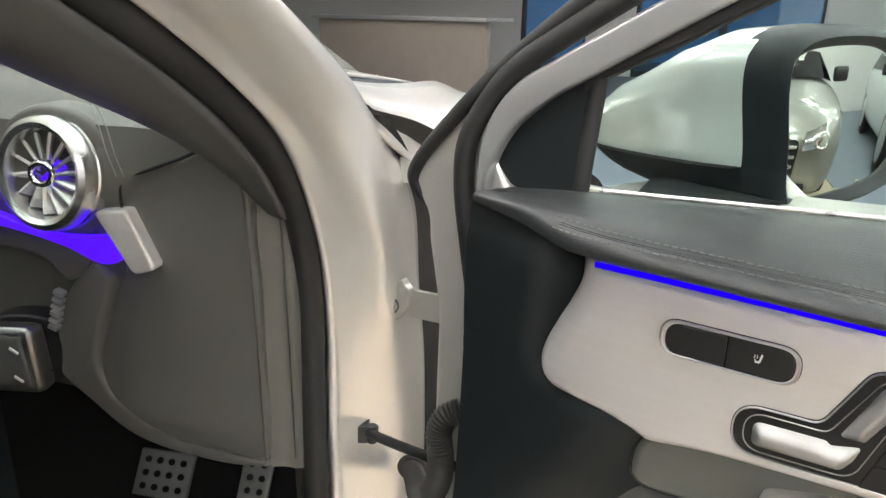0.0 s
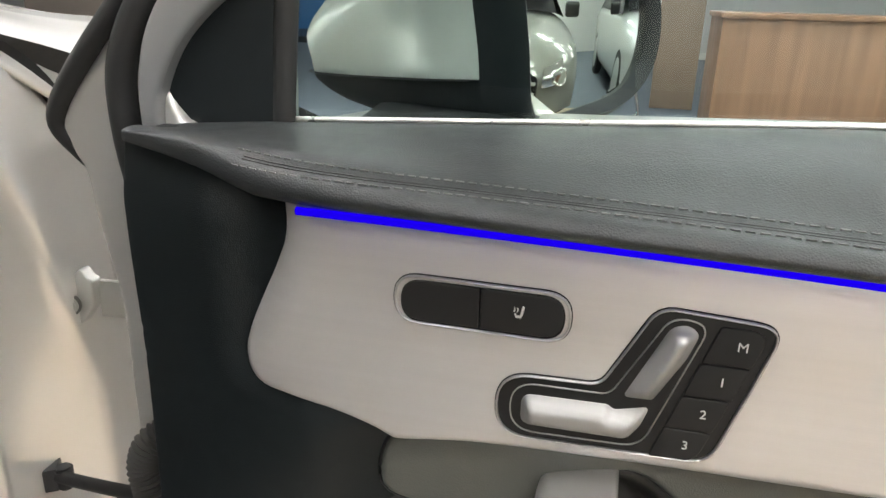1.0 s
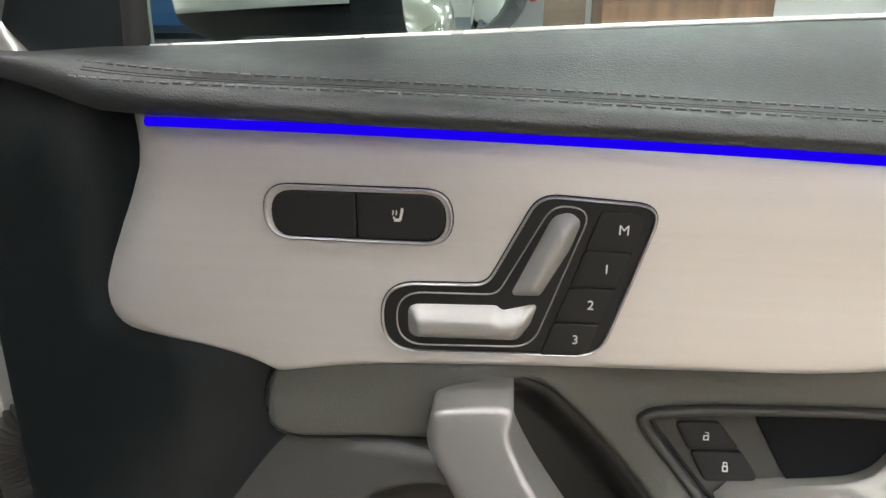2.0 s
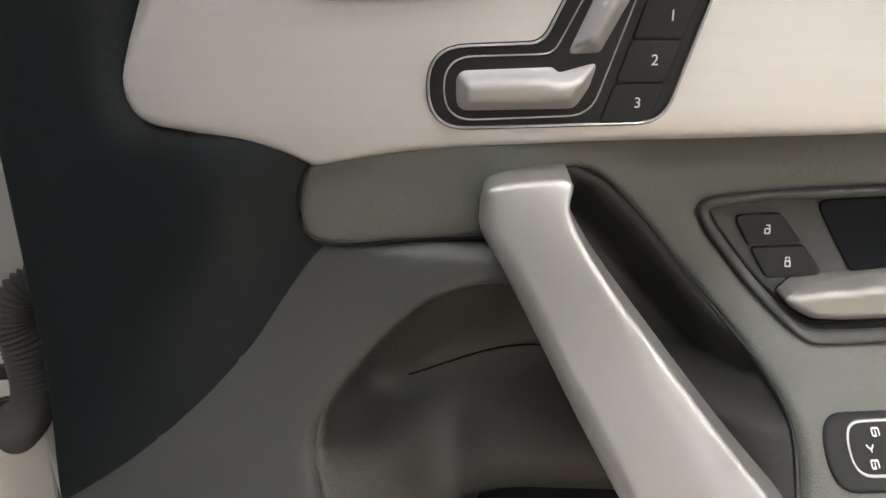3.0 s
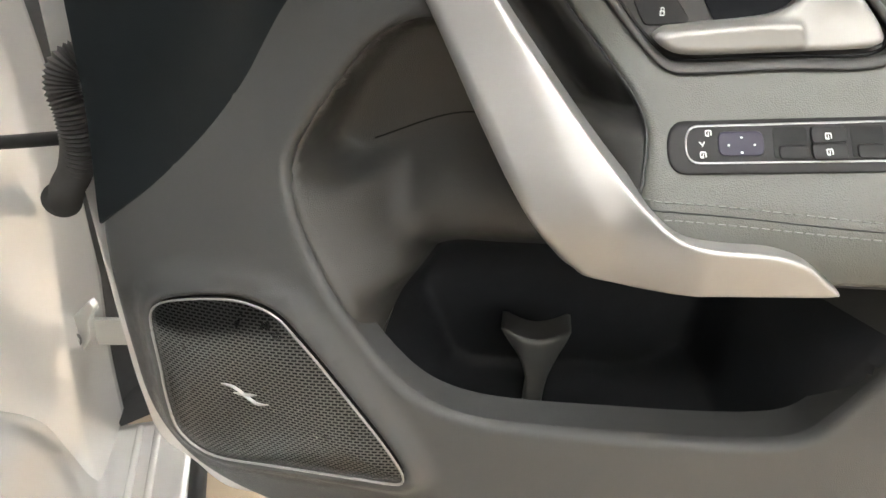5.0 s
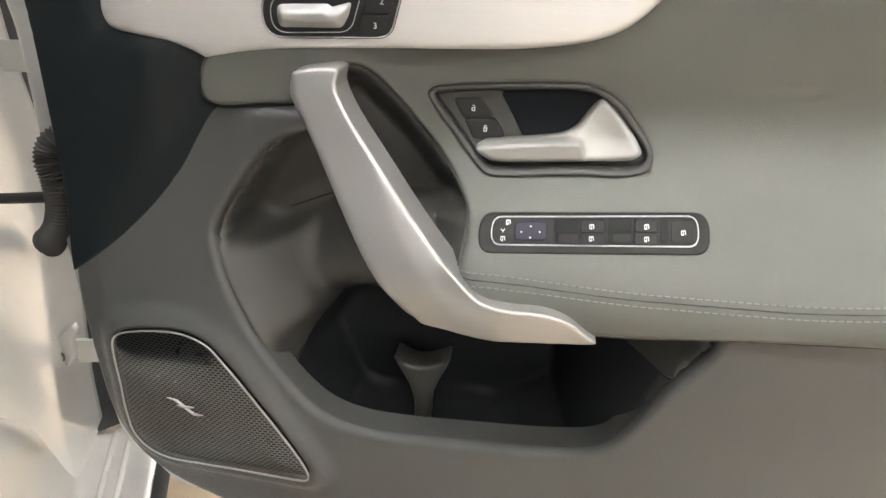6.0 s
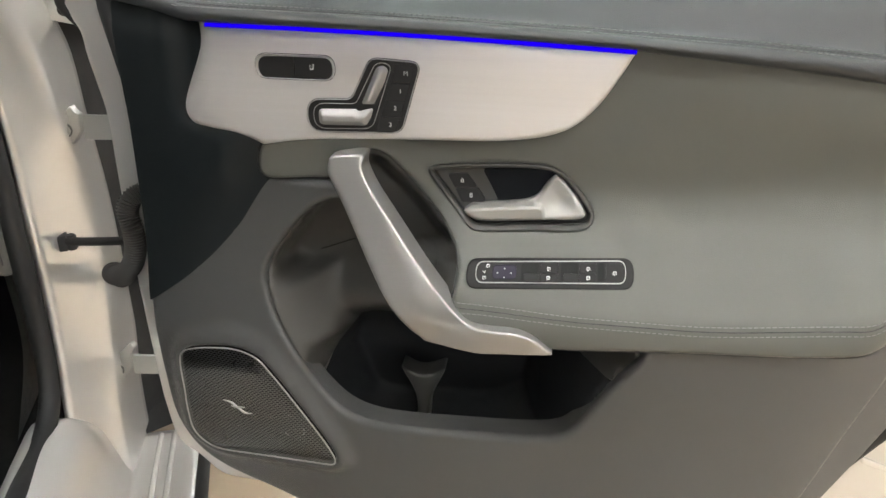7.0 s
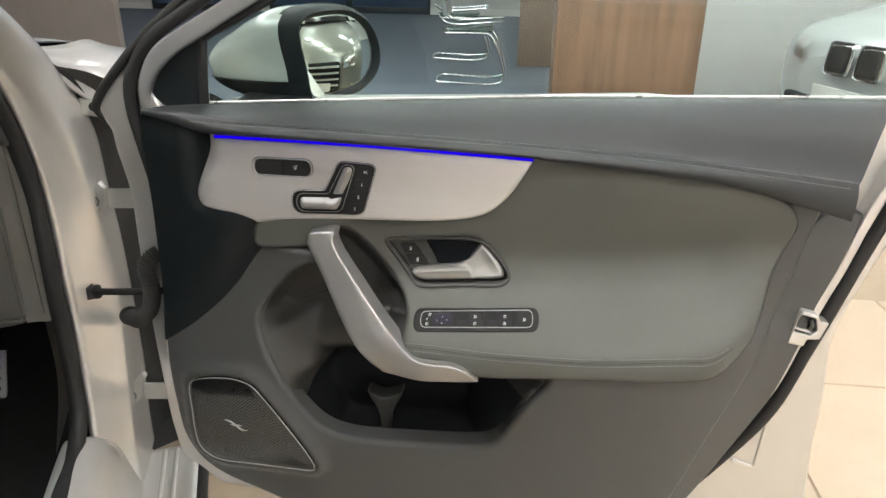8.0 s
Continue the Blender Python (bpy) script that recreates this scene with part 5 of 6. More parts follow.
# door pillar: stations from the sill up into the windscreen pillar
ST = [  # seal edge (f, r, z), face, outer corner, hinge face, hinge face end, gap
    [(-0.190, -0.070, 0.05), (-0.140, -0.042, 0.05), (-0.095, -0.015, 0.05), (-0.075, -0.012, 0.05), (-0.010, -0.008, 0.05), (0.060, -0.004, 0.05)],
    [(-0.165, -0.066, 0.22), (-0.130, -0.040, 0.22), (-0.088, -0.015, 0.22), (-0.070, -0.012, 0.22), (0.000, -0.008, 0.22), (0.073, -0.004, 0.22)],
    [(-0.140, -0.063, 0.36), (-0.095, -0.038, 0.36), (-0.045, -0.015, 0.36), (-0.028, -0.012, 0.36), (0.050, -0.008, 0.36), (0.125, -0.004, 0.36)],
    [(-0.113, -0.063, 0.50), (-0.050, -0.038, 0.50), (0.012, -0.015, 0.50), (0.030, -0.012, 0.50), (0.070, -0.008, 0.50), (0.120, -0.004, 0.50)],
    [(-0.113, -0.063, 0.62), (-0.050, -0.038, 0.62), (0.016, -0.015, 0.62), (0.030, -0.012, 0.62), (0.070, -0.008, 0.62), (0.110, -0.004, 0.62)],
    [(-0.106, -0.063, 0.74), (-0.070, -0.038, 0.74), (-0.037, -0.015, 0.74), (-0.022, -0.012, 0.74), (0.030, -0.008, 0.74), (0.075, -0.004, 0.74)],
    [(-0.127, -0.063, 0.86), (-0.102, -0.040, 0.86), (-0.080, -0.018, 0.86), (-0.066, -0.014, 0.86), (-0.010, -0.011, 0.86), (0.060, -0.008, 0.86)],
    [(-0.200, -0.063, 0.975), (-0.182, -0.052, 0.984), (-0.168, -0.032, 0.986), (-0.150, -0.022, 0.992), (-0.130, -0.014, 1.005), (-0.118, -0.020, 1.008)],
    [(-0.300, -0.064, 1.048), (-0.288, -0.053, 1.056), (-0.276, -0.034, 1.060), (-0.262, -0.020, 1.064), (-0.248, -0.014, 1.068), (-0.238, -0.024, 1.068)],
    [(-0.420, -0.070, 1.115), (-0.410, -0.058, 1.121), (-0.400, -0.040, 1.124), (-0.388, -0.027, 1.127), (-0.375, -0.022, 1.128), (-0.365, -0.034, 1.127)],
    [(-0.700, -0.110, 1.250), (-0.692, -0.098, 1.256), (-0.682, -0.080, 1.260), (-0.670, -0.070, 1.263), (-0.658, -0.066, 1.264), (-0.648, -0.078, 1.263)],
]
pillar = part("pillar", surface("pillar", [[W(*p) for p in s] for s in ST], 6, 5, flip=True), M_PAINT, car, "silver painted door pillar")
thick(pillar, 0.012, -1)
# rubber seal around the opening
path = [(-1.0, -0.075, 0.345), (-0.6, -0.075, 0.338), (-0.34, -0.075, 0.330), (-0.215, -0.075, 0.328), (-0.150, -0.075, 0.362), (-0.128, -0.075, 0.45), (-0.124, -0.075, 0.60), (-0.120, -0.075, 0.70), (-0.118, -0.075, 0.79), (-0.140, -0.075, 0.885),
        (-0.200, -0.075, 0.968), (-0.300, -0.076, 1.040), (-0.420, -0.082, 1.106), (-0.70, -0.12, 1.24)]
part("opening_seal", tube("opening_seal", [W(*p) for p in path], 0.0155, 12, smooth=6, up=(0.927, 0.375, 0)), M_RUBBER, car, "black rubber seal round the opening")
# inner pillar lining
IN = [[(-0.700, -0.12, 1.235), (-0.690, -0.16, 1.20), (-0.64, -0.22, 1.20), (-0.55, -0.24, 1.22)],
      [(-0.430, -0.085, 1.095), (-0.420, -0.13, 1.065), (-0.37, -0.18, 1.06), (-0.28, -0.20, 1.09)],
      [(-0.310, -0.080, 1.030), (-0.295, -0.12, 1.005), (-0.24, -0.16, 1.00), (-0.14, -0.18, 1.03)],
      [(-0.215, -0.080, 0.960), (-0.20, -0.115, 0.945), (-0.14, -0.14, 0.945), (-0.02, -0.15, 0.97)],
      [(-0.155, -0.080, 0.890), (-0.14, -0.11, 0.895), (-0.08, -0.12, 0.90), (0.04, -0.12, 0.92)]]
thick(part("pillar_lining", surface("pillar_lining", [[W(*p) for p in s] for s in IN], 6, 5), M_HARD, car, "dark grey pillar lining"), 0.006, 1)
# sill
SILL = []
for f, k in ((0.03, 0.22), (-0.03, 0.36), (-0.08, 0.56), (-0.13, 0.80), (-0.18, 0.96), (-0.25, 1.0), (-0.5, 1.0), (-1.0, 1.0), (-1.5, 1.0)):
    back = 0.02 * (1 - k)
    SILL.append([(f, r - back * (r < 0.02), 0.125 + (z - 0.125) * k if z > 0.125 else z) for r, z in ((-0.10, 0.335), (-0.055, 0.335), (-0.025, 0.310), (-0.008, 0.24), (0.004, 0.16), (0.012, 0.125), (0.055, 0.122), (0.105, 0.118), (0.115, 0.10), (0.11, 0.05))])
thick(part("sill", surface("sill", [[W(*p) for p in s] for s in SILL], 5, 5, flip=True), M_PAINT, car, "silver painted stepped door sill"), 0.006, -1)
for r in (0.035, 0.06):
    part("sill_rib", tube("sill_rib", [W(0.02, r, 0.122), W(-0.2, r, 0.122), W(-0.5, r, 0.122)], 0.005, 8), M_PAINT, car)
part("sill_trim", tube("sill_trim", [W(0.05, 0.118, 0.112), W(-0.3, 0.118, 0.112), W(-1.4, 0.118, 0.112)], 0.012, 8), M_RUBBER, car, "black sill edge strip")
# fender and bonnet beyond the gap
FEN = [[(-0.135, -0.010, 1.003), (-0.130, -0.030, 1.022), (-0.110, -0.060, 1.032)],
       [(-0.050, 0.004, 0.955), (-0.035, -0.020, 1.000), (0.0, -0.070, 1.020)],
       [(0.040, 0.021, 0.906), (0.060, 0.0, 0.975), (0.10, -0.060, 1.008)],
       [(0.120, 0.047, 0.850), (0.150, 0.030, 0.950), (0.20, -0.050, 1.000)],
       [(0.350, 0.080, 0.800), (0.380, 0.050, 0.930), (0.42, -0.050, 0.985)],
       [(0.900, 0.080, 0.740), (0.900, 0.030, 0.880), (0.90, -0.100, 0.920)]]
thick(part("fender", surface("fender", [[W(*p) for p in s] for s in FEN], 6, 6, flip=True), M_PAINT, car, "silver front fender"), 0.004, -1)
SIDE = [[(0.24, 0.068, 0.826), (0.24, 0.085, 0.7), (0.24, 0.092, 0.45), (0.24, 0.095, 0.25)], [(0.35, 0.080, 0.798), (0.35, 0.095, 0.7), (0.35, 0.10, 0.45), (0.35, 0.10, 0.35)], [(0.9, 0.080, 0.738), (0.9, 0.095, 0.7), (0.9, 0.10, 0.5), (0.9, 0.10, 0.45)]]
thick(part("fender_side", surface("fender_side", [[W(*p) for p in s] for s in SIDE], 6, 6, flip=True), M_PAINT, car), 0.004, -1)
HOOD = [[(0.10, -1.35, 1.03), (0.10, -0.8, 1.055), (0.10, -0.35, 1.045), (0.12, -0.12, 1.015)], [(0.5, -1.38, 0.985), (0.5, -0.8, 1.01), (0.5, -0.35, 1.0), (0.5, -0.10, 0.968)], [(1.1, -1.3, 0.86), (1.1, -0.8, 0.89), (1.1, -0.35, 0.88), (1.1, -0.12, 0.85)]]
thick(part("bonnet", surface("bonnet", [[W(*p) for p in s] for s in HOOD], 6, 6, flip=True), M_PAINT, car, "silver bonnet"), 0.004, -1)
# inner side of the gap: rubber seal, plus the cavity's shade painted black
part("gap_liner", surface("gap_liner", [[W(f, -0.006, z), W(0.13, 0.030, z), W(0.22, 0.26, z)] for f, z in ((0.055, 0.12), (0.10, 0.3), (0.115, 0.5), (0.085, 0.7), (0.055, 0.85))]
                          + [[W(0.035, -0.030, 0.90), W(0.09, 0.020, 0.90), W(0.20, 0.20, 0.90)], [W(-0.04, -0.030, 0.945), W(0.03, 0.005, 0.942), W(0.10, 0.05, 0.94)], [W(-0.09, -0.028, 0.985), W(-0.05, -0.006, 0.980), W(0.0, 0.02, 0.975)], [W(-0.125, -0.022, 1.004), W(-0.118, -0.016, 1.003), W(-0.10, -0.005, 1.0)]], 3, 3), M_RUBBER, car, "black seal, and the hinge gap's shade painted black")


# dark mouth between pillar and fender
part("fender_gap", surface("fender_gap", [[W(-0.105, -0.014, 1.004), W(-0.095, -0.010, 1.004)], [W(-0.055, -0.006, 0.975), W(-0.03, 0.004, 0.968)], [W(-0.012, 0.002, 0.935), W(0.015, 0.012, 0.925)]], 4, 3), M_VOID, car, "dark gap behind the fender")
part("gap_floor", surface("gap_floor", [[W(0.09, -0.02, 0.128), W(0.16, 0.06, 0.128), W(0.22, 0.26, 0.128)], [W(0.02, 0.01, 0.129), W(0.06, 0.10, 0.129), W(0.08, 0.20, 0.129)]], 2, 2), M_RUBBER, car, "dark floor of the hinge gap")


# hinges
def hinge(zc, label, fin):
    h = new("hinge")
    h.location, h.parent, h["label"] = W(0, 0, zc), car, label
    inv = Matrix.Translation(W(0, 0, zc)).inverted()
    loc = Matrix(CAR)
    loc.translation = (0, 0, 0)
    foot = rounded([(-0.016, 0.007), (0.010 + fin, 0.032 + fin), (0.015 + fin, 0.022 + fin), (0.024, 0.024), (0.021, -0.004), (0.009, -0.021), (-0.010, -0.034), (-0.016, -0.034)], 0.002, 4)
    part("plate", patch("plate", foot, lambda x, z: -0.017 + 0.16 * x, 0.0015, 0.010, 0.008, 0.004), M_ZINC, h, "angled painted hinge bracket")
    part("lip", box("lip", 0.006, 0.009, 0.040, 0.0015, pose(-0.0145, -0.021, -0.013)), M_ZINC, h, "folded edge of the bracket")
    part("washer", disc("washer", 0.0115, 0.003, 0.0006, 24, loc @ pose(-0.006, -0.0230, 0.0, 90)), M_GRILLE, h)
    part("bolt", disc("bolt", 0.0092, 0.006, 0.002, 24, loc @ pose(-0.006, -0.0250, 0.0, 90)), M_ZINC, h, "painted bolt head")
    o = np.array(W(0, 0, zc))
    path = [np.array(W(-0.010, 0.018, zc)) - o, np.array((-0.503, 0.694, zc)) - o, np.array((-0.455, 0.700, zc)) - o, np.array((-0.385, 0.706, zc)) - o]
    V, F = [], []
    for q in catmull(path, 5, False):
        for dz in (-0.019, 0.019):
            V += [q + np.array((0, 0, dz)), q + np.array((0.002, 0.006, dz))]
    k = len(V) // 4
    for i in range(k - 1):
        a = i * 4
        F += [(a, a + 2, a + 6, a + 4), (a + 1, a + 5, a + 7, a + 3), (a + 2, a + 3, a + 7, a + 6), (a, a + 4, a + 5, a + 1)]
    F += [(0, 1, 3, 2), (4 * k - 4, 4 * k - 2, 4 * k - 1, 4 * k - 3)]
    part("arm", to_mesh("arm", V, F, 30), M_ZINC, h, "bent painted steel hinge arm")
    return h


hinge(0.741, "upper painted steel door hinge bolted to the pillar", 0.004)
hinge(0.307, "lower painted steel door hinge bolted to the pillar", 0.020)
# fender bracket
fb = sub("fender_bracket", "painted round fender mount with bolt above the hinge", W(0.018, -0.016, 0.897))
o = np.array(W(0.018, -0.016, 0.897))
loc = Matrix(CAR)
loc.translation = (0, 0, 0)
part("washer", disc("washer", 0.019, 0.005, 0.0015, 20, loc @ pose(0, -0.006, 0, 90)), M_ZINC, fb)
part("bolt", disc("bolt", 0.009, 0.012, 0.002, 6, loc @ pose(0, -0.014, 0, 90)), M_ZINC, fb)
part("tab", box("tab", 0.060, 0.004, 0.030, 0.0015, loc @ pose(0.040, -0.008, 0.010, 0, 14, 6)), M_ZINC, fb)
part("hole", disc("hole", 0.0085, 0.004, 0.0004, 20, loc @ pose(0.036, -0.0105, 0.014, 90)), M_VOID, fb, "dark round hole")

# check strap with its clip
strap = sub("check_strap", "black door check strap clipped into the pillar recess", W(-0.054, -0.043, 0.577))
o = np.array(W(-0.054, -0.043, 0.577))
path = [np.array(W(-0.060, -0.040, 0.577)) - o, np.array((-0.50, 0.615, 0.584)) - o, np.array((-0.42, 0.604, 0.596)) - o, np.array((-0.36, 0.600, 0.604)) - o]
part("strap", tube("strap", path, 0.0055, 8, 1.3), M_RUBBER, strap)
part("clip", box("clip", 0.024, 0.024, 0.026, 0.003, loc @ pose(0.006, -0.010, 0, 0, 0, 10)), M_BLACK, strap, "black plastic clip")
part("clip_pin", disc("clip_pin", 0.0085, 0.024, 0.002, 14, loc @ pose(0.024, -0.014, 0.0)), M_BLACK, strap)
part("recess_plate", box("recess_plate", 0.030, 0.004, 0.040, 0.002, loc @ pose(0.002, -0.001, -0.004, 0, 0, 66)), M_VOID, strap, "dark slot behind the clip")

# raised surround of the strap
def bulge_r(f, z):
    d = far(np.column_stack([f, z]), BULGE_C)
    return -(-0.0605 + 0.40 * (f + 0.112) + 0.0085 * smooth01(0.0, 0.026, d))


BULGE_C = resample(rounded([(-0.110, 0.682), (-0.006, 0.668), (-0.004, 0.505), (-0.050, 0.462), (-0.110, 0.490)], 0.034), 0.006)
part("strap_bulge", patch("strap_bulge", BULGE_C, bulge_r, 0.002, 0.004, 0.006, 0.005, place=lambda x, y, z: W(x, -y, z)), M_PAINT, car, "raised painted surround of the check strap")

# ribbed cable boot
boot = sub("cable_boot", "grey ribbed rubber cable boot between pillar and door", W(0.0, 0.05, 0.52))
o = np.array(W(0.0, 0.05, 0.52))
cp = catmull([np.array(p) - o for p in ((-0.518, 0.695, 0.488), (-0.488, 0.662, 0.500), (-0.455, 0.622, 0.523), (-0.424, 0.588, 0.551), (-0.405, 0.580, 0.572), (-0.396, 0.580, 0.598), (-0.396, 0.581, 0.627), (-0.401, 0.584, 0.650), (-0.396, 0.590, 0.668), (-0.382, 0.602, 0.677))], 9, False)
run = np.concatenate([[0], np.cumsum(np.linalg.norm(np.diff(cp, axis=0), axis=1))])
at = np.arange(0, run[-1], 0.0019)
ribs = [np.array([np.interp(a, run, cp[:, k]) for k in range(3)]) for a in at]
part("bellows", tube("bellows", ribs, [0.0142 + 0.0014 * (-1) ** i for i in range(len(ribs))], 18, smooth=1, sharp=40, up=(0, 1, 0)), M_BOOT, boot)
part("collar", disc("collar", 0.022, 0.006, 0.002, 24, Matrix.Translation(cp[0]) @ loc @ pose(0, 0, 0, 90)), M_BOOT, boot)

# ---------------------------------------------------------------- interior
dash = thing("dashboard", "dark stitched dashboard with silver round air vent and violet light", "dashboard", at=tuple(Vector(W(-0.1, -0.5, 0.5)) + Vector((0.008, -0.008, 0.0215))))
dash_o = Matrix.Translation(W(-0.1, -0.5, 0.5)).inverted()


def dpart(name, me, material, label="", parent=None):
    me.transform(dash_o)
    return part(name, me, material, parent or dash, label)


dpart("dash_top", surface("dash_top", [[W(*p) for p in s] for s in [
    [(-0.155, -1.5, 0.945), (-0.155, -0.9, 0.955), (-0.155, -0.40, 0.958), (-0.150, -0.24, 0.955), (-0.150, -0.135, 0.948)],
    [(-0.08, -1.5, 0.975), (-0.08, -0.9, 0.985), (-0.08, -0.40, 0.985), (-0.08, -0.24, 0.980), (-0.09, -0.120, 0.958)],
    [(0.10, -1.5, 0.985), (0.10, -0.9, 0.995), (0.10, -0.40, 0.990), (0.10, -0.24, 0.985), (0.06, -0.115, 0.965)],
    [(0.45, -1.5, 0.985), (0.45, -0.9, 0.990), (0.45, -0.45, 0.985), (0.40, -0.30, 0.980), (0.30, -0.15, 0.965)]]], 6, 6, flip=True), M_DASH, "dark stitched upper dashboard")
dpart("dash_face", surface("dash_face", [[W(*p) for p in s] for s in [
    [(-0.155, -1.5, 0.945), (-0.155, -0.9, 0.955), (-0.155, -0.40, 0.958), (-0.152, -0.24, 0.955), (-0.150, -0.135, 0.948)],
    [(-0.165, -1.5, 0.90), (-0.165, -0.9, 0.905), (-0.165, -0.40, 0.90), (-0.160, -0.24, 0.90), (-0.152, -0.135, 0.905)],
    [(-0.13, -1.5, 0.80), (-0.13, -0.9, 0.80), (-0.13, -0.40, 0.80), (-0.14, -0.24, 0.79), (-0.142, -0.130, 0.80)],
    [(-0.10, -1.5, 0.68), (-0.10, -0.9, 0.66), (-0.11, -0.40, 0.65), (-0.135, -0.24, 0.66), (-0.138, -0.128, 0.68)],
    [(-0.02, -1.5, 0.58), (-0.02, -0.9, 0.56), (-0.04, -0.40, 0.545), (-0.11, -0.24, 0.545), (-0.130, -0.128, 0.55)]]], 6, 6, flip=False), M_KNEE, "dark lower dashboard")
dpart("end_cover", surface("end_cover", [[W(*p) for p in s] for s in [
    [(-0.148, -0.139, 0.948), (-0.135, -0.122, 0.946), (-0.128, -0.104, 0.944), (-0.110, -0.090, 0.940)],
    [(-0.146, -0.122, 0.85), (-0.135, -0.108, 0.85), (-0.128, -0.094, 0.85), (-0.110, -0.084, 0.85)],
    [(-0.146, -0.120, 0.68), (-0.135, -0.106, 0.68), (-0.128, -0.093, 0.68), (-0.110, -0.084, 0.68)],
    [(-0.146, -0.124, 0.55), (-0.135, -0.110, 0.545), (-0.128, -0.094, 0.54), (-0.110, -0.084, 0.54)]]], 5, 5), M_KNEE, "dark plastic dashboard end cover")
dpart("kick_panel", surface("kick_panel", [[W(*p) for p in s] for s in [
    [(-0.13, -0.10, 0.56), (-0.05, -0.12, 0.56), (0.10, -0.14, 0.56), (0.35, -0.16, 0.56)],
    [(-0.14, -0.10, 0.42), (-0.05, -0.12, 0.42), (0.10, -0.14, 0.42), (0.35, -0.16, 0.42)],
    [(-0.24, -0.10, 0.33), (-0.05, -0.12, 0.30), (0.10, -0.14, 0.28), (0.35, -0.16, 0.28)]]], 5, 5), M_FRONT, "black kick panel")


def face(r, f, z):
    return W(f, r, z)


KNEE_LEFT = [(-0.308, 0.778), (-0.335, 0.712), (-0.346, 0.668), (-0.338, 0.637), (-0.320, 0.612), (-0.274, 0.581), (-0.225, 0.569), (-0.168, 0.563), (-0.128, 0.562)]
KNEE = catmull([(-0.262, 0.800), (-0.268, 0.855), (-0.269, 0.889), (-0.259, 0.9025), (-0.203, 0.9225), (-0.139, 0.9465), (-0.124, 0.915), (-0.121, 0.835), (-0.120, 0.70), (-0.121, 0.600)] + KNEE_LEFT[::-1] + [(-0.285, 0.797)], 6)


def knee_f(r, z):
    """The pad leans back towards the column on its upper left."""
    d = far(np.column_stack([r, z]), catmull(KNEE_LEFT, 6, False), False)
    return -0.158 + 0.020 * (1 - smooth01(0.0, 0.085, d)) * smooth01(0.60, 0.72, z) + 0.006 * (1 - smooth01(0.0, 0.03, d))


dpart("knee_pad", patch("knee_pad", KNEE, knee_f, 0.006, 0.03, 0.010, place=face), M_KNEE, "dark padded knee panel")
BAND = catmull(KNEE_LEFT, 6, False)
OUTER = catmull([(-0.325, 0.800), (-0.362, 0.765), (-0.394, 0.705), (-0.401, 0.648), (-0.363, 0.611), (-0.303, 0.566), (-0.192, 0.545), (-0.128, 0.548)], 6, False)
dpart("column_band", patch("column_band", strip_band(BAND + (0.004, 0.0), OUTER), lambda r, z: -0.150 + 0.0 * r, 0.008, 0.05, 0.010, place=face), M_DASH, "grey band round the steering column")
dpart("column_top", patch("column_top", catmull([(-0.325, 0.806), (-0.362, 0.770), (-0.375, 0.778), (-0.392, 0.796), (-0.46, 0.806), (-0.50, 0.815), (-0.50, 0.836), (-0.43, 0.832), (-0.37, 0.822)], 6), lambda r, z: -0.152 + 0.0 * r, 0.006, 0.05, 0.010, place=face), M_DASH, "grey column shroud")
dpart("cluster_screen", patch("cluster_screen", np.array([(-0.50, 0.70), (-0.36, 0.70), (-0.355, 0.78), (-0.40, 0.80), (-0.50, 0.81)]), lambda r, z: -0.115 + 0.0 * r, 0.002, 0.01, 0.02, place=face), mat("beige_trim", (0.20, 0.19, 0.155), 0.5), "beige lining behind the column")
for i in range(6):
    dpart("stalk_tooth", box("stalk_tooth", 0.012, 0.01, 0.006, 0.001, CAR @ pose(-0.367 - 0.003 * i, -0.162, 0.760 - 0.009 * i, 0, 20)), M_SATIN)
dpart("column_cover", patch("column_cover", catmull([(-0.50, 0.70), (-0.40, 0.715), (-0.385, 0.69), (-0.395, 0.64), (-0.42, 0.625), (-0.50, 0.63)], 6), lambda r, z: -0.150 + 0 * r, 0.004, 0.05, 0.012, place=face), M_BLACK, "black steering column cover")
key_block = dpart("key_block", box("key_block", 0.085, 0.03, 0.082, 0.012, CAR @ pose(-0.416, -0.195, 0.688, 0, -4), 3), M_GRILLE, "silver edged key block")
dpart("key_face", box("key_face", 0.075, 0.012, 0.072, 0.010, CAR @ pose(-0.418, -0.206, 0.688, 0, -4), 3), M_HARD, "", key_block)
for dz in (-0.018, 0.018):
    dpart("sign", box("sign", 0.012, 0.002, 0.003, 0.0005, CAR @ pose(-0.395, -0.213, 0.688 + dz, 0, 30)), M_ICON, "small white printed sign", key_block)
seam_pts = [W(-0.158, -0.264, 0.9015), W(-0.160, -0.203, 0.9245), W(-0.158, -0.137, 0.9485), W(-0.140, -0.098, 0.9445)]
dpart("seam", tube("seam", seam_pts, 0.0022, 6), M_VOID, "dark joint under the upper pad")
dpart("seam", tube("seam", [W(-0.158, -0.264, 0.9015), W(-0.160, -0.271, 0.889), W(-0.162, -0.270, 0.862)], 0.0018, 6), M_VOID)
for off in (0.0, -0.009):
    c = catmull([W(-0.164, -0.262 + off, 0.905), W(-0.166, -0.268 + off, 0.930), W(-0.157, -0.280 + off, 0.955), W(-0.100, -0.335 + off, 0.979), W(-0.02, -0.42 + off, 0.990)], 16, False)
    dpart("stitching", stitch_row([(c[i], c[i + 1]) for i in range(0, len(c) - 2, 2)], 0.0009), M_THREAD, "light grey row of stitches")
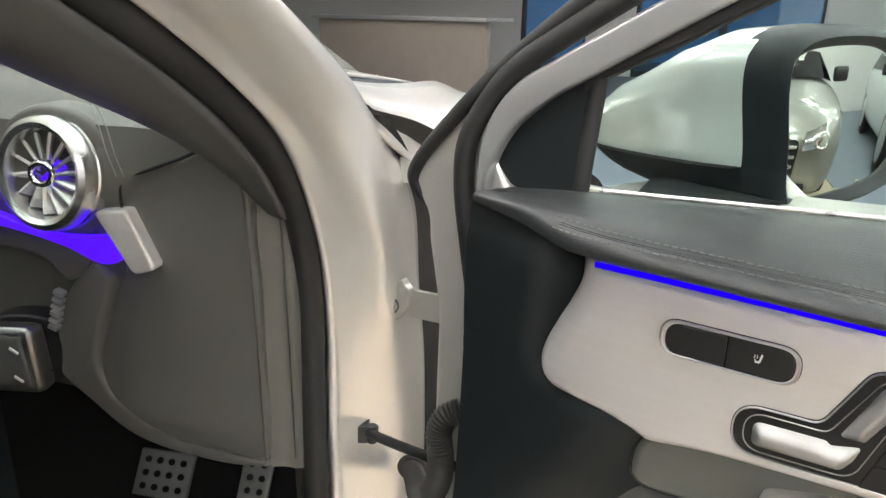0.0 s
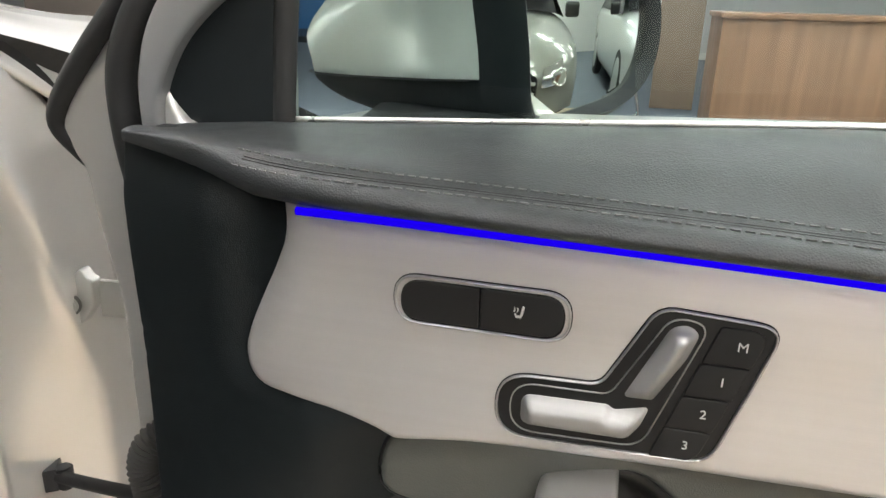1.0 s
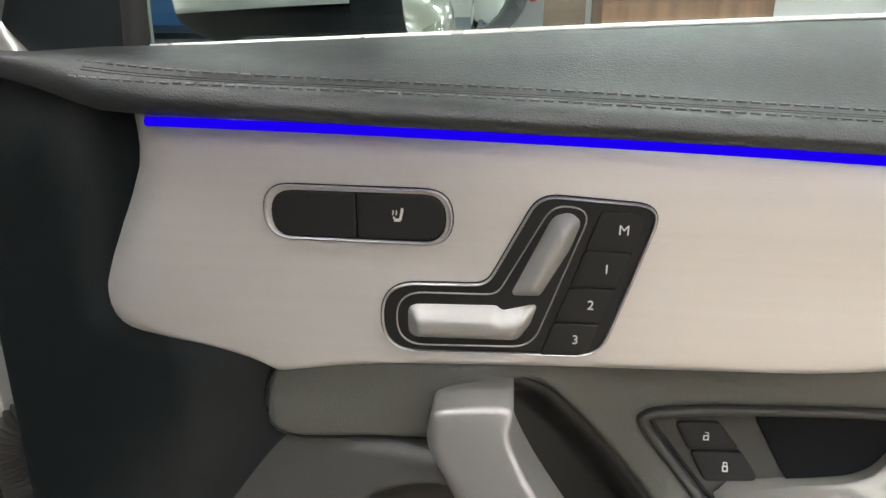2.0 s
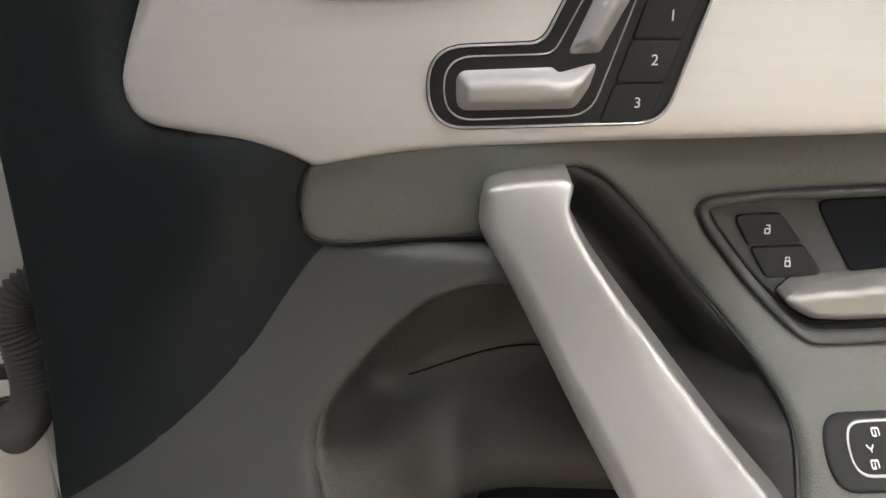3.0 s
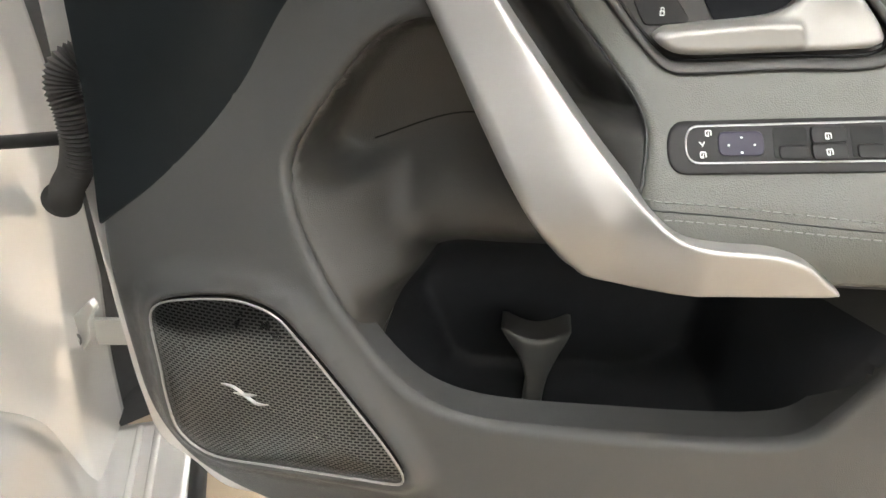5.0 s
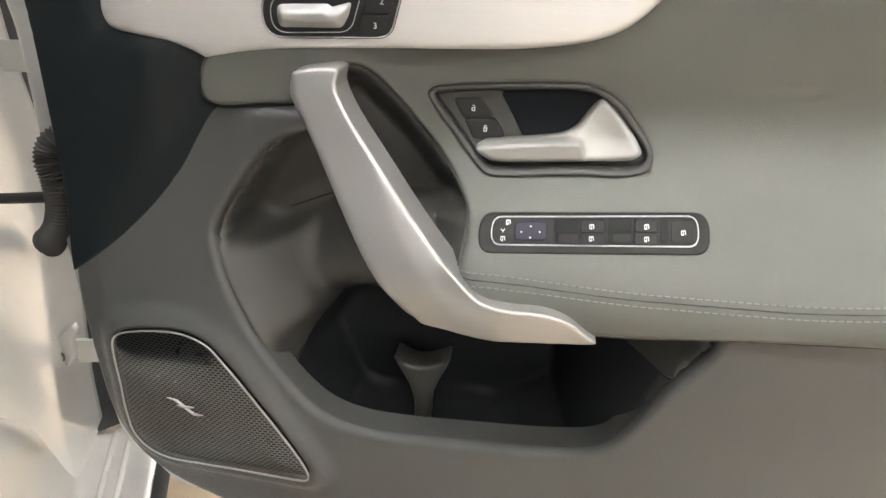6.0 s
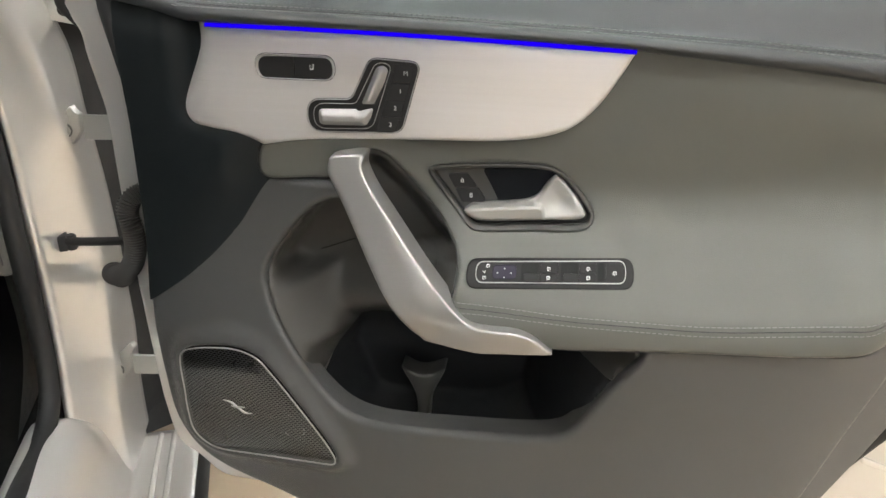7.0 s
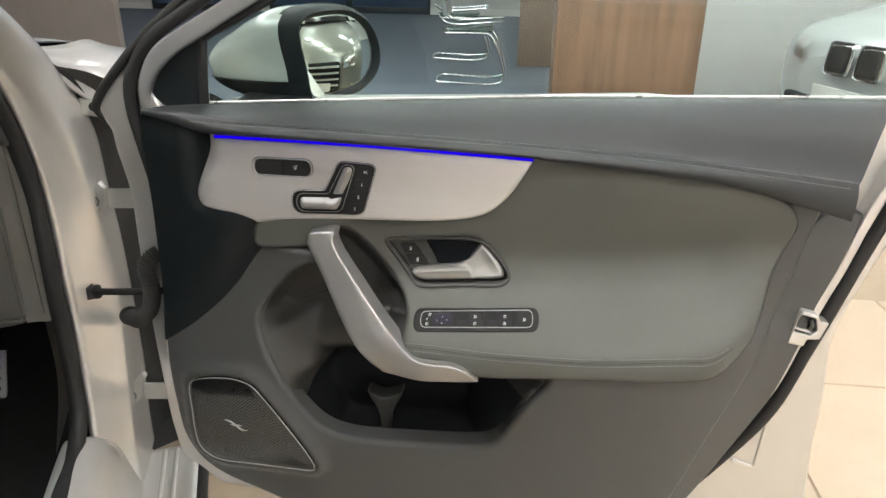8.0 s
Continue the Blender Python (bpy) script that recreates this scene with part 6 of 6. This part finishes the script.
for pts in ([(-0.165, -0.1365, 0.935), (-0.165, -0.126, 0.90), (-0.164, -0.1225, 0.80), (-0.163, -0.1215, 0.68), (-0.160, -0.123, 0.57)], [(-0.142, -0.106, 0.938), (-0.138, -0.098, 0.87), (-0.136, -0.096, 0.75), (-0.135, -0.096, 0.56)]):
    dpart("stitch_line", tube("stitch_line", [W(*p) for p in pts], 0.0011, 6), M_BOOT, "light joint line")
# air vent
vent_o = W(-0.172, -0.350, 0.904)
VT = Matrix.Translation(vent_o) @ Matrix(((RGT[0], 0, -FWD[0], 0), (RGT[1], 0, -FWD[1], 0), (0, 1, 0, 0), (0, 0, 0, 1))) @ pose(0, 0, 0, -8, -6, 0)
bm = bmesh.new()
prof = [(0.047, -0.024), (0.047, 0.004), (0.049, 0.010), (0.055, 0.013), (0.061, 0.009), (0.0635, 0.000), (0.0635, -0.006), (0.061, -0.008), (0.0635, -0.010), (0.0635, -0.035)]
N = 56
rings = [[bm.verts.new((r * math.cos(2 * math.pi * i / N), r * math.sin(2 * math.pi * i / N), h)) for i in range(N)] for r, h in prof]
for a, b in zip(rings, rings[1:]):
    for i in range(N):
        bm.faces.new((a[i], a[(i + 1) % N], b[(i + 1) % N], b[i]))
bmesh.ops.recalc_face_normals(bm, faces=bm.faces)
bmesh.ops.transform(bm, matrix=VT, verts=bm.verts)
vent = dpart("air_vent", bm_mesh("air_vent", bm), mat("vent_chrome", (0.78, 0.78, 0.77), 0.26, 1.0, vary=0.02, rough_vary=0.02), "round turbine air vent with chrome ring")
dpart("vent_bowl", disc("vent_bowl", 0.047, 0.004, 0, 40, VT @ pose(0, 0, -0.026)), M_GLOW, "violet-lit vent bowl", vent)
dpart("vent_liner", disc("vent_liner", 0.044, 0.010, 0.002, 40, VT @ pose(0, 0, -0.020)), M_BLACK, "black inner disc", vent)
for i in range(14):
    dpart("vent_blade", box("vent_blade", 0.030, 0.0036, 0.013, 0.0012, VT @ pose(0, 0, 0, 0, 0, 360 / 14 * i + 8) @ pose(0.030, 0, -0.004, 28, 6, 0)), M_SATIN, "", vent)
dpart("vent_light", disc("vent_light", 0.020, 0.006, 0.002, 32, VT @ pose(0, 0, -0.010)), M_GLOW, "violet ring behind the hub", vent)
dpart("vent_hub", tube("vent_hub", [tuple(VT @ Vector((0.0145 * math.cos(a) - 0.002, 0.0115 * math.sin(a), 0.004))) for a in np.linspace(0, 2 * math.pi, 17)[:-1]], 0.0042, 10, closed=True, smooth=2), M_CHROME, "chrome vent hub", vent)
dpart("vent_collar", patch("vent_collar", catmull([(-0.350 + 0.079 * math.cos(a), 0.903 + 0.074 * math.sin(a)) for a in np.linspace(0, 2 * math.pi, 21)[:-1]], 4), lambda r, z: -0.158 + 0 * r, 0.008, 0.03, 0.012, place=face), M_DASH, "dark leather collar round the vent")
dpart("inlay", patch("inlay", rounded([(-0.298, 0.866), (-0.258, 0.871), (-0.229, 0.805), (-0.258, 0.796)], [0.002, 0.002, 0.006, 0.010]), lambda r, z: -0.176 + 0 * r, 0.004, 0.03, 0.008, place=face), M_ALU, "light metal inlay end")
dpart("light_bowl", patch("light_bowl", catmull([(-0.50, 0.862), (-0.42, 0.848), (-0.380, 0.835), (-0.330, 0.832), (-0.275, 0.833), (-0.280, 0.808), (-0.303, 0.802), (-0.345, 0.818), (-0.40, 0.832), (-0.46, 0.842), (-0.50, 0.845)], 6), lambda r, z: -0.166 + 0 * r, 0.002, 0.01, 0.01, place=face), M_GLOW, "violet ambient light under the vent")
# defroster grille
dpart("defroster_well", surface("defroster_well", [[W(-0.02, -0.325, 0.9915), W(0.06, -0.30, 0.9915)], [W(0.10, -0.42, 0.9945), W(0.20, -0.40, 0.9945)]], 2, 2), M_VOID, "dark defroster opening")
for i in range(6):
    dpart("defroster_slat", tube("defroster_slat", [W(-0.012 + 0.022 * i, -0.335 - 0.0165 * i, 0.9950), W(0.066 + 0.024 * i, -0.310 - 0.0165 * i, 0.9950)], 0.0026, 6), M_BLACK)

# steering column cover and wheel rim, partly seen
wheel = thing("steering_wheel", "black leather steering wheel with silver spoke keys", "steering wheel", at=W(-0.36, -0.50, 0.80))
wo_ = Matrix.Translation(W(-0.36, -0.50, 0.80)).inverted()
WM = CAR @ Matrix.Translation((-0.50, -0.36, 0.80)) @ pose(0, 0, 0, 68)
ringp = [tuple(WM @ Vector((0.185 * math.cos(a), 0.185 * math.sin(a), 0))) for a in np.linspace(0, 2 * math.pi, 33)[:-1]]
me = tube("rim", ringp, 0.0155, 12, closed=True, smooth=2)
me.transform(wo_)
part("rim", me, M_LEATHER, wheel)
me = box("hub", 0.15, 0.11, 0.05, 0.02, WM @ pose(0, 0, 0), 4)
me.transform(wo_)
part("hub", me, M_LEATHER, wheel)
for sgn in (-1, 1):
    me = box("spoke", 0.11, 0.05, 0.02, 0.008, WM @ pose(0.12 * sgn, -0.01, 0.004), 3)
    me.transform(wo_)
    sp = part("spoke", me, M_BLACK, wheel)
    me = box("spoke_keys", 0.06, 0.046, 0.024, 0.006, WM @ pose(0.115 * sgn, -0.005, 0.006), 3)
    me.transform(wo_)
    part("spoke_keys", me, M_SATIN, sp, "silver edged key block")

# pedals
for (f, r, z, w, h) in ((0.16, -0.50, 0.27, 0.11, 0.085), (0.20, -0.335, 0.26, 0.06, 0.13)):
    pd = thing("pedal", "studded stainless steel pedal under the dashboard", "pedal", "pedals", at=W(f, r, z))
    po = Matrix.Translation(W(f, r, z)).inverted()
    PM = CAR @ Matrix.Translation((r, f, z)) @ pose(0, 0, 0, -35)
    me = box("pad", w, 0.012, h, 0.004, PM)
    me.transform(po)
    pad = part("pad", me, M_PEDAL, pd)
    for i in range(int(w / 0.024)):
        for j in range(int(h / 0.024)):
            me = disc("stud", 0.006, 0.006, 0.001, 10, PM @ pose(-w / 2 + 0.02 + i * 0.024, -0.007, -h / 2 + 0.018 + j * 0.024, 90))
            me.transform(po)
            part("stud", me, M_RUBBER, pad, "black rubber stud" if i + j == 0 else "")
    me = tube("lever", [W(f + 0.02, r, z), W(f + 0.10, r, z + 0.14), W(f + 0.10, r, z + 0.3)], 0.010, 8)
    me.transform(po)
    part("lever", me, M_BLACK, pd)
# footwell floor and bulkhead
foot = sub("footwell", "black carpeted footwell under the dashboard", W(0.0, -0.5, 0.2))
fo = Matrix.Translation(W(0.0, -0.5, 0.2)).inverted()
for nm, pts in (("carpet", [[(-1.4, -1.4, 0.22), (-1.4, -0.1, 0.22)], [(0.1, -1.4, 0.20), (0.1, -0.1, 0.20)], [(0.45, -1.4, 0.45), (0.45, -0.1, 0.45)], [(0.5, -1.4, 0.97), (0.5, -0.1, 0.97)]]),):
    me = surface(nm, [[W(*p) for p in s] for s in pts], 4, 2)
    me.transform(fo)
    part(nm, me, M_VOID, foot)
# unseen cabin boxes, added so the door reflects a dark interior
cabin = sub("cabin", "unseen car cabin, plain dark boxes added for the door's reflections", W(-0.8, -0.8, 0.2))
co = Matrix.Translation(W(-0.8, -0.8, 0.2)).inverted()
for nm, (sx, sy, sz), (r, f, z) in (("side_lining", (0.06, 2.2, 0.80), (-1.50, -0.9, 0.60)), ("rear_lining", (1.4, 0.06, 1.10), (-0.8, -1.85, 0.75)), ("roof_lining", (1.3, 1.5, 0.02), (-0.75, -1.45, 1.40)), ("tunnel", (0.25, 1.8, 0.40), (-0.78, -0.9, 0.42)), ("seat_block", (0.50, 0.50, 0.24), (-0.42, -0.85, 0.42))):
    me = box(nm, sx, sy, sz, 0.02, CAR @ pose(r, f, z))
    me.transform(co)
    part(nm, me, M_FRONT, cabin)
ws = sub("windscreen", "clear windscreen above the dashboard", W(0.3, -0.7, 1.0))
me = surface("glass", [[W(*p) for p in s] for s in [[(0.48, -1.45, 1.0), (0.50, -0.8, 1.0), (0.35, -0.15, 0.99)], [(-0.15, -1.40, 1.22), (-0.15, -0.8, 1.23), (-0.20, -0.13, 1.15)], [(-0.7, -1.3, 1.40), (-0.7, -0.8, 1.42), (-0.62, -0.14, 1.30)]]], 6, 6)
me.transform(Matrix.Translation(W(0.3, -0.7, 1.0)).inverted())
gl = part("glass", me, M_GLASS, ws)
gl.visible_shadow = False
roof = sub("roof", "silver car roof above the cabin", W(-1.2, -0.7, 1.42))
me = surface("panel", [[W(f, -1.36, z - 0.03), W(f, -0.75, z + 0.01), W(f, -0.14, z - 0.03)] for f, z in ((-0.66, 1.395), (-1.2, 1.445), (-2.0, 1.43), (-2.6, 1.33), (-3.0, 1.02))], 5, 6)
me.transform(Matrix.Translation(W(-1.2, -0.7, 1.42)).inverted())
thick(part("panel", me, M_PAINT, roof), 0.02, 1)
# the rest of the bodywork, which closes the car
SECTION = ((0.06, 0.95), (0.105, 0.80), (0.115, 0.50), (0.10, 0.20))
for side, name in ((1, "rear_side"), (-1, "far_side")):
    rows = []
    for f, tuck, drop in ((-1.12 if side > 0 else 1.0, 0.0, 0.0), (-1.6, 0.0, 0.0), (-2.5, 0.0, 0.0), (-2.95, 0.05, 0.02), (-3.08, 0.20, 0.06)):
        rows.append([W(f, (r - tuck) if side > 0 else -1.5 - r + tuck, z - (drop if z > 0.6 else -drop) - (0.16 if f > 0.5 and z > 0.7 else 0)) for r, z in SECTION])
    thick(part(name, surface(name, rows, 5, 5), M_PAINT, car, "silver painted side of the body"), 0.008, 1)
    rows = [[W(f, w if side > 0 else -1.5 - w, z) for w, z in ((0.06, 0.95), (-0.125, top - 0.075))] for f, top in ((-1.15 if side > 0 else -0.15, 1.40 if side > 0 else 1.10), (-1.6, 1.42), (-2.3, 1.37), (-2.8, 1.15))]
    part("side_glass", surface("side_glass", rows, 5, 3), M_GLOSS, car, "dark side glass")
part("tail", surface("tail", [[W(-3.08, r, 1.0), W(-3.16, r, 0.75), W(-3.15, r, 0.5), W(-3.08, r, 0.22)] for r in (-1.42, -0.75, -0.08)], 4, 4), M_PAINT, car, "silver tail of the car")
part("nose", surface("nose", [[W(1.08 + b, r, 0.86), W(1.24 + b, r, 0.66), W(1.26 + b, r, 0.45), W(1.2 + b, r, 0.2)] for r, b in ((-1.5, -0.2), (-1.1, -0.02), (-0.75, 0.0), (-0.4, -0.02), (0.0, -0.2))], 4, 4), M_PAINT, car, "silver nose of the car")
for f in (0.72, -2.15):
    for r in (0.0, -1.5):
        wh = sub("wheel", "black tyre on a silver rim", W(f, r, 0.32))
        turn = Matrix(CAR)
        turn.translation = (0, 0, 0)
        part("tyre", disc("tyre", 0.32, 0.20, 0.03, 36, turn @ pose(0, 0, 0, 0, 90)), M_RUBBER, wh)
        part("rim", disc("rim", 0.22, 0.22, 0.008, 24, turn @ pose(0, 0, 0, 0, 90)), M_SATIN, wh, "silver alloy rim")

# ---------------------------------------------------------------- things beyond the window
counter = thing("counter", "walnut wood reception counter with a thin top", "counter", at=(0.997, 5.2, 0))
part("body", box("body", 1.03, 0.7, 0.93, 0.004, pose(0, 0, 0.465)), M_WOOD, counter)
part("top", box("top", 1.06, 0.76, 0.03, 0.004, pose(0, 0, 0.945)), M_WOOD, counter)
board = thing("brown_screen", "narrow brown wooden screen beside the counter", "screen", at=(0.40, 7.4, 0))
part("panel", box("panel", 0.40, 0.05, 1.2, 0.004, pose(0, 0, 0.62)), M_BROWN, board)
simple("wall_column", 2.54, 0.3, room_h, (3.03, 6.15, room_h / 2), M_WALL, "white painted wall beside the counter", "wall")

# cantilever chair of bent chrome tube
chair = thing("cantilever_chair", "chrome tube cantilever chair with a dark seat on the carpet", "chair", "chrome chairs on the carpet", at=(-0.25, 6.48, 0))
tubep = [(-0.30, -0.2, 0.02), (0.28, -0.2, 0.02), (0.33, -0.2, 0.06), (0.20, -0.2, 0.45), (0.12, -0.2, 0.47), (-0.22, -0.2, 0.47)]
for y in (-0.22, 0.22):
    part("frame_side", tube("frame_side", [(a, y, c) for a, _, c in tubep], 0.0125, 8), M_CHROME, chair)
part("frame_base", tube("frame_base", [(-0.30, -0.22, 0.02), (-0.33, 0.0, 0.02), (-0.30, 0.22, 0.02)], 0.0125, 8), M_CHROME, chair)
part("armrest", tube("armrest", [(-0.28, -0.24, 0.62), (-0.2, -0.24, 0.56), (0.30, -0.24, 0.58)], 0.0125, 8), M_CHROME, chair)
part("armrest", tube("armrest", [(-0.28, 0.24, 0.62), (-0.2, 0.24, 0.56), (0.30, 0.24, 0.58)], 0.0125, 8), M_CHROME, chair)
part("seat", box("seat", 0.46, 0.44, 0.04, 0.015, pose(-0.02, 0, 0.50)), M_GLASS, chair)
part("backrest", box("backrest", 0.04, 0.44, 0.36, 0.012, pose(-0.26, 0, 0.80, 0, -12)), M_SATIN, chair)
copy_thing(chair, Matrix.Translation((-0.48, 8.05, 0)))

desk = thing("reception_desk", "grey-brown reception desk with metal-edged top", "desk", at=(-4.9, 6.4, 0))
part("front", box("front", 2.4, 0.08, 1.02, 0.004, pose(0, 0, 0.53, 0, 0, -4)), M_DESK, desk)
part("top", box("top", 2.5, 0.5, 0.04, 0.006, pose(0, 0.15, 1.06, 0, 0, -4)), M_SATIN, desk)

ext = thing("fire_extinguisher", "red fire extinguisher on the wall", "extinguisher", at=(0.2, 13.92, 0.75))
part("cylinder", disc("cylinder", 0.08, 0.5, 0.02, 20, pose(0, 0, 0.25)), mat("red_enamel", (0.5, 0.03, 0.03), 0.3), ext)
part("valve", disc("valve", 0.025, 0.08, 0.004, 12, pose(0, 0, 0.54)), M_BLACK, ext)

# parked cars: seen in the wing mirror and past the counter
def parked_car(label, body_mat, at, turn, grille):
    """Nose towards local -y; x across, z up."""
    c = thing("parked_car", label, "car", "parked showroom cars", at=at)
    c.rotation_euler = (0, 0, radians(turn))
    #        y      half   sill  belt   belt inset  bonnet or roof
    rows = [(-0.02, 0.45, 0.30, 0.52, 0.90, 0.62), (0.05, 0.68, 0.22, 0.60, 0.90, 0.72), (0.22, 0.82, 0.20, 0.68, 0.92, 0.80), (0.6, 0.89, 0.20, 0.76, 0.92, 0.88), (1.25, 0.90, 0.20, 0.86, 0.90, 0.98),
            (3.9, 0.89, 0.20, 0.92, 0.90, 1.0), (4.3, 0.82, 0.22, 0.90, 0.88, 1.0), (4.4, 0.70, 0.30, 0.80, 0.85, 0.92)]
    secs = []
    for y, h, lo, belt, ins, top in rows:
        half = [(0, lo), (h * 0.8, lo), (h * 0.97, lo + 0.1), (h, (lo + belt) / 2), (h * 0.985, belt - 0.04), (h * ins, belt + 0.04), (h * 0.55, top - 0.02), (0, top)]
        secs.append([(x, y, z) for x, z in half] + [(-x, y, z) for x, z in half[-2:0:-1]])
    rings = []
    for s in secs:
        rings.append(catmull(s, 3))
    cols = [catmull([r[j] for r in rings], 5, False) for j in range(len(rings[0]))]
    V = [cols[j][i] for i in range(len(cols[0])) for j in range(len(cols))]
    n, m = len(cols), len(cols[0])
    F = [(i * n + j, i * n + (j + 1) % n, (i + 1) * n + (j + 1) % n, (i + 1) * n + j) for i in range(m - 1) for j in range(n)] + [tuple(range(n)), tuple(range((m - 1) * n, m * n))]
    part("body", to_mesh("body", V, F, 45), body_mat, c)
    cab = [[(-0.72, 1.15, 0.95), (0.0, 1.05, 1.0), (0.72, 1.15, 0.95)], [(-0.62, 1.75, 1.33), (0.0, 1.68, 1.37), (0.62, 1.75, 1.33)]]
    part("windscreen", surface("windscreen", cab, 4, 6), M_GLOSS, c, "dark windscreen")
    part("roof", surface("roof", [[(-0.62, 1.75, 1.33), (0.0, 1.68, 1.37), (0.62, 1.75, 1.33)], [(-0.62, 2.6, 1.39), (0.0, 2.6, 1.44), (0.62, 2.6, 1.39)], [(-0.60, 3.4, 1.30), (0.0, 3.45, 1.34), (0.60, 3.4, 1.30)], [(-0.66, 4.1, 0.99), (0.0, 4.2, 1.0), (0.66, 4.1, 0.99)]], 5, 6), body_mat, c)
    for sg in (-1, 1):
        part("side_window", surface("side_window", [[(sg * 0.83, 1.2, 0.92), (sg * 0.62, 1.78, 1.32)], [(sg * 0.84, 2.6, 0.95), (sg * 0.63, 2.6, 1.38)], [(sg * 0.80, 4.0, 0.97), (sg * 0.60, 3.4, 1.29)]], 5, 3), M_GLOSS, c)
        part("wing_mirror", box("wing_mirror", 0.20, 0.11, 0.13, 0.04, pose(sg * 0.98, 1.35, 0.98), 3), M_BLACK, c, "black wing mirror")
        light = part("headlight", surface("headlight", [[(sg * (0.43 + 0.40 * u), -0.045 + 0.05 * u + 0.30 * u * u, 0.56 + 0.04 * u), (sg * (0.43 + 0.41 * u), -0.045 + 0.07 * u + 0.32 * u * u, 0.62 + 0.06 * u), (sg * (0.44 + 0.39 * u), 0.01 + 0.09 * u + 0.32 * u * u, 0.67 + 0.09 * u)] for u in (0, 0.25, 0.5, 0.75, 1.0)], 3, 4), M_CHROME if grille != "twin" else M_SATIN, c, "clear silvery headlight")
        if grille != "twin":
            part("lamp_ring", tube("lamp_ring", [(sg * 0.60 + 0.055 * math.cos(q), -0.02 + 0.06 * sg * 0.055 * math.cos(q), 0.625 + 0.05 * math.sin(q)) for q in np.linspace(0, 2 * math.pi, 13)[:-1]], 0.008, 6, closed=True, smooth=2), M_CHROME, light, "bright lamp ring")
        for y in (0.85, 3.55):
            wh = part("wheel", disc("wheel", 0.32, 0.21, 0.03, 32, pose(sg * 0.80, y, 0.32, 0, 90)), M_RUBBER, c, "black tyre")
            part("rim", disc("rim", 0.22, 0.02, 0.006, 24, pose(sg * 0.905, y, 0.32, 0, 90)), M_SATIN, wh, "silver alloy rim")
    if grille == "twin":
        for sg in (-1, 1):
            k = part("kidney", box("kidney", 0.20, 0.05, 0.20, 0.045, pose(sg * 0.115, -0.045, 0.60, -8), 4), M_CHROME, c, "chrome framed dark grille half")
            part("opening", box("opening", 0.175, 0.05, 0.175, 0.04, pose(sg * 0.115, -0.052, 0.60, -8), 4), M_VOID, k)
    else:
        g = part("grille", box("grille", 0.78, 0.06, 0.26, 0.05, pose(0, -0.04, 0.50, -6), 4), M_VOID, c, "dark slatted grille")
        for i in range(4):
            part("slat", box("slat", 0.74, 0.03, 0.018, 0.006, pose(0, -0.072, 0.41 + 0.06 * i)), M_SATIN, g)
    part("intake", box("intake", 1.1, 0.06, 0.10, 0.03, pose(0, -0.01, 0.30), 3), M_VOID, c, "black lower air intake")
    part("plate", box("plate", 0.5, 0.012, 0.11, 0.004, pose(0, -0.085, 0.38)), M_SKIRT, c)
    return c


M_GREYCAR = mat("grey_car_paint", (0.22, 0.22, 0.20), 0.34, 0.5, coat=0.8, vary=0.02, rough_vary=0.01)
M_WHITECAR = mat("white_car_paint", (0.50, 0.52, 0.52), 0.34, 0.1, coat=0.8, vary=0.02, rough_vary=0.01)
parked_car("dark grey parked car with a slatted grille", M_GREYCAR, (2.15, 1.12, 0), -78, "wide")
parked_car("white parked car with a twin grille by the wall", M_WHITECAR, (2.25, 4.0, 0), -67.6, "twin")

# floor tiles
tile = to_mesh("tile", *(lambda h: ([(-h, -h, -0.006), (h, -h, -0.006), (h, h, -0.006), (-h, h, -0.006), (-h + .003, -h + .003, 0), (h - .003, -h + .003, 0), (h - .003, h - .003, 0), (-h + .003, h - .003, 0)],
    [(4, 5, 6, 7), (0, 1, 5, 4), (1, 2, 6, 5), (2, 3, 7, 6), (3, 0, 4, 7)]))(0.298))
tile.materials.append(M_TILE)
for ix in range(-7, 10):
    for iy in range(-9, 8):
        cx, cy = 0.1 + 0.6 * ix, -2.5 + 0.6 * iy + 0.6 * 0
        if cy + 0.3 < CARPET_Y + 0.01 and cy > -6:
            ob = new("tile", tile)
            ob.location = (cx - floor.location.x, cy - floor.location.y, 0 - floor.location.z)
            ob.parent = floor
